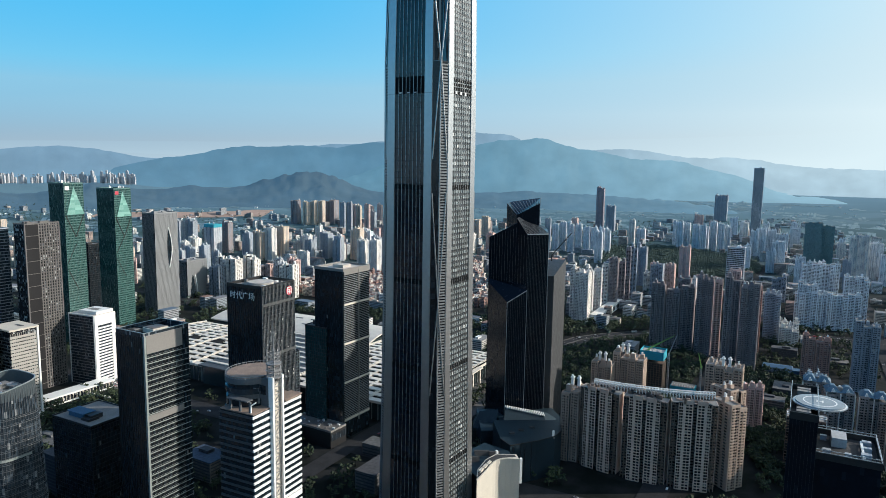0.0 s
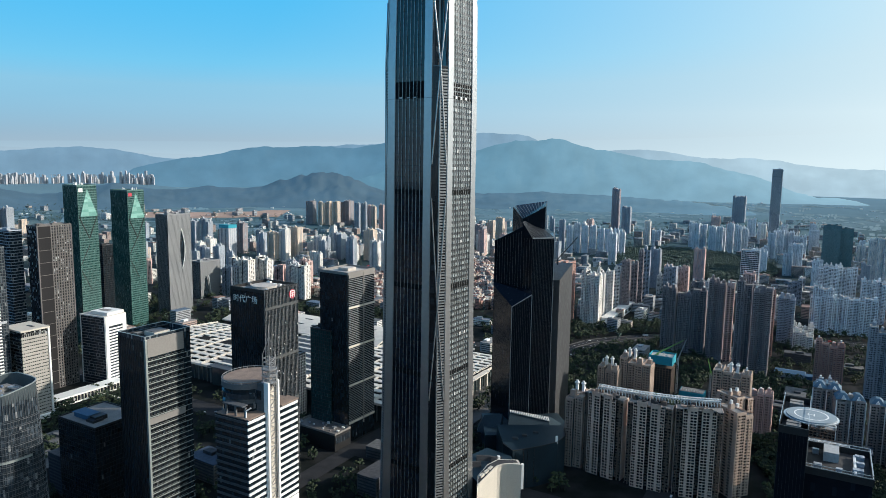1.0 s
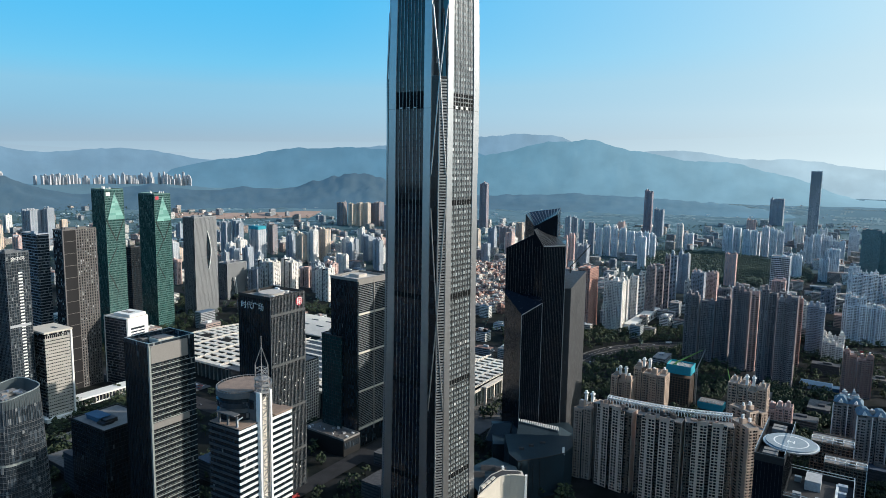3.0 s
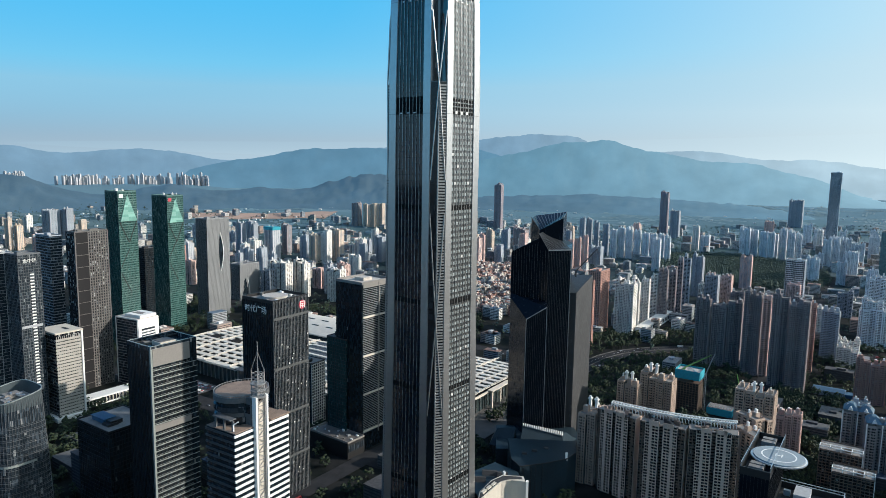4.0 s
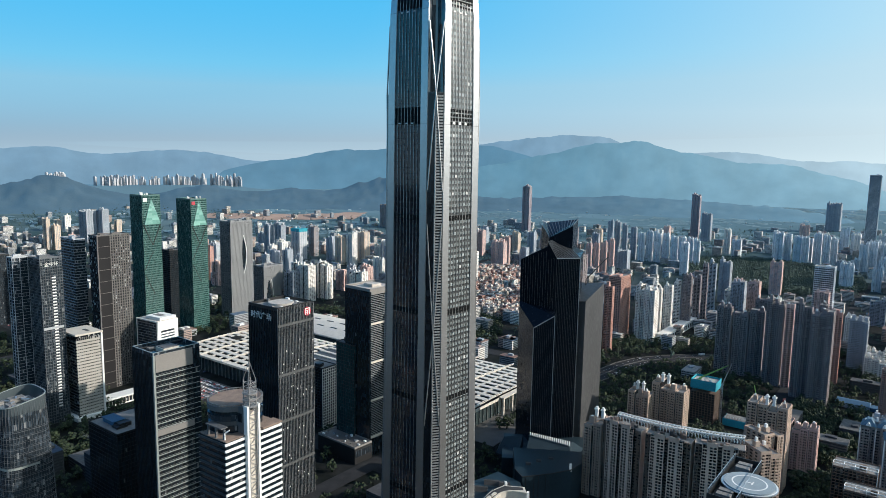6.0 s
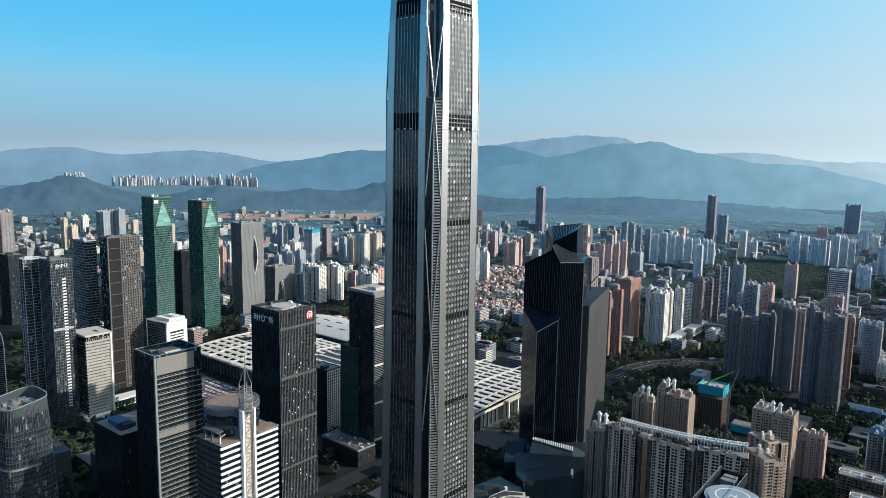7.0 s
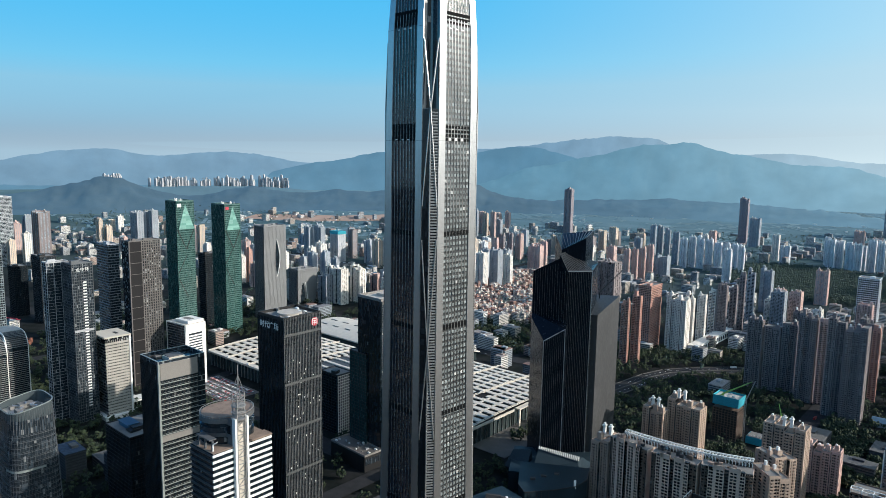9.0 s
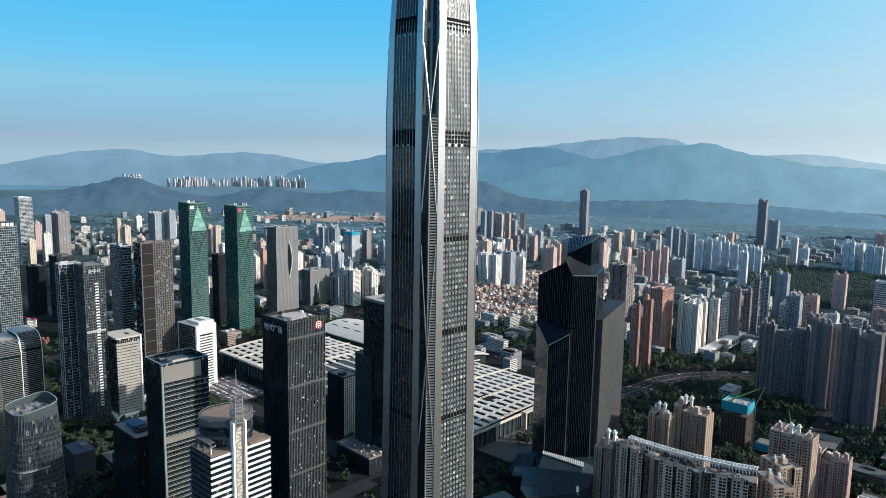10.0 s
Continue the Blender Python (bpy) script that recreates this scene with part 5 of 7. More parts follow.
# dim brown wall; in the bay slabs' recesses its tone stands in for shade
FLAT_SHADE = mat("brown_wall_and_recess_shade", (0.15, 0.105, 0.08), vary=0.3, scale=0.25)


def bay_slab(m, w, d, h, group, seed):
    """Flats in one broad bay: blank pale piers between window columns, a slot down the middle, balcony stacks at both
    ends; slot and stacks are coloured darker for recess shade.
    """
    t = thing("apartment_tower", m, "curved slab of beige flats with paired window bays", "apartment tower", group)
    rnd = random.Random(seed)
    floor, u = 2.95, w * 0.36
    n = int(h / floor)
    part("core", Shape().box(-w / 2, w / 2, -d / 2 + 3.6, d / 2 - 3.6, 0, h - 3), FLAT_GLASS, t)
    at = lambda f: -u + 2 * u * f
    for s in (-1, 1):
        y = s * d / 2
        back = y - s * 3.6
        for f0, f1 in ((0, 0.44), (0.56, 1)):
            half = part("bay_glazing", Shape().box(at(f0), at(f1), *sorted((y, back)), 0, h - 1), FLAT_GLASS, t)
            # blank piers, the broad one rising into a frame round the top windows
            pier = Shape()
            flip = f0 > 0
            for g0, g1, out, rise in ((0.0, 0.022, 0.25, -1.5), (0.135, 0.225, 0.5, 1.6), (0.405, 0.44, 0.5, 1.6), (0.305, 0.325, 0.3, -2.0), (0.075, 0.083, 0.2, -2.0)):
                p0, p1 = (1 - g1, 1 - g0) if flip else (g0, g1)
                pier.box(at(p0), at(p1), *sorted((y - s * 0.1, y + s * out)), 0, h + rise)
            p0, p1 = (0.56, 0.88) if flip else (0.12, 0.44)
            pier.box(at(p0), at(p1), *sorted((y - s * 0.1, y + s * 0.5)), h - 2.6, h + 1.6)
            part("pier", pier, FLAT_PALE, half)
            sill = Shape()
            for i in range(n):
                z = floor * i
                for g0, g1 in ((0.01, 0.14), (0.22, 0.41)):
                    p0, p1 = (1 - g1, 1 - g0) if flip else (g0, g1)
                    sill.box(at(p0), at(p1), *sorted((y - s * 0.1, y + s * 0.2)), z, z + 1.05)
                    if rnd.random() < 0.3:
                        q = at(p0) + rnd.uniform(0.5, 1.8)
                        sill.box(q, q + 0.9, *sorted((y, y + s * 0.75)), z + 0.2, z + 0.85)
            part("sill_banding", sill, FLAT_PALE, half, kind="stuff")
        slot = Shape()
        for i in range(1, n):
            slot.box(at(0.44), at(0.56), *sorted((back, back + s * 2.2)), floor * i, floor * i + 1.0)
        part("slot_balcony", slot, FLAT_SHADE, t, kind="stuff")
        for x0, x1 in ((-w / 2, -u), (u, w / 2)):
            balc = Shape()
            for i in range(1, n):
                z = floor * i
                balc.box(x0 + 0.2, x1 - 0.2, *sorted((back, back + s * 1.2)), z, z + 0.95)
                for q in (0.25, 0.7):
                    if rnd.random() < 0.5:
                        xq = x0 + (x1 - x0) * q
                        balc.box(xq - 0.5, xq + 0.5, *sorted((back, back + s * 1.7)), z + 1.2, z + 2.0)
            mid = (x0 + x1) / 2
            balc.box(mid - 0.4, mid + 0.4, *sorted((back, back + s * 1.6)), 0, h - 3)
            part("balcony_stack", balc, FLAT_SHADE, t, kind="stuff")
    for x in (-w / 2, w / 2):
        part("end_wall", Shape().box(x - 0.3, x + 0.3, -d / 2 + 3.6, d / 2 - 3.6, 0, h - 2), FLAT_PALE, t)
    part("roof", Shape().box(-w / 2, w / 2, -d / 2 + 3.4, d / 2 - 3.4, h - 3, h - 2.2), ROOF, t)
    for k in range(7):
        x, y = rnd.uniform(-0.42, 0.42) * w, rnd.uniform(-4, 3)
        part("stair_head", Shape().box(x - 1.6, x + 1.6, y, y + rnd.uniform(2, 4), h - 2.2, h + rnd.uniform(-1, 2)), rnd.choice((FLAT_WALL, DARK_ROOF, FLAT_SHADE)), t)
    return t


FLAT_GREY = mat("grey_beige_flat_wall", (0.30, 0.255, 0.235), vary=0.25)
SLATE_BLUE = mat("slate_blue_roof", (0.06, 0.13, 0.19), rough=0.6, vary=0.3, scale=0.5)


def courtyard_flats():
    group = "courtyard flats"
    for i, (x, y, turn, w) in enumerate(((165, 663, -38, 41.5), (202.5, 637, -27, 41.5), (243.5, 622, -14, 41.5))):
        bay_slab(pose(x, y + 6, 0, 0, 0, turn), w, 20, (85, 86, 88)[i], group, i)
    apartments(pose(141, 690, 0, 0, 0, -34), 18, 26, 79, FLAT_WALL, "beige flats with a pale lit corner", group, seed=50, floor=2.95, glass=FLAT_GLASS)
    apartments(pose(281, 634, 0, 0, 0, 20), 22, 26, 84, FLAT_TAN, "tan flats with sunlit end walls", group, seed=51, floor=2.95, glass=FLAT_GLASS)
    apartments(pose(290, 662, 0, 0, 0, 30), 24, 24, 92, FLAT_TAN, "tan flats with sunlit end walls", group, seed=52, floor=2.95, glass=FLAT_GLASS)
    apartments(pose(197, 800, 0, 0, 0, GRID), 24, 20, 73, FLAT_TAN, "beige flats with a roof tank", group, seed=53, glass=FLAT_GLASS)
    apartments(pose(231, 806, 0, 0, 0, GRID), 36, 26, 83, FLAT_TAN, "tan sunlit flats with two roof tanks", group, seed=54, glass=FLAT_GLASS)
    apartments(pose(318, 738, 0, 0, 0, GRID), 38, 28, 90, FLAT_TAN, "tan sunlit flats with two roof tanks", group, seed=55, glass=FLAT_GLASS)
    apartments(pose(368, 786, 0, 0, 0, GRID), 34, 20, 52, WALLS["p"], "lower pinkish flats among trees", group, seed=56, glass=FLAT_GLASS)
    for x, y, w, d, h in ((379, 676, 36, 26, 54), (374, 640, 34, 22, 47)):
        tf_ = office(pose(x, y, 0, 0, 0, GRID), w, d, h, "grey-brown flats with white open roof frames", FLAT_SHADE, FLAT_GLASS, group, floor=3.0, band=0.8, bay=3.4, pier=0.5, cat="apartment block", name="apartment_block", roof=1)
        fr = Shape()
        for q in ring(-w / 2, w / 2, w / 4):
            fr.bar((q, -d / 2, h + 4.5), (q, -d / 2 + 7, h + 4.5), 0.3).bar((q, -d / 2, h), (q, -d / 2, h + 4.5), 0.3)
        for y0 in (-d / 2, -d / 2 + 7):
            fr.bar((-w / 2, y0, h + 4.5), (w / 2, y0, h + 4.5), 0.35)
        fr.bar((w / 2, -d / 2, 4), (w / 2, -d / 2, h), 0.35)
        part("roof_frame", fr, WHITE, tf_, "white open roof frame")
    for x, y, h, turned in ((424, 742, 72, GRID), (432, 712, 70, GRID + 8), (470, 712, 64, GRID), (476, 668, 66, GRID)):
        td_ = apartments(pose(x, y, 0, 0, 0, turned), 27, 21, h, FLAT_GREY, "grey flats with white balcony columns and a blue hipped roof", group, seed=int(x), glass=FLAT_GLASS, steps=(0, 3))
        for dx in (-7, 7):
            hip = Shape().prism([(dx - 7, -10), (dx + 7, -10), (dx + 7, 10), (dx - 7, 10)], h + 0.8, h + 6.5, [(dx - 2, -4), (dx + 2, -4), (dx + 2, 4), (dx - 2, 4)])
            roof_ = part("hipped_roof", hip, SLATE_BLUE, td_, "blue hipped roof")
            part("gable", Shape().prism([(dx - 2.4, -10.4), (dx + 2.4, -10.4), (dx + 2.4, -8), (dx - 2.4, -8)], h + 0.8, h + 5, [(dx - 0.2, -10.4), (dx + 0.2, -10.4), (dx + 0.2, -8), (dx - 0.2, -8)]), WHITE, roof_, "white gable")
        for q in (-13.6, 0, 13.6):
            part("balcony_column", Shape().box(q - 0.5, q + 0.5, -11.6, -10.6, 0, h), WALLS["w"], td_)
    t = thing("roof_pergola", pose(0, 0, 0), "long curved white steel pergola along the flats' roof", "pergola")
    pts = []
    for k in range(41):
        f = 0.1 + 0.9 * k / 40
        x, y = 146 + 118 * f, 684 - 90 * f + 36 * f * f
        pts.append(Vector((x, y, 89.0 + 3.0 * f)))
    for off, z in ((0, 0), (5.0, 0.6)):
        for a, b in zip(pts, pts[1:]):
            part("rail", Shape().bar(a + Vector((0.4 * off, 0.9 * off, z)), b + Vector((0.4 * off, 0.9 * off, z)), 0.5), WHITE, t)
            part("brace", Shape().bar(a + Vector((0.4 * off, 0.9 * off, z)), b + Vector((0.4 * off, 0.9 * off, z - 3)), 0.2), WHITE, t)
    for p in pts:
        part("rafter", Shape().bar(p, p + Vector((2.0, 4.5, 0.6)), 0.25), WHITE, t)
        part("post", Shape().bar(p - Vector((0, 0, 5.5)), p, 0.25), WHITE, t)


courtyard_flats()


def water_tower_pair(x, y, z):
    t = thing("roof_tanks", pose(x, y, z, 0, 0, GRID), "pair of white-topped stair towers on a roof", "roof tank", "roof tank pairs")
    for dx in (-3.4, 3.4):
        part("shaft", Shape().box(dx - 1.3, dx + 1.3, -1.3, 1.3, -4, 4), WHITE, t)
        part("cap", Shape().box(dx - 2.1, dx + 2.1, -2.1, 2.1, 4, 5.0), WHITE, t)
        part("finial", Shape().box(dx - 1.0, dx + 1.0, -1.0, 1.0, 5.0, 7.0), WHITE, t)


for p in ((224, 803, 88), (316, 730, 94), (142, 690, 83), (196, 800, 78)):
    water_tower_pair(*p)


def helipad_tower():
    t = thing("office_tower", at_corner(159, 274.5, GRID, 10.7, 42.5), "black glass tower with round rooftop helipad", "office tower")
    part("curtain_wall", Shape().box(-5.35, 5.35, -21.2, 21.2, 0, 204), BRONZE_GLASS, t)
    p = Shape()
    parapet(p, -5.6, 5.6, -21.5, 21.5, 204, 3.2, 0.4)
    part("parapet", p, DARKSTEEL, t)
    rail = Shape()
    for y in ring(-21, 21, 3):
        rail.bar((-5.4, y, 207.2), (-5.4, y, 208.6), 0.08)
    rail.bar((-5.4, -21, 208.6), (-5.4, 21, 208.6), 0.1).bar((5.4, -21, 208.6), (5.4, 21, 208.6), 0.1)
    part("railing", rail, STEEL, t)
    mul = Shape()
    for k in range(9):
        x = -5.35 + 10.7 * k / 8
        mul.box(x - 0.06, x + 0.06, -21.4, -21.2, 0, 204)
    for k in range(24):
        y = -21.2 + 42.4 * k / 23
        mul.box(5.35, 5.5, y - 0.06, y + 0.06, 0, 204)
    part("mullion_grid", mul, DARKSTEEL, t, kind="stuff")
    part("roof", Shape().box(-5, 5, -20.8, 20.8, 203.5, 204.4), DARK_ROOF, t)
    for y in (-17, -13, 13, 17):
        part("plant_unit", Shape().box(-3, 2.5, y - 1.4, y + 1.4, 204.4, 206.8), ROOF, t)
    cx, cy, n = 6.0, -2.5, 48

    def disc(r, z0, z1):
        return Shape().prism([(cx + r * math.cos(2 * math.pi * k / n), cy + r * math.sin(2 * math.pi * k / n)) for k in range(n)], z0, z1)
    pad = part("helipad", disc(9.8, 206.9, 207.6), PAD_BLUE, t, "pale blue-grey helipad deck")
    part("edge_walk", disc(10.8, 206.6, 207.0), STEEL, pad)
    for r0, r1, z in ((6.2, 6.8, 207.64), (10.1, 10.5, 207.06)):
        ring_ = Shape()
        for k in range(n):
            a, b = 2 * math.pi * k / n, 2 * math.pi * (k + 1) / n
            ring_.quad(*[(cx + r * math.cos(q), cy + r * math.sin(q), z) for r, q in ((r0, a), (r1, a), (r1, b), (r0, b))])
        part("marking", ring_, WHITE, pad, "white painted ring")
    h = Shape().box(cx - 1.4, cx - 0.9, cy - 1.6, cy + 1.6, 207.6, 207.65).box(cx + 0.9, cx + 1.4, cy - 1.6, cy + 1.6, 207.6, 207.65).box(cx - 0.9, cx + 0.9, cy - 0.3, cy + 0.3, 207.6, 207.65)
    part("letter_h", h, WHITE, pad)
    for a in range(8):
        q = 2 * math.pi * a / 8
        part("strut", Shape().bar((cx + 4 * math.cos(q), cy + 4 * math.sin(q), 203), (cx + 9 * math.cos(q), cy + 9 * math.sin(q), 206.8), 0.25), STEEL, pad)
    # lower wing
    wx0, wx1, wy0, wy1, wh = 5.4, 30, -15, 16, 186
    part("wing", Shape().box(wx0, wx1, wy0, wy1, 0, wh), BRONZE_GLASS, t)
    q = Shape()
    parapet(q, wx0, wx1 + 0.4, wy0 - 0.4, wy1 + 0.4, wh, 3.0, 0.5)
    part("wing_parapet", q, DARKSTEEL, t)
    e = Shape()
    for a, b in (((wx0, wy0), (wx1, wy0)), ((wx1, wy0), (wx1, wy1)), ((wx1, wy1), (wx0, wy1))):
        for z in (wh + 3.2, wh + 4.4):
            e.bar((*a, z), (*b, z), 0.12)
    part("wing_rail", e, STEEL, t)
    part("wing_roof", Shape().box(wx0 + 0.5, wx1 - 0.3, wy0 + 0.3, wy1 - 0.3, wh - 0.2, wh + 0.3), DARK_ROOF, t)
    part("plant_room", Shape().box(12, 18, 2, 12, wh + 0.3, wh + 4.5), WALLS["b"], t)
    for x, y, s in ((10, -8, 1.6), (25, -6, 2.0), (26, 2, 1.5), (26, 10, 1.8), (9, 9, 1.3), (18, -9, 1.2)):
        part("plant_unit", Shape().box(x - s, x + s, y - s * 0.7, y + s * 0.7, wh + 0.3, wh + 2.6), WALLS["g"], t)
    part("duct", Shape().bar((24, -10, wh + 1.6), (24, 11, wh + 1.6), 0.5), WHITE, t)


PAD_BLUE = mat("helipad_paint", (0.27, 0.32, 0.35), rough=0.75, vary=0.25, scale=0.5)
helipad_tower()
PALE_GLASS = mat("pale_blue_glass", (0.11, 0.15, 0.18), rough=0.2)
office(at_corner(-290, 541, GRID, 52, 44), 52, 44, 86, "dark blue-black office block with blue roof plant", DARKSTEEL, GLASS_OFFICE, band=0.4, pier=0.2, roof=2)
BLUE_SHED = mat("blue_roof_sheet", (0.035, 0.10, 0.18), rough=0.6)
tb = thing("roof_shed", pose(-312, 568, 86.5, 0, 0, GRID), "blue sheet-metal plant shed on a dark roof", "roof shed")
part("shed", Shape().box(-10, 10, -5, 5, 0, 4), BLUE_SHED, tb)
part("shed_roof", Shape().box(-11, 11, -6, 6, 4, 4.6), BLUE_SHED, tb)


def netted_tower():
    w, d, h = 30, 24, 55
    t = thing("unfinished_tower", pose(296, 922, 0, 0, 0, GRID), "unfinished concrete tower with cyan safety net round its top", "unfinished tower")
    core, bands, piers = Shape(), Shape(), Shape()
    clad(core, bands, piers, -w / 2, w / 2, -d / 2, d / 2, 0, h - 16, 3.2, 0.7, 0.3, 4, 0.8)
    part("frame", bands, FLAT_SHADE, t, kind="stuff")
    part("column_frame", piers, FLAT_SHADE, t, kind="stuff")
    part("inside", core, DARKSTEEL, t)
    net = Shape().box(-w / 2 - 1, w / 2 + 1, -d / 2 - 1, -d / 2 - 0.7, h - 12, h).box(-w / 2 - 1, w / 2 + 1, d / 2 + 0.7, d / 2 + 1, h - 12, h)
    net.box(-w / 2 - 1, -w / 2 - 0.7, -d / 2 - 0.7, d / 2 + 0.7, h - 12, h).box(w / 2 + 0.7, w / 2 + 1, -d / 2 - 0.7, d / 2 + 0.7, h - 12, h)
    part("safety_net", net, BLUE_NET, t, "cyan safety net")
    part("deck", Shape().box(-w / 2, w / 2, -d / 2, d / 2, h - 3, h - 2.4), ROOF_PALE, t)
    rnd = random.Random(9)
    for i in range(12):
        x, y = rnd.uniform(-12, 12), rnd.uniform(-9, 9)
        part("formwork", Shape().box(x - 1, x + 1, y - 0.6, y + 0.6, h - 2.4, h - 1 + rnd.random()), STEEL, t)


netted_tower()


def site_crane(x, y, base, top, tip, colour, label):
    t = thing("tower_crane", pose(x, y, base), label, "crane")
    m = Shape()
    for dx, dy in ((-0.9, -0.9), (0.9, -0.9), (0.9, 0.9), (-0.9, 0.9)):
        m.bar((dx, dy, 0), (dx, dy, top - base), 0.14)
    z = 0
    while z < top - base - 3:
        m.bar((-0.9, -0.9, z), (0.9, -0.9, z + 3), 0.1).bar((0.9, -0.9, z), (0.9, 0.9, z + 3), 0.1).bar((0.9, 0.9, z), (-0.9, 0.9, z + 3), 0.1)
        z += 3
    part("mast", m, STEEL, t)
    j = Shape()
    o, e = Vector((0, 0, top - base)), Vector(tip) - Vector((x, y, base))
    side = Vector((e.y - o.y, -(e.x - o.x), 0)).normalized() * 0.8
    for s in (side, -side, Vector((0, 0, 1.5))):
        j.bar(o + s, e, 0.38)
    for k in range(10):
        p, q = o.lerp(e, k / 10), o.lerp(e, (k + 1) / 10)
        f = 1 - k / 10
        j.bar(p + side * f, q + Vector((0, 0, 1.5 * f)), 0.2).bar(p - side * f, q + side * f, 0.2)
    part("jib", j, colour, t, "lattice jib")
    part("counter_jib", Shape().bar(o, o - (e - o) * 0.22, 0.6), colour, t)
    part("cab", Shape().box(-1.2, 1.2, -1.2, 1.2, top - base - 1.5, top - base + 1), colour, t)


site_crane(313, 908, 0, 52, (322, 906, 80), STEEL, "grey tower crane mast beside the netted tower")
site_crane(287, 915, 52, 57, (318, 905, 79), GREEN_PAINT, "green luffing crane on the netted tower")
site_crane(352, 892, 0, 40, (348, 894, 58), GREEN_PAINT, "green luffing crane on a building site")
site_crane(-918, 1040, 0, 40, (-948, 1036, 43), RED_PAINT, "red tower crane on a building site")
rnd = random.Random(44)
for k in range(16):
    x, y, s = -905 + rnd.uniform(-28, 30), 1030 + rnd.uniform(-22, 18), rnd.uniform(2, 6)
    ts = thing("formwork_stack", pose(x, y, 0, 0, 0, rnd.uniform(-40, 40)), "reddish stack of formwork and steel on a building site", "formwork", "building site stacks")
    for q in range(3):
        part("layer", Shape().box(-s, s, -1.5 - 0.3 * q, 1.5 + 0.3 * q, 1.6 * q, 1.6 * q + 1.2), ROOF_RED, ts)


tn = thing("netted_block", pose(335, 905, 0, 0, 0, GRID), "low unfinished block wrapped in cyan net", "unfinished block")
part("net_wall", Shape().box(-17, 15, -10, 10, 0, 9), BLUE_NET, tn)
part("deck", Shape().box(-16, 14, -9, 9, 9, 9.6), ROOF, tn)
for i in range(9):
    part("rebar_column", Shape().box(-15 + i * 3.4, -14.3 + i * 3.4, -8, -7.3, 9.6, 12), STEEL, tn)


def arched_block():
    t = thing("office_block", pose(-640, 742, 0, 0, 0, GRID), "black ribbed office block with two rounded arched roofs edged white", "office block")
    for y0, y1, w, h in ((-34, -4, 64, 106), (-2, 22, 56, 112)):
        n, r = 10, 20.0
        prof = [(-w / 2, 0), (w / 2, 0)] + [(w / 2 - r + r * math.cos(k * math.pi / 2 / n), h - r + r * math.sin(k * math.pi / 2 / n)) for k in range(n + 1)] + [(-w / 2, h)]
        for nm, p0, p1, grow, m in (("shell", y0, y1, 0, GLASS_OFFICE), ("edge_rim", y0 - 0.9, y0, 0.6, WHITE), ("edge_rim", y1, y1 + 0.9, 0.6, WHITE)):
            s = Shape()
            q = [(x + (grow if x > 0 else -grow), z + (grow if z > 0 else 0)) for x, z in prof]
            k0 = len(q)
            if nm == "edge_rim":
                inner = [(x - 1.6 * (1 if x > 0 else -1), max(0, z - 1.6)) for x, z in prof]
                s.v += [(x, p0, z) for x, z in q] + [(x, p0, z) for x, z in inner] + [(x, p1, z) for x, z in q] + [(x, p1, z) for x, z in inner]
                for i in range(1, k0 - 1):
                    j = i + 1
                    s.f += [(i, j, k0 + j, k0 + i), (2 * k0 + j, 2 * k0 + i, 3 * k0 + i, 3 * k0 + j), (j, i, 2 * k0 + i, 2 * k0 + j)]
            else:
                s.v += [(x, p0, z) for x, z in q] + [(x, p1, z) for x, z in q]
                s.f += [tuple(reversed(range(k0))), tuple(range(k0, 2 * k0))] + [(i, (i + 1) % k0, k0 + (i + 1) % k0, k0 + i) for i in range(k0)]
            part(nm, s, m, t)
        ribs = Shape()
        for i in range(22):
            ribs.box(-w / 2, w / 2 - 1.5, y0 - 0.5, y0, 4 * i, 4 * i + 1.2)
        part("banding", ribs, FIN_GREY, t, kind="stuff")
        louvres = Shape()
        for i in range(int((h - r) / 2.6)):
            louvres.box(w / 2, w / 2 + 0.6, y0, y1, 2.6 * i, 2.6 * i + 0.6)
        for k in range(1, 12):
            a = k * math.pi / 24
            x, z = w / 2 - r + (r + 0.2) * math.cos(a), h - r + (r + 0.2) * math.sin(a)
            louvres.bar((x, y0, z), (x, y1, z), 0.35)
        part("louvre_screen", louvres, FIN_GREY, t, "pale louvres wrapping the rounded front", "stuff")
        part("roof_deck", Shape().box(-w / 2 + 1, w / 2 - r, y0 + 1, y1 - 1, h, h + 0.5), ROOF_PALE, t)


arched_block()
office(pose(-985, 1180, 0, 0, 0, GRID), 50, 30, 137, "wide dark glass office slab", DARKSTEEL, GLASS_BLUE, band=0.4, pier=0.2)
office(pose(-1082, 1210, 0, 0, 0, GRID), 36, 26, 106, "dark blue glass office block with roof garden", DARKSTEEL, GLASS_OFFICE, band=0.4, pier=0.2)
office(pose(-556, 750, 0, 0, 0, GRID), 14, 26, 208, "dark glass office tower with lit edge", WALLS["b"], GLASS_BLUE, band=0.3, pier=0.5, bay=9)
office(pose(-657, 1257, 0, 0, 0, GRID), 27, 26, 147, "dark glass office tower between the green towers", DARKSTEEL, GLASS_OFFICE, band=0.4, pier=0.2)
office(pose(1305, 2832, 5, 0, 0, GRID), 38, 30, 294, "very tall slender blue-grey glass skyscraper", WALLS["c"], PALE_GLASS, band=0.5, pier=0.2)
office(pose(624, 1432, 0, 0, 0, GRID), 34, 26, 138, "blue-grey glass office tower", WALLS["c"], GLASS_BLUE, band=1.0, pier=0.3)


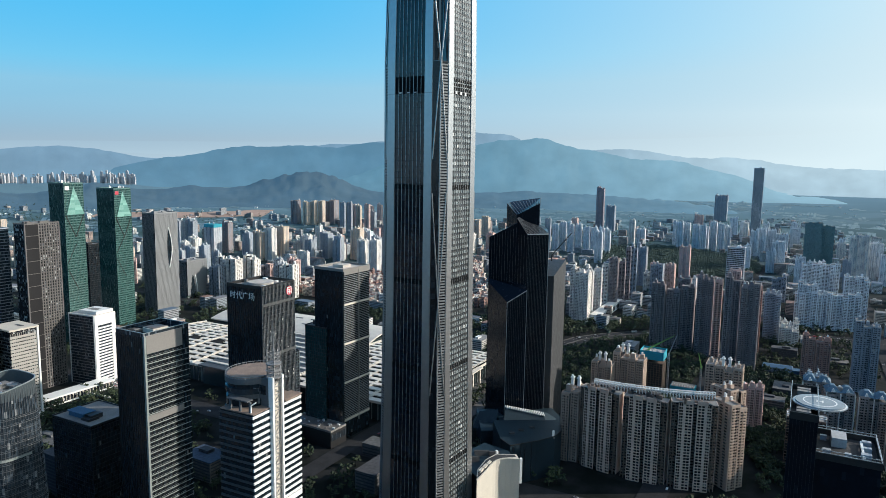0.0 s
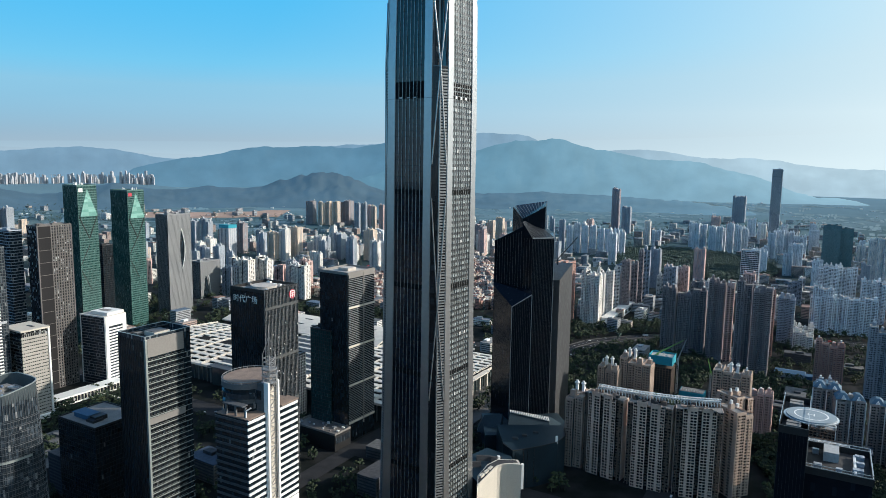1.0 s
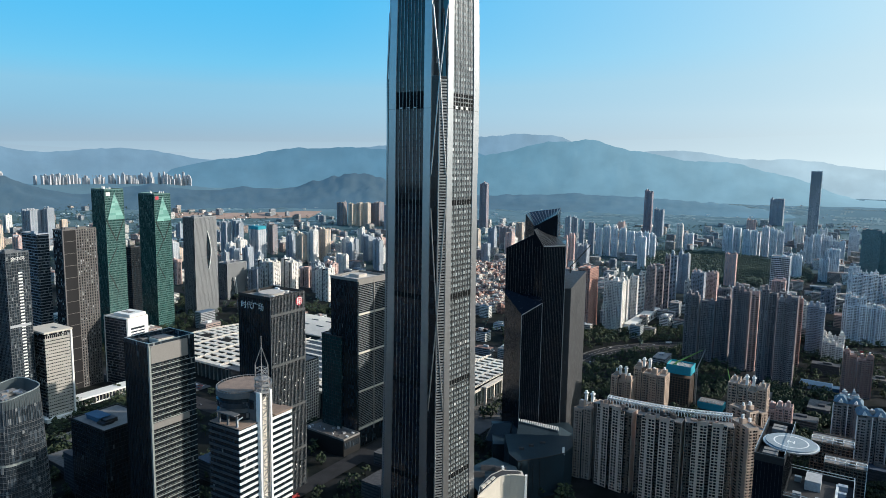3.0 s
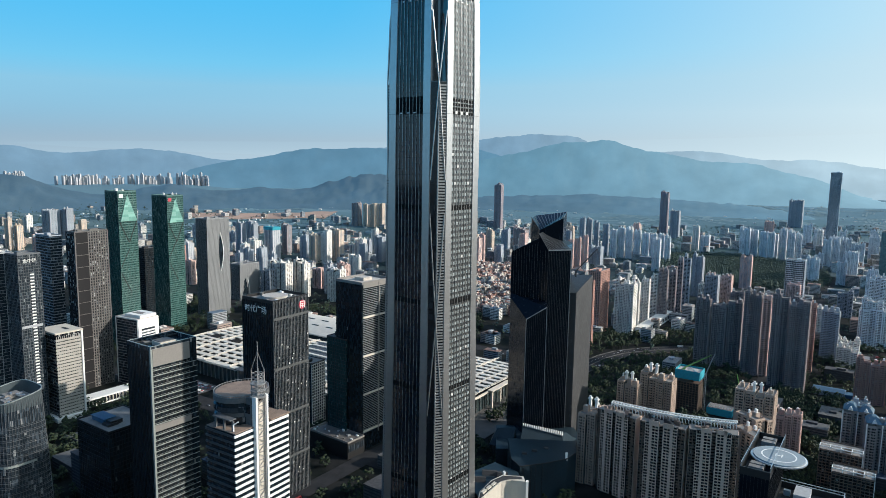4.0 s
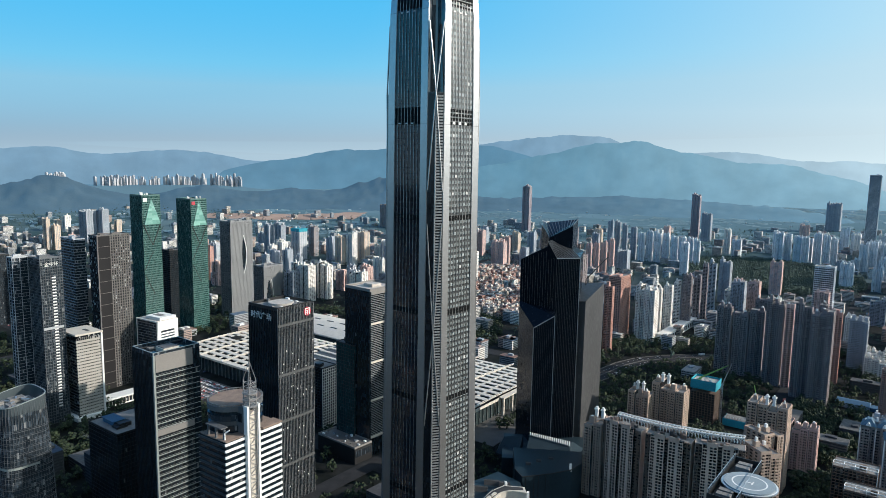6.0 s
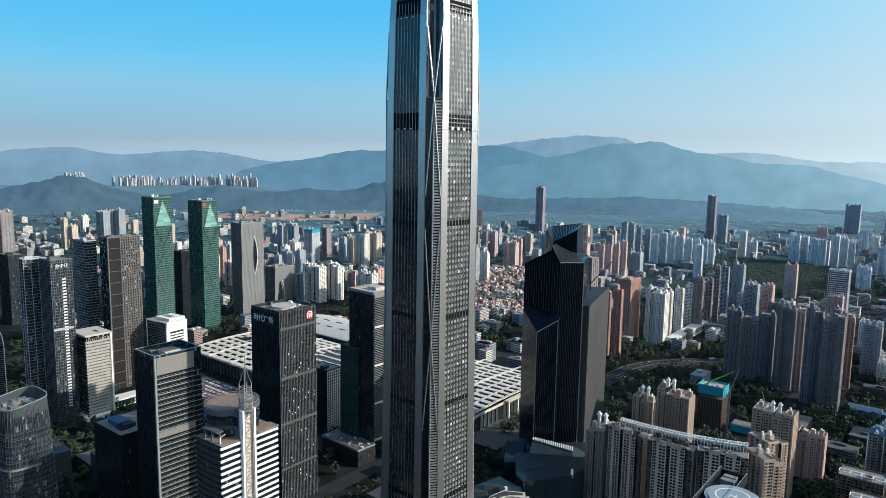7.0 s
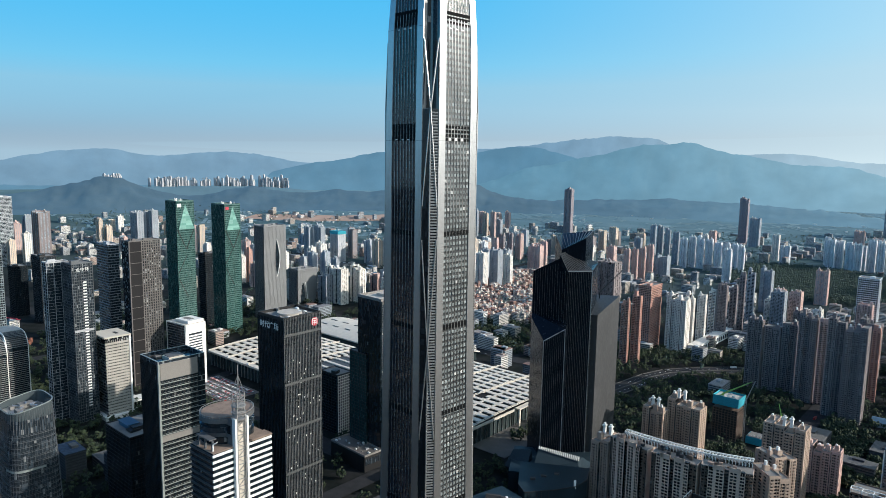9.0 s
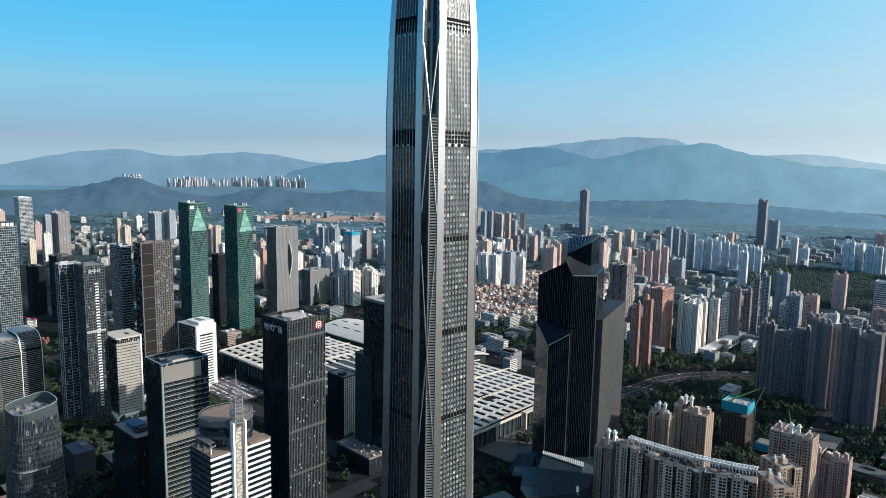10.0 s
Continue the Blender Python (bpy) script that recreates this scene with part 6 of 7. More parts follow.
# ---- exhibition centre ----
def exhibition_centre():
    t = thing("exhibition_centre", pose(0, 0, 0, 0, 0, GRID), "long exhibition centre with white louvred roofs and glass walls", "exhibition centre")
    for u0, u1, v0, v1 in ((-912, -722, 652, 836), (-574, -387, 655, 925)):
        part("hall", Shape().box(u0 + 4, u1 - 4, v0 + 4, v1 - 4, 0, 21), HALL_GLASS, t, "grey-green glass hall")
        part("under_roof", Shape().box(u0 + 1, u1 - 1, v0 + 1, v1 - 1, 21, 23), ROOF_PIT, t)
        bays = ring(u0, u1, 20)
        arch = lambda v: 4.5 * math.sin(math.pi * (v - v0) / (v1 - v0))
        for ua, ub in zip(bays, bays[1:]):
            v = v0
            while v < v1 - 8:
                a, b = arch(v), arch(v + 7.6)
                panel = Shape().box(ua + 0.5, ub - 0.5, v, v + 7.6, 24, 25.2)
                panel.v = [(x, y, z + (a if y == v else b)) for x, y, z in panel.v]
                part("roof_panel", panel, ROOF_WHITE, t)
                if v + 14.6 < v1 - 8:
                    c = arch(v + 14.6)
                    link_ = Shape().box(ua - 1.6, ua + 1.6, v + 7.6, v + 14.6, 24, 25.1)
                    link_.v = [(x, y, z + (b if y == v + 7.6 else c)) for x, y, z in link_.v]
                    part("roof_link", link_, ROOF_WHITE, t)
                v += 14.6
        for u in bays[::3]:
            pts = [(u, v0 + (v1 - v0) * q / 10, 26.0 + arch(v0 + (v1 - v0) * q / 10)) for q in range(11)]
            for off in (-1.4, 1.4):
                rib = Shape()
                for a, b in zip(pts, pts[1:]):
                    rib.bar((a[0] + off, a[1], a[2]), (b[0] + off, b[1], b[2]), 0.35)
                part("roof_rib", rib, ROOF_WHITE, t)
            for q in range(11):
                part("roof_vent", Shape().box(u - 1.2, u + 1.2, pts[q][1] - 0.7, pts[q][1] + 0.7, pts[q][2] - 0.5, pts[q][2] + 1.0), WHITE, t)
        mid = (v0 + v1) / 2
        for u in ring(u0 + 20, u1 - 20, 52)[:-1]:
            part("skylight_bay", Shape().box(u, u + 20, mid - 12, mid + 4, 29.0, 30.2), ROOF_PIT, t, "dark skylight")
        col = Shape()
        for u in ring(u0 + 2, u1 - 2, 9):
            col.box(u - 0.3, u + 0.3, v0 + 2.5, v0 + 4, 0, 23)
        for v in ring(v0 + 2, v1 - 2, 9):
            col.box(u1 - 4, u1 - 2.5, v - 0.3, v + 0.3, 0, 23)
        part("mullion_grid", col, HALL_MULLION, t, kind="stuff")
        part("eave", Shape().box(u0 - 1, u1 + 1, v0 - 1.6, v0, 22.5, 25.5), ROOF_WHITE, t)
        part("eave", Shape().box(u1, u1 + 1.6, v0 - 1.6, v1, 22.5, 25.5), ROOF_WHITE, t)
    for v in (790, 812, 834):
        part("column", Shape().box(-384, -381, v - 1.2, v + 1.2, 0, 25), ROOF_WHITE, t)
    part("canopy", Shape().box(-387, -379, 786, 838, 25, 26.5), ROOF_WHITE, t)
    part("forecourt", Shape().box(-400, -340, 700, 860, 0.3, 0.9), PAVING, t, "pale paved forecourt")
    # central hall and the smooth raised vault
    part("central_hall", Shape().box(-718, -578, 650, 940, 0, 26), HALL_GLASS, t)
    vault, n = Shape(), 16
    prof = [(850 + 108 * k / n, 28 + 9 * math.sin(math.pi * k / n)) for k in range(n + 1)]
    prof += [(v, z - 2) for v, z in reversed(prof)]
    c = len(prof)
    vault.v += [(-915, v, z) for v, z in prof] + [(-580, v, z) for v, z in prof]
    vault.f += [(i, (i + 1) % c, c + (i + 1) % c, c + i) for i in range(c)] + [(i, i + 1, c - 2 - i, c - 1 - i) for i in range(n)] + [(c + i + 1, c + i, 2 * c - 1 - i, 2 * c - 2 - i) for i in range(n)]
    part("vault_roof", vault, ROOF_WHITE, t, "smooth white vaulted roof")
    for u in ring(-900, -600, 32)[:-1]:
        for v in (878, 902):
            zz = 28 + 9 * math.sin(math.pi * (v - 850) / 108)
            part("roof_slot", Shape().box(u, u + 15, v, v + 3.2, zz - 0.6, zz + 0.7), DARKSTEEL, t)
    part("vault_hall", Shape().box(-910, -585, 852, 955, 0, 28), HALL_GLASS, t)
    part("low_roof", Shape().box(-920, -722, 836, 850, 0, 16), BLUE_GREY_ROOF, t)
    part("central_roof", Shape().box(-722, -575, 645, 848, 26, 27.5), BLUE_GREY_ROOF, t)
    for v in ring(660, 840, 20):
        part("central_beam", Shape().box(-722, -575, v, v + 5, 27.5, 29), ROOF_WHITE, t)


HALL_MULLION = mat("grey_hall_mullion", (0.16, 0.18, 0.18), rough=0.5)
HALL_GLASS = mat("grey_green_hall_glass", (0.035, 0.05, 0.052), rough=0.2, spec=0.7)
ROOF_PIT = mat("dark_roof_opening", (0.022, 0.022, 0.022), rough=0.95, spec=0.1)
ROOF_WHITE = mat("white_roof_sheet", (0.66, 0.60, 0.52), rough=0.6, vary=0.16, scale=0.4)
BLUE_GREY_ROOF = mat("blue_grey_roof_sheet", (0.06, 0.065, 0.07), rough=0.6)
exhibition_centre()


# ---- at the foot of the tower ----
CREAM = mat("cream_stone_wall", (0.58, 0.53, 0.45), rough=0.6, vary=0.15)
tm = thing("shopping_podium", pose(0, 0, 0), "shopping podium with curved cream wall and stepped roof", "podium")
bow = [(32, 546), (41, 565), (48, 580), (51, 584.6), (55, 587.6), (60, 588.9), (66, 588.9), (73, 588)]
hall = bow + [(71, 600), (52, 600), (42, 588), (33, 566)]
part("hall", Shape().prism(hall, 0, 42.5), CREAM, tm)
rim = Shape()
for a, b in zip(bow, bow[1:]):
    rim.bar((*a, 43), (*b, 43), 0.5)
part("roof_edge", rim, CREAM, tm)
part("roof", Shape().prism([(33, 551), (49, 585), (58, 592), (70, 594), (69, 598), (53, 598), (43, 587), (34, 566)], 42.5, 42.9), DARK_ROOF, tm)
for k in range(3):
    part("roof_step", Shape().prism([(36 + 4 * k, 560 + 8 * k), (39 + 4 * k, 566 + 8 * k), (37 + 4 * k, 568 + 8 * k), (34 + 4 * k, 562 + 8 * k)], 42.9, 44.6 - 0.4 * k), CREAM, tm, "low cream roof step")
part("terrace", Shape().prism([(33, 567), (42, 589), (52, 601), (71, 601), (66, 622), (44, 640), (14, 606)], 0, 36), PODIUM_SKIN, tm, "dark lower terrace")
for x, y, w in ((28, 600, 9), (40, 614, 7), (52, 612, 5)):
    part("roof_vault", Shape().prism([(x - w, y - 4), (x + w, y - 4), (x + w, y + 4), (x - w, y + 4)], 36, 39.5, [(x - w, y - 1.2), (x + w, y - 1.2), (x + w, y + 1.2), (x - w, y + 1.2)]), DARK_ROOF, tm, "dark roof vault")
part("white_blade", Shape().prism([(73.2, 587.6), (75.4, 588.2), (75.4, 591), (73.2, 591)], 20, 43.4), WHITE, tm, "white vertical blade sign")
part("white_blade", Shape().prism([(53, 604), (55, 605), (54, 608), (52, 607)], 36, 43), WHITE, tm, "short white roof blade")
tl = thing("stepped_podium", pose(0, 0, 0), "blue-grey panelled podium with folded roof edges", "podium")
part("lower_block", Shape().prism([(68, 624), (95, 636), (114, 648), (124, 664), (126, 692), (56, 690), (60, 640)], 0, 40), PODIUM_SKIN, tl)
edge = Shape()
for a, b in zip(((60, 640), (68, 624), (95, 636), (114, 648), (124, 664)), ((68, 624), (95, 636), (114, 648), (124, 664), (126, 692))):
    edge.bar((*a, 40.4), (*b, 40.4), 0.4)
part("roof_edge", edge, DARKSTEEL, tl)
for f in (0.12, 0.4, 0.55, 0.8):
    part("panel_joint", Shape().bar((68 + 27 * f, 623.8 + 12 * f, 2), (68 + 27 * f, 623.8 + 12 * f, 39), 0.25), DARKSTEEL, tl)
part("lit_edge", Shape().prism([(112, 647), (114.2, 648), (114.2, 650), (112, 649)], 38, 46), WHITE, tl, "small white roof edge")
for x, y in ((80, 660), (92, 668), (70, 652)):
    part("roof_unit", Shape().box(x, x + 5, y, y + 3, 40, 41.8), DARK_ROOF, tl)

tq = thing("low_hall", pose(515, 1010, 0, 0, 0, GRID), "low hall with a blue metal roof among trees", "hall")
part("hall", Shape().box(-20, 20, -11, 11, 0, 7), WALLS["g"], tq)
part("roof", Shape().prism([(-21, -12), (21, -12), (21, 12), (-21, 12)], 7, 9.5, [(-20, -2), (20, -2), (20, 2), (-20, 2)]), BLUE_SHED, tq, "blue sheet roof")
part("side_roof", Shape().box(20.5, 32, -7, 9, 0, 5), BLUE_SHED, tq)

# ---- the rows of towers ----
ORANGE_SIGN = mat("orange_sign_panel", (0.75, 0.22, 0.04), rough=0.4)
WHITE_CORE = [
    (-847, 2174, 26, 21, 109, 'g'),
    (-809, 2181, 32, 25, 113, 'g'),
    (-764, 2083, 30, 24, 67, 'w'),
    (-723, 2128, 41, 32, 102, 'b'),
    (-705, 2217, 26, 21, 104, 'n'),
    (-615, 2136, 28, 22, 77, 'g'),
    (-559, 2056, 28, 23, 90, 't'),
    (-524, 2059, 27, 22, 99, 'w'),
    (-500, 2111, 30, 24, 99, 't'),
    (-469, 1516, 28, 22, 84, 'w'),
    (-439, 1553, 32, 25, 86, 'w'),
    (-506, 1514, 30, 24, 71, 'g'),
    (-428, 1661, 29, 24, 52, 'p'),
    (-397, 1659, 19, 15, 49, 'g'),
    (-368, 1665, 26, 21, 64, 'p'),
]
quarter(WHITE_CORE, "white towers beyond the exhibition halls")

FAR_CORE = [
    (-667, 3081, 38, 30, 105, 'n'),
    (-617, 3058, 24, 19, 102, 't'),
    (-584, 3064, 26, 21, 107, 't'),
    (-549, 3069, 26, 21, 107, 't'),
    (-507, 3109, 46, 37, 106, 'n'),
    (-429, 3036, 26, 21, 91, 't'),
    (-394, 3042, 26, 21, 96, 'p'),
    (-328, 3101, 20, 16, 88, 'p'),
    (-366, 2126, 30, 24, 82, 'g'),
    (-299, 1947, 23, 18, 92, 'g'),
    (-267, 2113, 34, 28, 97, 't'),
    (-221, 1876, 27, 22, 90, 'w'),
    (-186, 1919, 26, 21, 94, 'g'),
]
quarter(FAR_CORE, "distant apartment towers")

NORTH_ROW = [
    (-421, 2859, 21, 17, 123, 'g'),
    (-394, 2870, 21, 17, 123, 'g'),
    (-367, 2968, 21, 17, 102, 't'),
    (-323, 2899, 21, 17, 116, 'p'),
    (-287, 3093, 22, 18, 95, 'p'),
    (-207, 2364, 20, 16, 89, 'n'),
    (-179, 2375, 20, 16, 91, 'n'),
    (-149, 2387, 23, 19, 87, 'p'),
    (-181, 1809, 26, 21, 97, 'w'),
    (-147, 1838, 28, 22, 102, 'g'),
    (-116, 1856, 22, 17, 89, 'w'),
    (-276, 2403, 42, 34, 57, 't'),
    (-85, 2158, 15, 12, 79, 'p'),
    (-65, 2165, 15, 12, 86, 'p'),
    (-44, 2174, 17, 13, 90, 'p'),
]
quarter(NORTH_ROW, "towers north of the village")

NORTH_ROW_B = [
    (-16, 3097, 34, 28, 208, 'm'),
    (84, 2541, 45, 36, 78, 'n'),
    (134, 2644, 25, 20, 85, 't'),
    (150, 1616, 43, 35, 118, 'n'),
    (175, 1214, 13, 11, 110, 'o'),
    (194, 1221, 14, 11, 122, 'o'),
    (273, 1317, 35, 28, 105, 'w'),
    (205, 2057, 16, 13, 94, 'p'),
    (228, 2065, 16, 13, 98, 'p'),
    (250, 2073, 16, 13, 101, 'p'),
    (272, 2081, 16, 13, 103, 'p'),
    (314, 2162, 38, 31, 65, 'g'),
]
quarter(NORTH_ROW_B, "towers behind the black tower")

SLAB_ROW = [
    (319, 2667, 20, 16, 112, 'g'),
    (347, 2678, 20, 16, 108, 'g'),
    (370, 2640, 17, 13, 104, 'g'),
    (377, 2425, 19, 15, 111, 'g'),
    (398, 2384, 20, 16, 101, 'c'),
    (426, 2394, 20, 16, 105, 'c'),
    (450, 2379, 20, 16, 104, 'c'),
    (475, 2366, 21, 17, 100, 'c'),
    (500, 2351, 20, 16, 95, 'c'),
    (523, 2337, 19, 16, 94, 'c'),
    (545, 2322, 18, 14, 90, 'c'),
    (563, 2307, 18, 14, 89, 'c'),
]
quarter(SLAB_ROW, "row of dark slabs")

WHITE_TERRACE = [
    (297, 1350, 15, 12, 102, 'w'),
    (324, 1392, 15, 12, 99, 'w'),
    (351, 1445, 13, 10, 98, 'w'),
    (368, 1439, 17, 13, 109, 'n'),
    (395, 1474, 13, 11, 100, 'n'),
    (417, 1509, 10, 8, 124, 'n'),
    (444, 1560, 14, 11, 124, 'g'),
    (512, 1729, 25, 20, 103, 'g'),
    (509, 1622, 38, 31, 49, 'w'),
    (550, 1625, 25, 20, 70, 'p'),
]
quarter(WHITE_TERRACE, "white terrace towers")

DARK_APARTMENTS = [
    (368, 1135, 21, 17, 110, 'n'),
    (393, 1133, 21, 17, 100, 'n'),
    (416, 1128, 21, 17, 107, 'n'),
    (431, 1094, 24, 19, 131, 'n'),
    (447, 1081, 11, 9, 126, 'p'),
    (451, 1038, 21, 17, 138, 'n'),
    (470, 1018, 26, 21, 133, 'n'),
    (528, 1114, 10, 8, 109, 'o'),
]
quarter(DARK_APARTMENTS, "dark apartment cluster")

EAST_FAR = [
    (873, 2496, 25, 20, 100, 'c'),
    (902, 2502, 23, 19, 96, 'c'),
    (917, 2451, 23, 18, 98, 'c'),
    (934, 2428, 21, 17, 95, 'c'),
    (986, 2467, 23, 19, 106, 'c'),
    (1006, 2444, 21, 17, 101, 'c'),
    (1032, 2449, 18, 14, 93, 'c'),
    (1076, 2336, 24, 19, 92, 'c'),
    (1106, 2343, 24, 20, 94, 'c'),
    (1141, 2353, 33, 27, 93, 'c'),
    (1160, 2311, 37, 29, 80, 'c'),
    (985, 1980, 36, 29, 91, 'c'),
    (885, 1976, 32, 26, 72, 'c'),
    (1352, 3309, 57, 46, 125, 'g'),
    (699, 3025, 32, 26, 190, 'm'),
    (734, 2971, 37, 29, 115, 'g'),
]
quarter(EAST_FAR, "far eastern towers")

EAST_NEAR = [
    (708, 1292, 30, 24, 71, 'c'),
    (734, 1283, 25, 20, 71, 'c'),
    (760, 1277, 27, 22, 70, 'c'),
    (783, 1268, 22, 18, 70, 'c'),
    (796, 1449, 37, 30, 107, 'c'),
    (837, 1451, 36, 28, 104, 'c'),
    (856, 1386, 44, 35, 86, 'c'),
    (1132, 1836, 44, 35, 127, 'w'),
    (1179, 1836, 32, 25, 105, 'c'),
    (591, 922, 30, 24, 99, 'g'),
    (545, 983, 17, 13, 63, 'o'),
    (562, 974, 19, 16, 61, 'o'),
    (1121, 2048, 47, 38, 141, 'e'),
    (1165, 2048, 33, 27, 131, 'e'),
    (599, 1209, 26, 21, 83, 'g'),
    (610, 1166, 31, 25, 30, 'w'),
]
quarter(EAST_NEAR, "eastern towers")

WEST_LEFT = [
    (-853, 927, 39, 31, 228, 'f'),
    (-1645, 1726, 46, 36, 210, 'v'),
    (-1799, 1924, 26, 21, 108, 'p'),
    (-1626, 1787, 24, 19, 94, 'w'),
    (-1615, 1838, 50, 40, 158, 'n'),
    (-1716, 1887, 31, 24, 139, 'g'),
    (-1615, 2306, 52, 42, 119, 'g'),
    (-1564, 2322, 38, 31, 124, 'g'),
    (-1631, 2114, 22, 18, 108, 't'),
    (-1605, 2125, 24, 19, 83, 't'),
    (-2024, 1990, 24, 19, 133, 'p'),
    (-1270, 2130, 24, 19, 91, 'n'),
    (-1226, 2117, 23, 19, 104, 't'),
    (-816, 1710, 18, 15, 95, 'o'),
    (-827, 1689, 22, 18, 74, 'w'),
]
quarter(WEST_LEFT, "western towers")
tw = thing("roof_sign", pose(-853, 927, 228, 0, 0, GRID), "orange and white illuminated rooftop sign panel", "sign")
part("frame", Shape().box(18.5, 19.6, -14, 14, 0, 9), DARKSTEEL, tw)
part("panel", Shape().box(19.6, 20.0, -13, -7.5, 2, 7.5), ORANGE_SIGN, tw, "orange sign panel")
for k in range(3):
    part("panel", Shape().box(19.6, 20.0, -6 + 6.2 * k, -1.2 + 6.2 * k, 2.2, 7.2), WHITE, tw, "white sign panel")
part("plant_room", Shape().box(-16, 17, -12, 12, 0, 7), DARKSTEEL, tw)

EAST_END = [
    (548, 1372, 27, 22, 52, 'n'),
    (606, 1390, 24, 19, 99, 'p'),
    (517, 1176, 22, 17, 54, 'g'),
    (528, 1666, 22, 17, 67, 'p'),
    (553, 1491, 24, 19, 63, 'w'),
    (490, 1353, 24, 19, 83, 'n'),
    (641, 1318, 35, 28, 66, 'w'),
    (709, 1299, 33, 26, 88, 'c'),
    (633, 1217, 37, 30, 30, 'w'),
    (465, 821, 19, 15, 55, 'g'),
]
quarter(EAST_END, "low eastern blocks")

PODIUMS = [
    (568, 1249, 30, 24, 96, 'n'),
]
quarter(PODIUMS, "eastern block")


# ---- low city, roads, trees: too many to count ----
def island_material(name, stops, rough=0.85):
    """A different colour for each separate piece of a joined mesh."""
    m = bpy.data.materials.new(name)
    m.use_nodes = True
    n, l = m.node_tree.nodes, m.node_tree.links
    g, ramp, tex, mul = n.new("ShaderNodeNewGeometry"), n.new("ShaderNodeValToRGB"), n.new("ShaderNodeTexNoise"), n.new("ShaderNodeVectorMath")
    ramp.color_ramp.interpolation = "CONSTANT"
    el = ramp.color_ramp.elements
    while len(el) < len(stops):
        el.new(0.5)
    for k, c in enumerate(stops):
        el[k].position, el[k].color = k / len(stops), (*c, 1)
    l.new(g.outputs["Random Per Island"], ramp.inputs["Fac"])
    tex.inputs["Scale"].default_value, tex.inputs["Detail"].default_value = 0.35, 4
    l.new(g.outputs["Position"], tex.inputs["Vector"])
    mr = n.new("ShaderNodeMapRange")
    mr.inputs["From Min"].default_value, mr.inputs["From Max"].default_value = 0.3, 0.7
    mr.inputs["To Min"].default_value, mr.inputs["To Max"].default_value = 0.65, 1.25
    l.new(tex.outputs["Fac"], mr.inputs["Value"])
    mul.operation = "SCALE"
    l.new(ramp.outputs[0], mul.inputs[0])
    l.new(mr.outputs[0], mul.inputs["Scale"])
    b = n["Principled BSDF"]
    l.new(mul.outputs[0], b.inputs["Base Color"])
    b.inputs["Roughness"].default_value = rough
    return m


HOUSE_WALL = island_material("painted_house_walls", [(0.72, 0.70, 0.66), (0.45, 0.40, 0.35), (0.36, 0.38, 0.40), (0.76, 0.75, 0.72), (0.42, 0.32, 0.28), (0.52, 0.50, 0.47), (0.30, 0.34, 0.38)])
HOUSE_ROOF = island_material("mixed_house_roofs", [(0.25, 0.15, 0.12), (0.26, 0.25, 0.24), (0.16, 0.16, 0.165), (0.48, 0.46, 0.43), (0.20, 0.20, 0.215), (0.30, 0.26, 0.24), (0.10, 0.15, 0.21), (0.12, 0.12, 0.12)])
VILLAGE_WALL = island_material("cream_and_red_village_walls", [(0.78, 0.71, 0.62), (0.44, 0.25, 0.20), (0.66, 0.57, 0.49), (0.82, 0.78, 0.72), (0.38, 0.21, 0.17), (0.56, 0.43, 0.36)])
VILLAGE_ROOF = island_material("weathered_village_roofs", [(0.24, 0.13, 0.105), (0.34, 0.30, 0.27), (0.20, 0.15, 0.14), (0.50, 0.46, 0.42), (0.28, 0.17, 0.14), (0.17, 0.16, 0.16)])
PODIUM_ROOF = island_material("dim_podium_roofs", [(0.06, 0.06, 0.065), (0.10, 0.10, 0.10), (0.045, 0.07, 0.11), (0.13, 0.12, 0.11)])
PODIUM_WALL = island_material("dim_podium_walls", [(0.07, 0.075, 0.08), (0.12, 0.12, 0.12), (0.05, 0.055, 0.065), (0.16, 0.15, 0.14)])
EARTH = mat("reddish_bare_earth", (0.40, 0.27, 0.21), rough=0.95, scale=0.05, vary=0.3)
DARK_WIN = mat("small_dark_windows", (0.03, 0.035, 0.04), rough=0.3)
# darker than living foliage: the shade of the streets is in these colours
LEAVES = island_material("shaded_street_leaves", [(0.018, 0.034, 0.014), (0.028, 0.046, 0.018), (0.022, 0.038, 0.020), (0.040, 0.056, 0.022), (0.016, 0.028, 0.015)], 0.9)
CAR_PAINT = island_material("car_paint", [(0.70, 0.70, 0.70), (0.05, 0.05, 0.06), (0.35, 0.36, 0.38), (0.75, 0.74, 0.72), (0.40, 0.05, 0.05), (0.10, 0.12, 0.20)], 0.35)

BLOCKED = []                             # (x, y, radius) kept free of low buildings and trees
for o in list(scene.collection.objects):
    if o.type == "EMPTY" and o.parent is None and "centre" not in o.name:
        BLOCKED.append((o.location.x, o.location.y, 34 if o.location.y < 1000 else 26))
ROADS = [
    ([(-60, 905), (10, 940), (76, 982), (120, 1020), (155, 1056), (187, 1100), (217, 1144), (250, 1176), (292, 1198), (345, 1217), (404, 1230), (500, 1237), (600, 1235), (900, 1150), (1300, 980)], 34),
    ([(-1500, 1460), (-700, 1030), (-60, 690), (420, 430)], 30),
    ([(-900, 760), (-420, 1650), (-100, 2300)], 26),
    ([(-620, 640), (-300, 1250)], 22),
    ([(-1300, 1850), (-500, 1430), (100, 1120)], 28),
    ([(100, 420), (420, 1010), (760, 1650), (1000, 2100)], 26),
    ([(-1600, 2600), (-500, 2020), (300, 1600), (1100, 1190)], 24),
    ([(560, 760), (930, 1460), (1200, 2000)], 24),
    ([(-300, 330), (60, 1000)], 22),
]


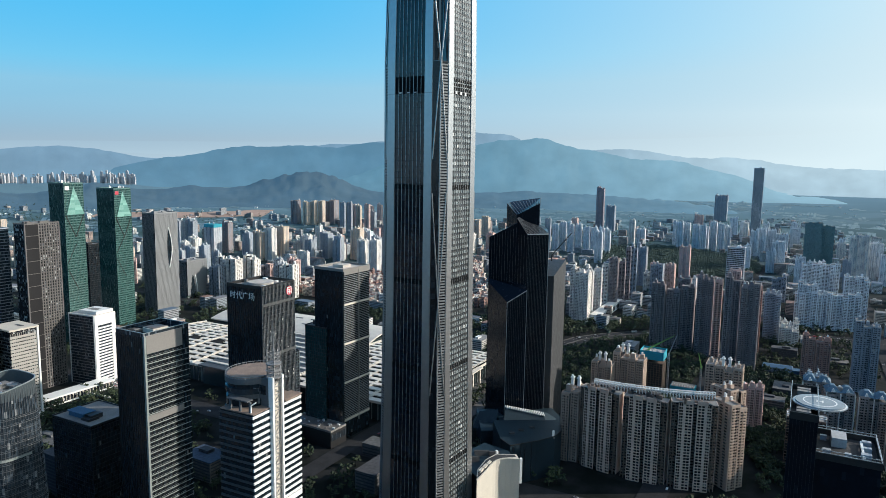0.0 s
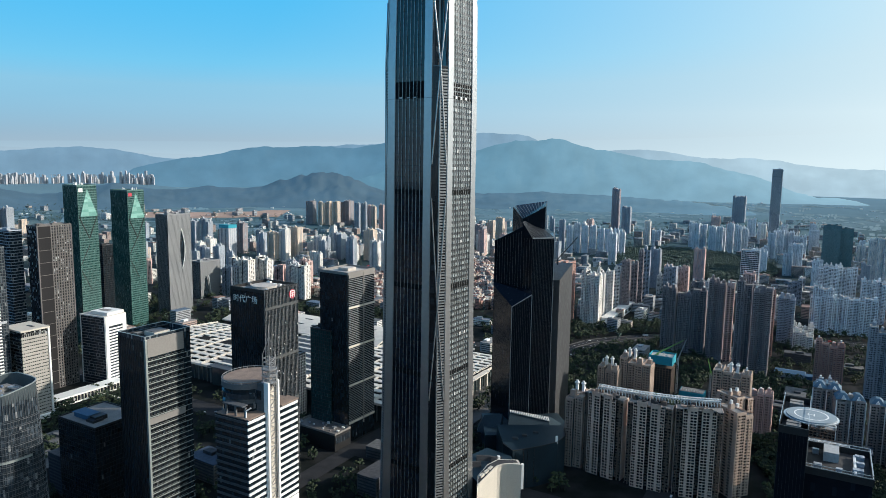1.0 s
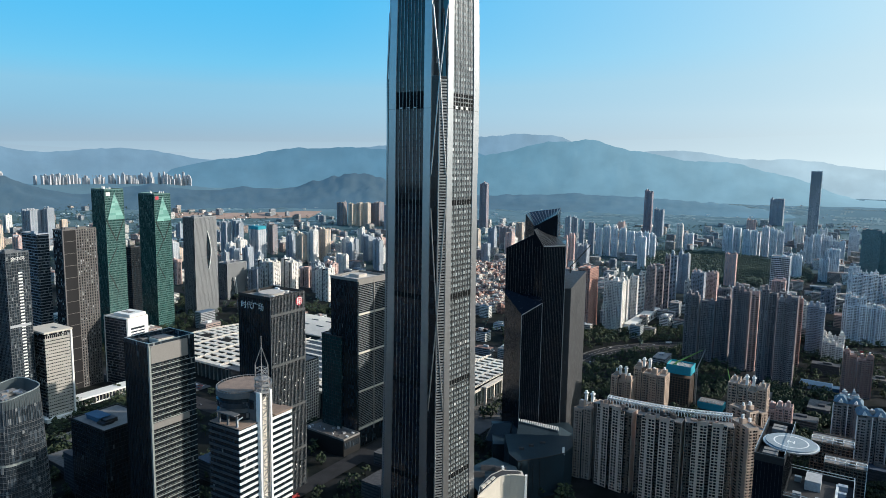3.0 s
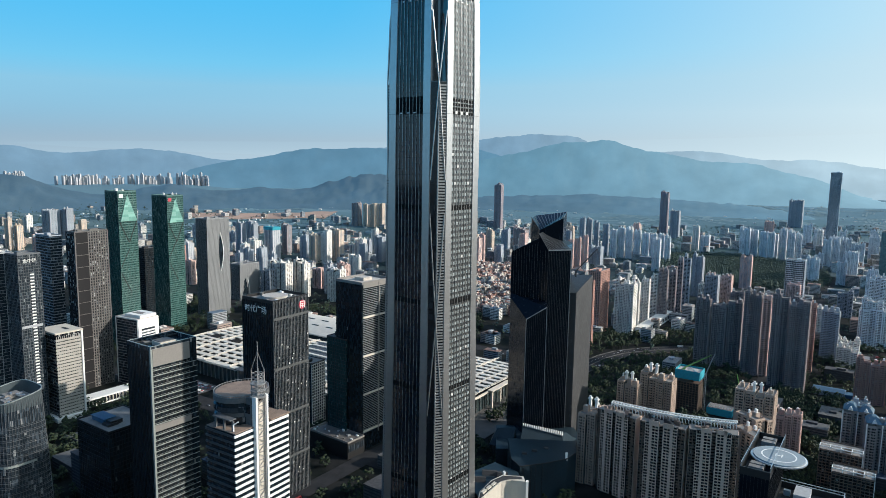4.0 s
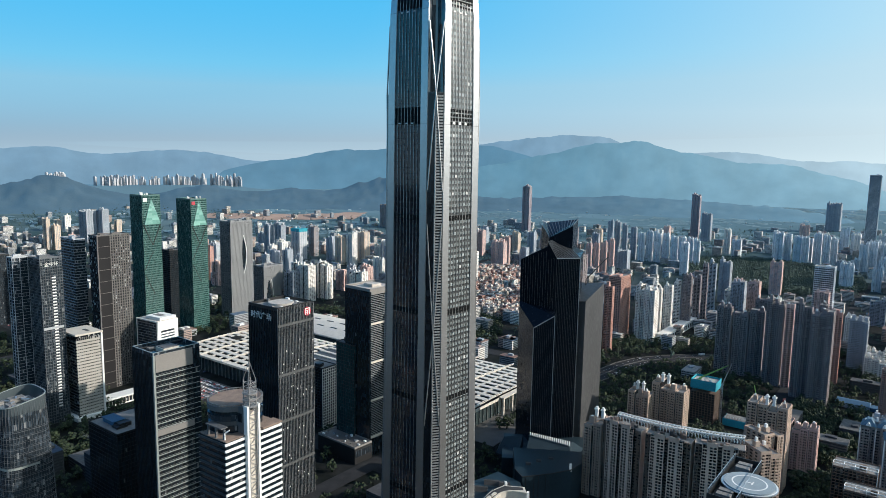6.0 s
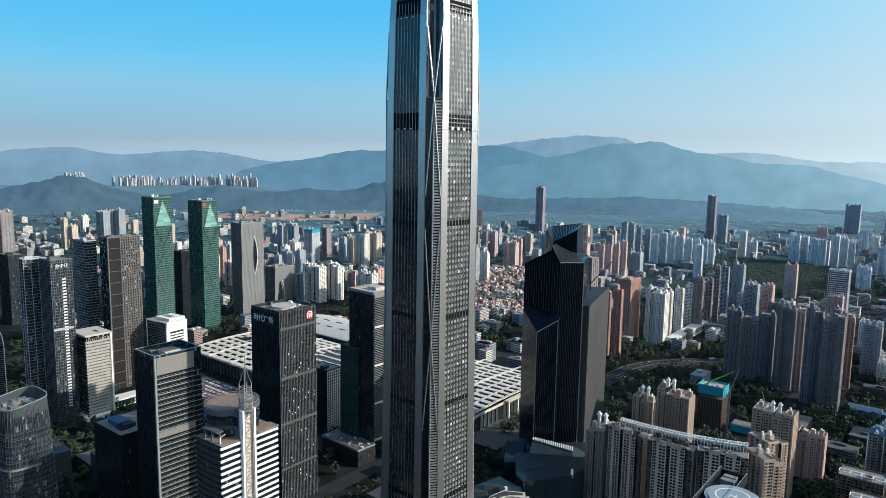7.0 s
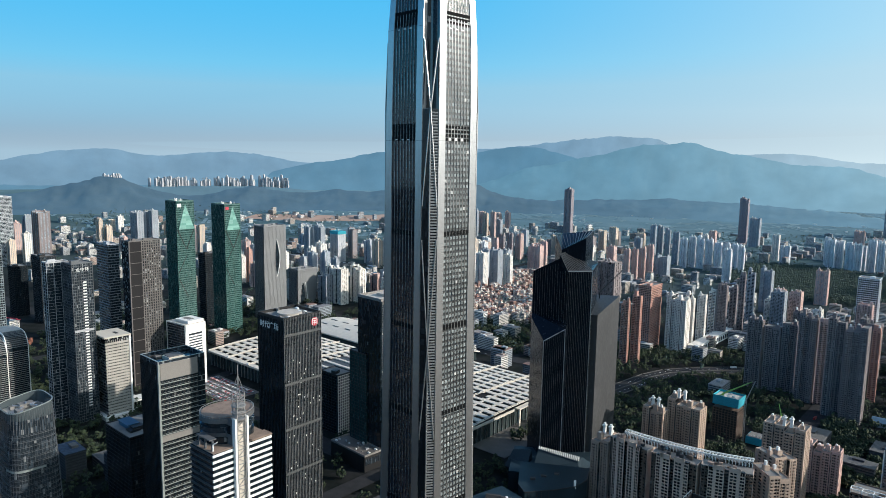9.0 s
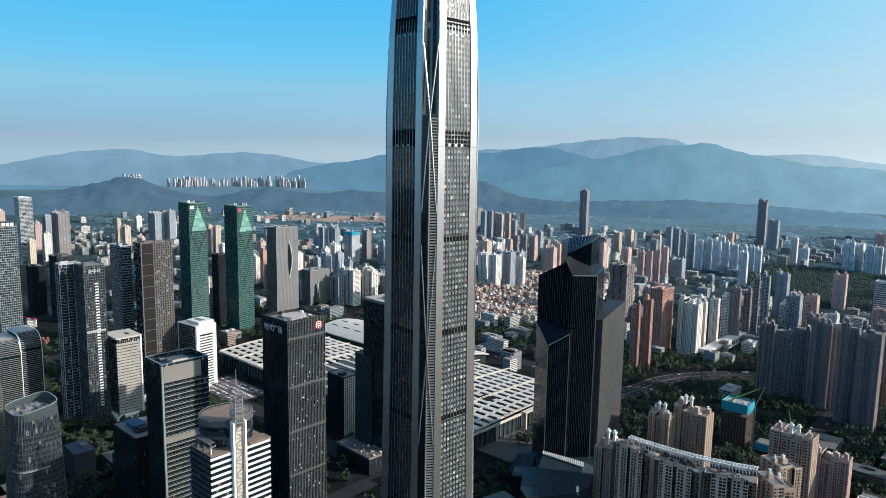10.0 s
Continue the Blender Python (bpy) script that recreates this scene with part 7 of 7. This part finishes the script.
def near_road(x, y):
    for pts, w in ROADS:
        for (x0, y0), (x1, y1) in zip(pts, pts[1:]):
            dx, dy = x1 - x0, y1 - y0
            f = max(0, min(1, ((x - x0) * dx + (y - y0) * dy) / (dx * dx + dy * dy)))
            if math.hypot(x - x0 - f * dx, y - y0 - f * dy) < w / 2 + 6:
                return True
    return False


def in_centre(x, y):
    """The halls and the car park before them."""
    u, v = x * math.cos(radians(GRID)) + y * math.sin(radians(GRID)), -x * math.sin(radians(GRID)) + y * math.cos(radians(GRID))
    return -945 < u < -372 and 620 < v < 970 or -855 < u < -730 and 565 < v < 640


def in_forest(x, y):
    return ((x - 740) / 250) ** 2 + ((y - 2180) / 330) ** 2 < 1


def is_free(x, y, r=0):
    return not (near_road(x, y) or in_centre(x, y) or any(abs(x - a) < q + r and abs(y - b) < q + r for a, b, q in BLOCKED))


def low_city(name, label, places, wall=None, roof=None):
    """Walls, roofs and window strips of many low houses in one mesh."""
    s, slots = Shape(), []

    def add(m, *box):
        s.box(*box)
        slots.extend([m] * 6)
    rnd = random.Random(len(places))
    turned = []
    for x, y, w, d, h in places:
        k = len(s.v)
        add(0, -w / 2, w / 2, -d / 2, d / 2, 0, h)
        for i in range(int(h / 3.2)):
            add(2, -w / 2 - 0.08, w / 2 + 0.08, -d / 2 + 0.8, d / 2 - 0.8, 3.2 * i + 1.2, 3.2 * i + 2.5)
            add(2, -w / 2 + 0.8, w / 2 - 0.8, -d / 2 - 0.08, d / 2 + 0.08, 3.2 * i + 1.2, 3.2 * i + 2.5)
        add(1, -w / 2 - 0.3, w / 2 + 0.3, -d / 2 - 0.3, d / 2 + 0.3, h, h + 0.7)
        if rnd.random() < 0.7:
            cx, cy = rnd.uniform(-0.25, 0.25) * w, rnd.uniform(-0.25, 0.25) * d
            add(0, cx - w * 0.16, cx + w * 0.16, cy - d * 0.16, cy + d * 0.16, h + 0.7, h + rnd.uniform(2.5, 4))
        a = radians(GRID + rnd.choice((0, 0, 0, 90)) + rnd.uniform(-4, 4))
        c, sn, z = math.cos(a), math.sin(a), ground_z(x, y)
        for i in range(k, len(s.v)):
            px, py, pz = s.v[i]
            s.v[i] = (x + c * px - sn * py, y + sn * px + c * py, z + pz)
    me = bpy.data.meshes.new(name)
    me.from_pydata(s.v, [], s.f)
    for m in (wall or HOUSE_WALL, roof or HOUSE_ROOF, DARK_WIN):
        me.materials.append(m)
    me.polygons.foreach_set("material_index", slots)
    tagged(new(name, me), label, "houses", kind="stuff")


rnd = random.Random(3)
village = []
for i in range(60):
    for j in range(68):
        u, v = -1060 + 15.5 * i, 1210 + 13.5 * j
        x = u * math.cos(radians(GRID)) - v * math.sin(radians(GRID)) + rnd.uniform(-2, 2)
        y = u * math.sin(radians(GRID)) + v * math.cos(radians(GRID)) + rnd.uniform(-2, 2)
        if -340 < x < 110 and 1430 < y < 2060 and is_free(x, y) and rnd.random() < 0.9:
            village.append((x, y, rnd.uniform(7.5, 12), rnd.uniform(7.5, 12), rnd.choice((12, 15, 18, 20, 23))))


def infill(n, x0, x1, y0, y1, styles, h0, h1, group, seed):
    """More towers of a quarter, wherever there is room."""
    r = random.Random(seed)
    made = 0
    for _ in range(n * 6):
        x, y = r.uniform(x0, x1), r.uniform(y0, y1)
        if made >= n:
            break
        if not is_free(x, y, -4) or in_forest(x, y) or (-330 < x < 100 and 1440 < y < 1980):
            continue
        s = r.choice(styles)
        apartments(pose(x, y, ground_z(x, y), 0, 0, GRID), r.uniform(18, 34), r.uniform(15, 22), r.uniform(h0, h1), WALLS[s], LABELS[s], group, seed=seed + made, glass=GLASS if y < 1700 else GLASS_HAZED)
        BLOCKED.append((x, y, 24))
        made += 1


infill(46, -950, -230, 1500, 2350, "wwwtpgwb", 40, 88, "white towers beyond the exhibition halls", 200)
infill(26, -420, 330, 2050, 2950, "gtpncw", 50, 95, "towers north of the village", 300)
infill(44, 480, 1500, 1330, 2900, "ccgwpc", 40, 100, "far eastern towers", 400)
infill(14, -1900, -1000, 1500, 2600, "tpwg", 40, 90, "western towers", 500)
low_city("village_houses", "dense village of low houses with pink and white walls", village, VILLAGE_WALL, VILLAGE_ROOF)
blocks, back_blocks = [], []
for i in range(2900):
    x, y = rnd.uniform(-2300, 1700), rnd.uniform(1080, 3300)
    be = math.degrees(math.atan2(x - 70, y))
    if abs(be) > 44 or in_forest(x, y) or (-340 < x < 110 and 1430 < y < 2060) or not is_free(x, y):
        continue
    if be < -17 and y < 1950 and rnd.random() < 0.72:
        continue
    if be < -20 and y > 2400 and rnd.random() < 0.6:
        continue
    if y > 2500 and rnd.random() < 0.6:
        continue
    if x > 100 and 1000 < y < 1300 and rnd.random() < 0.7:
        continue
    blocks.append((x, y, rnd.uniform(14, 40), rnd.uniform(12, 22), rnd.choice((8, 12, 16, 20, 24, 30))))
# blocks out of view, added to darken reflections and cast shade
for i in range(1100):
    x, y = rnd.uniform(-1500, 1500), rnd.uniform(-1500, 620)
    if is_free(x, y, 20) and math.hypot(x - 70, y) > 90 and not (y > 250 and abs(x) < 0.75 * y):
        back_blocks.append((x, y, rnd.uniform(20, 44), rnd.uniform(16, 30), rnd.choice((40, 60, 80, 100))))
low_city("glass_blocks", "dark blocks behind and beside the camera, added to darken reflections", back_blocks, PODIUM_WALL)
low_city("low_blocks", "scattered low and mid-rise city blocks", blocks)
near_blocks = [(x, y, rnd.uniform(22, 44), rnd.uniform(18, 30), rnd.choice((8, 12, 16, 20))) for x, y in
               ((-395, 640), (-420, 700), (-360, 700), (-150, 520), (-60, 620), (-185, 680), (-230, 640), (-60, 690), (430, 700), (470, 900), (520, 860), (450, 1120), (560, 1080), (620, 1040), (420, 840), (395, 905), (-600, 900), (-660, 860), (-420, 560), (-470, 600))]
# these are added to throw shade on the ground between the western towers
near_blocks += [(x, y, rnd.uniform(26, 40), rnd.uniform(20, 30), rnd.choice((22, 30, 38))) for x, y in ((-350, 470), (-395, 522), (-345, 602), (-432, 470), (-482, 535), (-425, 615), (-520, 590))]
low_city("podium_blocks", "low podium blocks between the towers, some added for shade", near_blocks, PODIUM_WALL, PODIUM_ROOF)
# the white estate at the foot of the far hills
def far_estate():
    s, r = Shape(), random.Random(77)
    for i in range(150):
        be, rad = (-35.8 + 10.6 * r.random() ** 0.8, r.uniform(4296, 4360)) if i < 138 else (r.uniform(-38.9, -37.7), 4310)
        x, y = 70 + rad * math.sin(radians(be)), 12 + rad * math.cos(radians(be))
        w = r.uniform(7, 14)
        top = 178 + (16 + 2.0 * (be + 36)) * r.random() + (20 * r.random() if r.random() < 0.4 else 0) if i < 138 else 216 + 12 * r.random()
        s.box(x - w / 2, x + w / 2, y - 6, y + 6, 110, top)
        s.box(x - w * 0.2, x + w * 0.25, y - 4, y + 4, top, top + 3)
        for k in range(5):
            s.box(x - w / 2 - 0.4, x - w / 2 + w * 0.25, y - 6.6, y - 6, 150 + 12 * k, 158 + 12 * k)
    tagged(new("far_estate", s.mesh("far_estate", WALLS["b"])), "distant pale estate towers below the hills", "towers", kind="stuff")


far_estate()
earth = Shape()
for k in range(24):
    f0, f1 = k / 24, (k + 1) / 24
    x0, x1 = -1600 + 730 * f0, -1600 + 730 * f1
    q = lambda f: 3020 + 230 * f + 18 * math.sin(9 * f) + 10 * math.sin(23 * f)
    p = lambda f: 3190 + 300 * f + 25 * math.sin(7 * f + 1) + 14 * math.sin(31 * f)
    earth.quad(*[(x, y, ground_z(x, y) + 1.5) for x, y in ((x0, q(f0)), (x1, q(f1)), (x1, p(f1)), (x0, p(f0)))])
tagged(new("bare_earth", earth.mesh("bare_earth", EARTH)), "strip of bare reddish earth on the plain", "earth", kind="structure")


def trees(name, label, places, clumps, leaf=None):
    """Crowns of many small leaf clumps on tapered trunks with limbs."""
    v, f = [], []
    r = random.Random(11)
    for x, y, size in places:
        z0 = ground_z(x, y)
        h = size * r.uniform(0.8, 1.2)
        k = len(v)
        t = 0.05 * h
        v += [(x - t, y - t, z0), (x + t, y - t, z0), (x, y + t, z0), (x, y, z0 + h * 0.7)]
        f += [(k, k + 1, k + 3), (k + 1, k + 2, k + 3), (k + 2, k, k + 3)]
        for c in range(clumps):
            a, q = r.uniform(0, 6.283), h * 0.42 * math.sqrt(r.random())
            cx, cy, cz = x + q * math.cos(a), y + q * math.sin(a), z0 + h * r.uniform(0.45, 1.0) - 0.25 * q
            s = h * r.uniform(0.10, 0.22)
            k = len(v)
            j = lambda: s * r.uniform(0.6, 1.3)
            v += [(cx + j(), cy, cz), (cx - j(), cy + 0.2 * s, cz), (cx, cy + j(), cz), (cx, cy - j(), cz), (cx, cy, cz + j() * 0.8), (cx, cy, cz - j() * 0.6)]
            f += [(k, k + 2, k + 4), (k + 2, k + 1, k + 4), (k + 1, k + 3, k + 4), (k + 3, k, k + 4), (k + 2, k, k + 5), (k + 1, k + 2, k + 5), (k + 3, k + 1, k + 5), (k, k + 3, k + 5)]
    me = bpy.data.meshes.new(name)
    me.from_pydata(v, [], f)
    me.materials.append(leaf or LEAVES)
    tagged(new(name, me), label, "trees", kind="stuff")


forest = []
while len(forest) < 3200:
    x, y = rnd.uniform(480, 1000), rnd.uniform(1840, 2520)
    if in_forest(x, y):
        forest.append((x, y, rnd.uniform(10, 17)))
# paler and bluer than the street trees, in place of haze
HAZED_LEAVES = island_material("hazed_leaves", [(0.045, 0.080, 0.066), (0.056, 0.092, 0.070), (0.050, 0.080, 0.074), (0.066, 0.098, 0.068)], 0.9)
trees("park_wood", "dense dark green wooded park", forest, 7, HAZED_LEAVES)
near = []
ZONES = ((100, 330, 400, 590, 320), (330, 540, 460, 700, 320), (-60, 120, 380, 560, 50), (380, 520, 680, 980, 260), (60, 460, 1010, 1330, 700), (-640, -380, 760, 1000, 240), (-420, -60, 560, 760, 34), (-720, -520, 1180, 1600, 320), (440, 760, 960, 1300, 300), (-560, -380, 560, 740, 16), (0, 180, 830, 1010, 150), (-480, 0, 1200, 1440, 500), (-900, -650, 800, 1000, 200), (180, 470, 690, 1010, 620), (300, 560, 480, 760, 300), (-700, -330, 640, 860, 420), (-420, -40, 560, 1000, 300), (-900, -560, 1000, 1250, 300), (-40, 120, 600, 760, 120))
for x0, x1, y0, y1, n in ZONES:
    for i in range(2 * n):
        x, y = rnd.uniform(x0, x1), rnd.uniform(y0, y1)
        if is_free(x, y, -8):
            near.append((x, y, rnd.uniform(7, 13)))
trees("street_trees", "dark green broadleaf street trees", near, 14)
scatter = []
for i in range(5200):
    x, y = rnd.uniform(-2300, 1700), rnd.uniform(1200, 3300)
    if not in_centre(x, y) and abs(math.degrees(math.atan2(x - 70, y))) < 42:
        scatter.append((x, y, rnd.uniform(8, 15)))
trees("city_trees", "scattered green city trees", scatter, 5, HAZED_LEAVES)


# pale rough base colour stands in for haze over the ponds
WATER = mat("shallow_pond_water", (0.15, 0.235, 0.26), rough=0.5, spec=0.5, scale=0.02, vary=0.4)


def fish_ponds():
    """Rows of shallow ponds between narrow banks, in blocks turned this way and that."""
    s, r = Shape(), random.Random(61)
    for i in range(620):
        be, rad = r.uniform(-42, 42), r.uniform(2850, 4250)
        cx, cy = 70 + rad * math.sin(radians(be)), 12 + rad * math.cos(radians(be))
        a = radians(r.choice((GRID, GRID, GRID + 90, 10, -60)) + r.uniform(-8, 8))
        c, sn = math.cos(a), math.sin(a)
        pw, pd = r.uniform(30, 80), r.uniform(8, 20)
        for u in range(r.randrange(1, 4)):
            for v in range(r.randrange(1, 5)):
                if r.random() < 0.25:
                    continue
                x0, y0 = u * (pw + 6), v * (pd + 5)
                q = []
                for px, py in ((x0, y0), (x0 + pw, y0), (x0 + pw, y0 + pd), (x0, y0 + pd)):
                    x, y = cx + c * px - sn * py, cy + sn * px + c * py
                    q.append((x, y, ground_z(x, y) + 0.6 + 0.01 * (i % 40)))
                s.quad(*q)
    tagged(new("fish_ponds", s.mesh("fish_ponds", WATER)), "patchwork of shallow fish ponds on the plain", "ponds", kind="stuff")


def farms():
    s, r = Shape(), random.Random(31)
    for i in range(1500):
        be, rad = r.uniform(-42, 42), r.uniform(2800, 4350)
        k = math.sin(be * 0.9 + rad * 0.006) + 0.8 * math.sin(be * 2.3 - rad * 0.011)
        if r.random() < 0.15 + 0.45 * k:
            x, y = 70 + rad * math.sin(radians(be)), 12 + rad * math.cos(radians(be))
            w, h, z = r.uniform(2, 9), r.uniform(3, 7), ground_z(x, y)
            s.box(x - w, x + w, y - 4, y + 4, z, z + h)
    tagged(new("farm_buildings", s.mesh("farm_buildings", WHITE)), "tiny pale farm and factory roofs on the plain", "farms", kind="stuff")


fish_ponds()
farms()
groves = []
for i in range(2200):
    be, rad = rnd.uniform(-42, 42), rnd.uniform(2700, 3900)
    if math.sin(be * 1.3 + rad * 0.004) + math.sin(be * 0.5 - rad * 0.009) > 0.3:
        groves.append((70 + rad * math.sin(radians(be)), 12 + rad * math.cos(radians(be)), rnd.uniform(3, 6)))
trees("plain_groves", "dark tree belts between the ponds", groves, 3, HAZED_LEAVES)
tf = thing("sports_field", pose(-318, 1790, 0.3, 0, 0, GRID), "green sports field beside the village", "sports field")
FIELD = mat("green_turf", (0.10, 0.22, 0.12), rough=0.95)
part("turf", Shape().box(-55, 55, -34, 34, 0, 0.4), FIELD, tf)
part("track", Shape().box(-62, 62, -41, 41, -0.2, 0.2), ROOF_RED, tf)
tp = thing("long_podium", pose(345, 1392, 0, 0, 0, 62), "long low pale podium in front of white apartment towers", "podium")
part("hall", Shape().box(-95, 95, -9, 9, 0, 14), WALLS["c"], tp)
part("roof_edge", Shape().box(-96, 96, -10, 10, 14, 15.5), WALLS["w"], tp)
for i in range(16):
    part("window_bay", Shape().box(-90 + 11.5 * i, -84 + 11.5 * i, -9.3, -9, 3, 11), GLASS, tp)


def car_park():
    """Rows of parked cars on a paved lot in front of the halls."""
    c, sn = math.cos(radians(GRID)), math.sin(radians(GRID))
    at = lambda u, v: (u * c - v * sn, u * sn + v * c)
    lot = Shape()
    lot.quad(*[(*at(u, v), 1.45) for u, v in ((-850, 572), (-735, 572), (-735, 632), (-850, 632))])
    tagged(new("car_park", lot.mesh("car_park", PAVING)), "grey paved car park in front of the halls", "car park", kind="structure")
    r, cars = random.Random(14), Shape()
    for v in (578, 586, 597, 605, 616, 624):
        for k in range(38):
            if r.random() < 0.2:
                continue
            u = -846 + 2.85 * k
            n0 = len(cars.v)
            cars.prism([(-0.9, -2.2), (0.9, -2.2), (0.9, 2.2), (-0.9, 2.2)], 0.3, 0.9)
            cars.prism([(-0.85, -1.2), (0.85, -1.2), (0.85, 1.4), (-0.85, 1.4)], 0.9, 1.5, [(-0.7, -0.6), (0.7, -0.6), (0.7, 1.0), (-0.7, 1.0)])
            for i in range(n0, len(cars.v)):
                px, py, pz = cars.v[i]
                cars.v[i] = (*at(u + px, v + py), 1.45 + pz)
    tagged(new("parked_cars", cars.mesh("parked_cars", CAR_PAINT)), "rows of small parked cars", "cars", kind="stuff")


car_park()


def roads():
    t = Shape()
    marks, cars, walls = Shape(), Shape(), Shape()
    r = random.Random(21)
    for lift, (pts, w) in enumerate(ROADS):
        for leg, ((x0, y0), (x1, y1)) in enumerate(zip(pts, pts[1:])):
            zr = 0.2 + 0.12 * lift + 0.02 * (leg % 2)
            d = Vector((x1 - x0, y1 - y0)).normalized()
            n = Vector((-d.y, d.x)) * w / 2
            t.quad((x0 - n.x, y0 - n.y, zr), (x1 - n.x, y1 - n.y, zr), (x1 + n.x, y1 + n.y, zr), (x0 + n.x, y0 + n.y, zr))
            if lift == 0:
                for q in (-1, -0.04, 1):
                    walls.bar((x0 + q * n.x, y0 + q * n.y, zr + 0.5), (x1 + q * n.x, y1 + q * n.y, zr + 0.5), 0.5)
            length, s = math.hypot(x1 - x0, y1 - y0), 4.0
            while s < length:
                p = Vector((x0, y0)) + d * s
                for q in (-0.5, 0.5) if lift == 0 else ():
                    a, b = p + n * q, p + n * q + d * 5
                    e = Vector((-d.y, d.x)) * 0.15
                    marks.quad((*(a - e), zr + 0.06), (*(b - e), zr + 0.06), (*(b + e), zr + 0.06), (*(a + e), zr + 0.06))
                if r.random() < 0.2:
                    lane = r.choice((-0.75, -0.25, 0.25, 0.75)) * w / 2
                    c = p + Vector((-d.y, d.x)) * lane
                    k = len(cars.v)
                    big = r.random() < 0.12
                    lx, wx, hx = (5.2, 1.3, 3.0) if big else (2.3, 0.95, 0.9)
                    cars.prism([(-lx, -wx), (lx, -wx), (lx, wx), (-lx, wx)], 0.35, hx)
                    if not big:
                        cars.prism([(-1.3, -0.85), (1.0, -0.85), (1.0, 0.85), (-1.3, 0.85)], hx, hx + 0.65, [(-0.9, -0.7), (0.4, -0.7), (0.4, 0.7), (-0.9, 0.7)])
                    for i in range(k, len(cars.v)):
                        px, py, pz = cars.v[i]
                        cars.v[i] = (c.x + d.x * px - d.y * py, c.y + d.y * px + d.x * py, zr + pz)
                s += 12.0
    tagged(new("road", t.mesh("road", ASPHALT)), "wide dark asphalt city roads", "road", kind="structure")
    tagged(new("road_barriers", walls.mesh("road_barriers", PAVING)), "pale concrete barriers along the ring road", "barriers", kind="stuff")
    tagged(new("road_markings", marks.mesh("road_markings", WHITE)), "white dashed lane markings", "markings", kind="stuff")
    tagged(new("cars", cars.mesh("cars", CAR_PAINT)), "small cars and buses on the roads", "cars", kind="stuff")


roads()
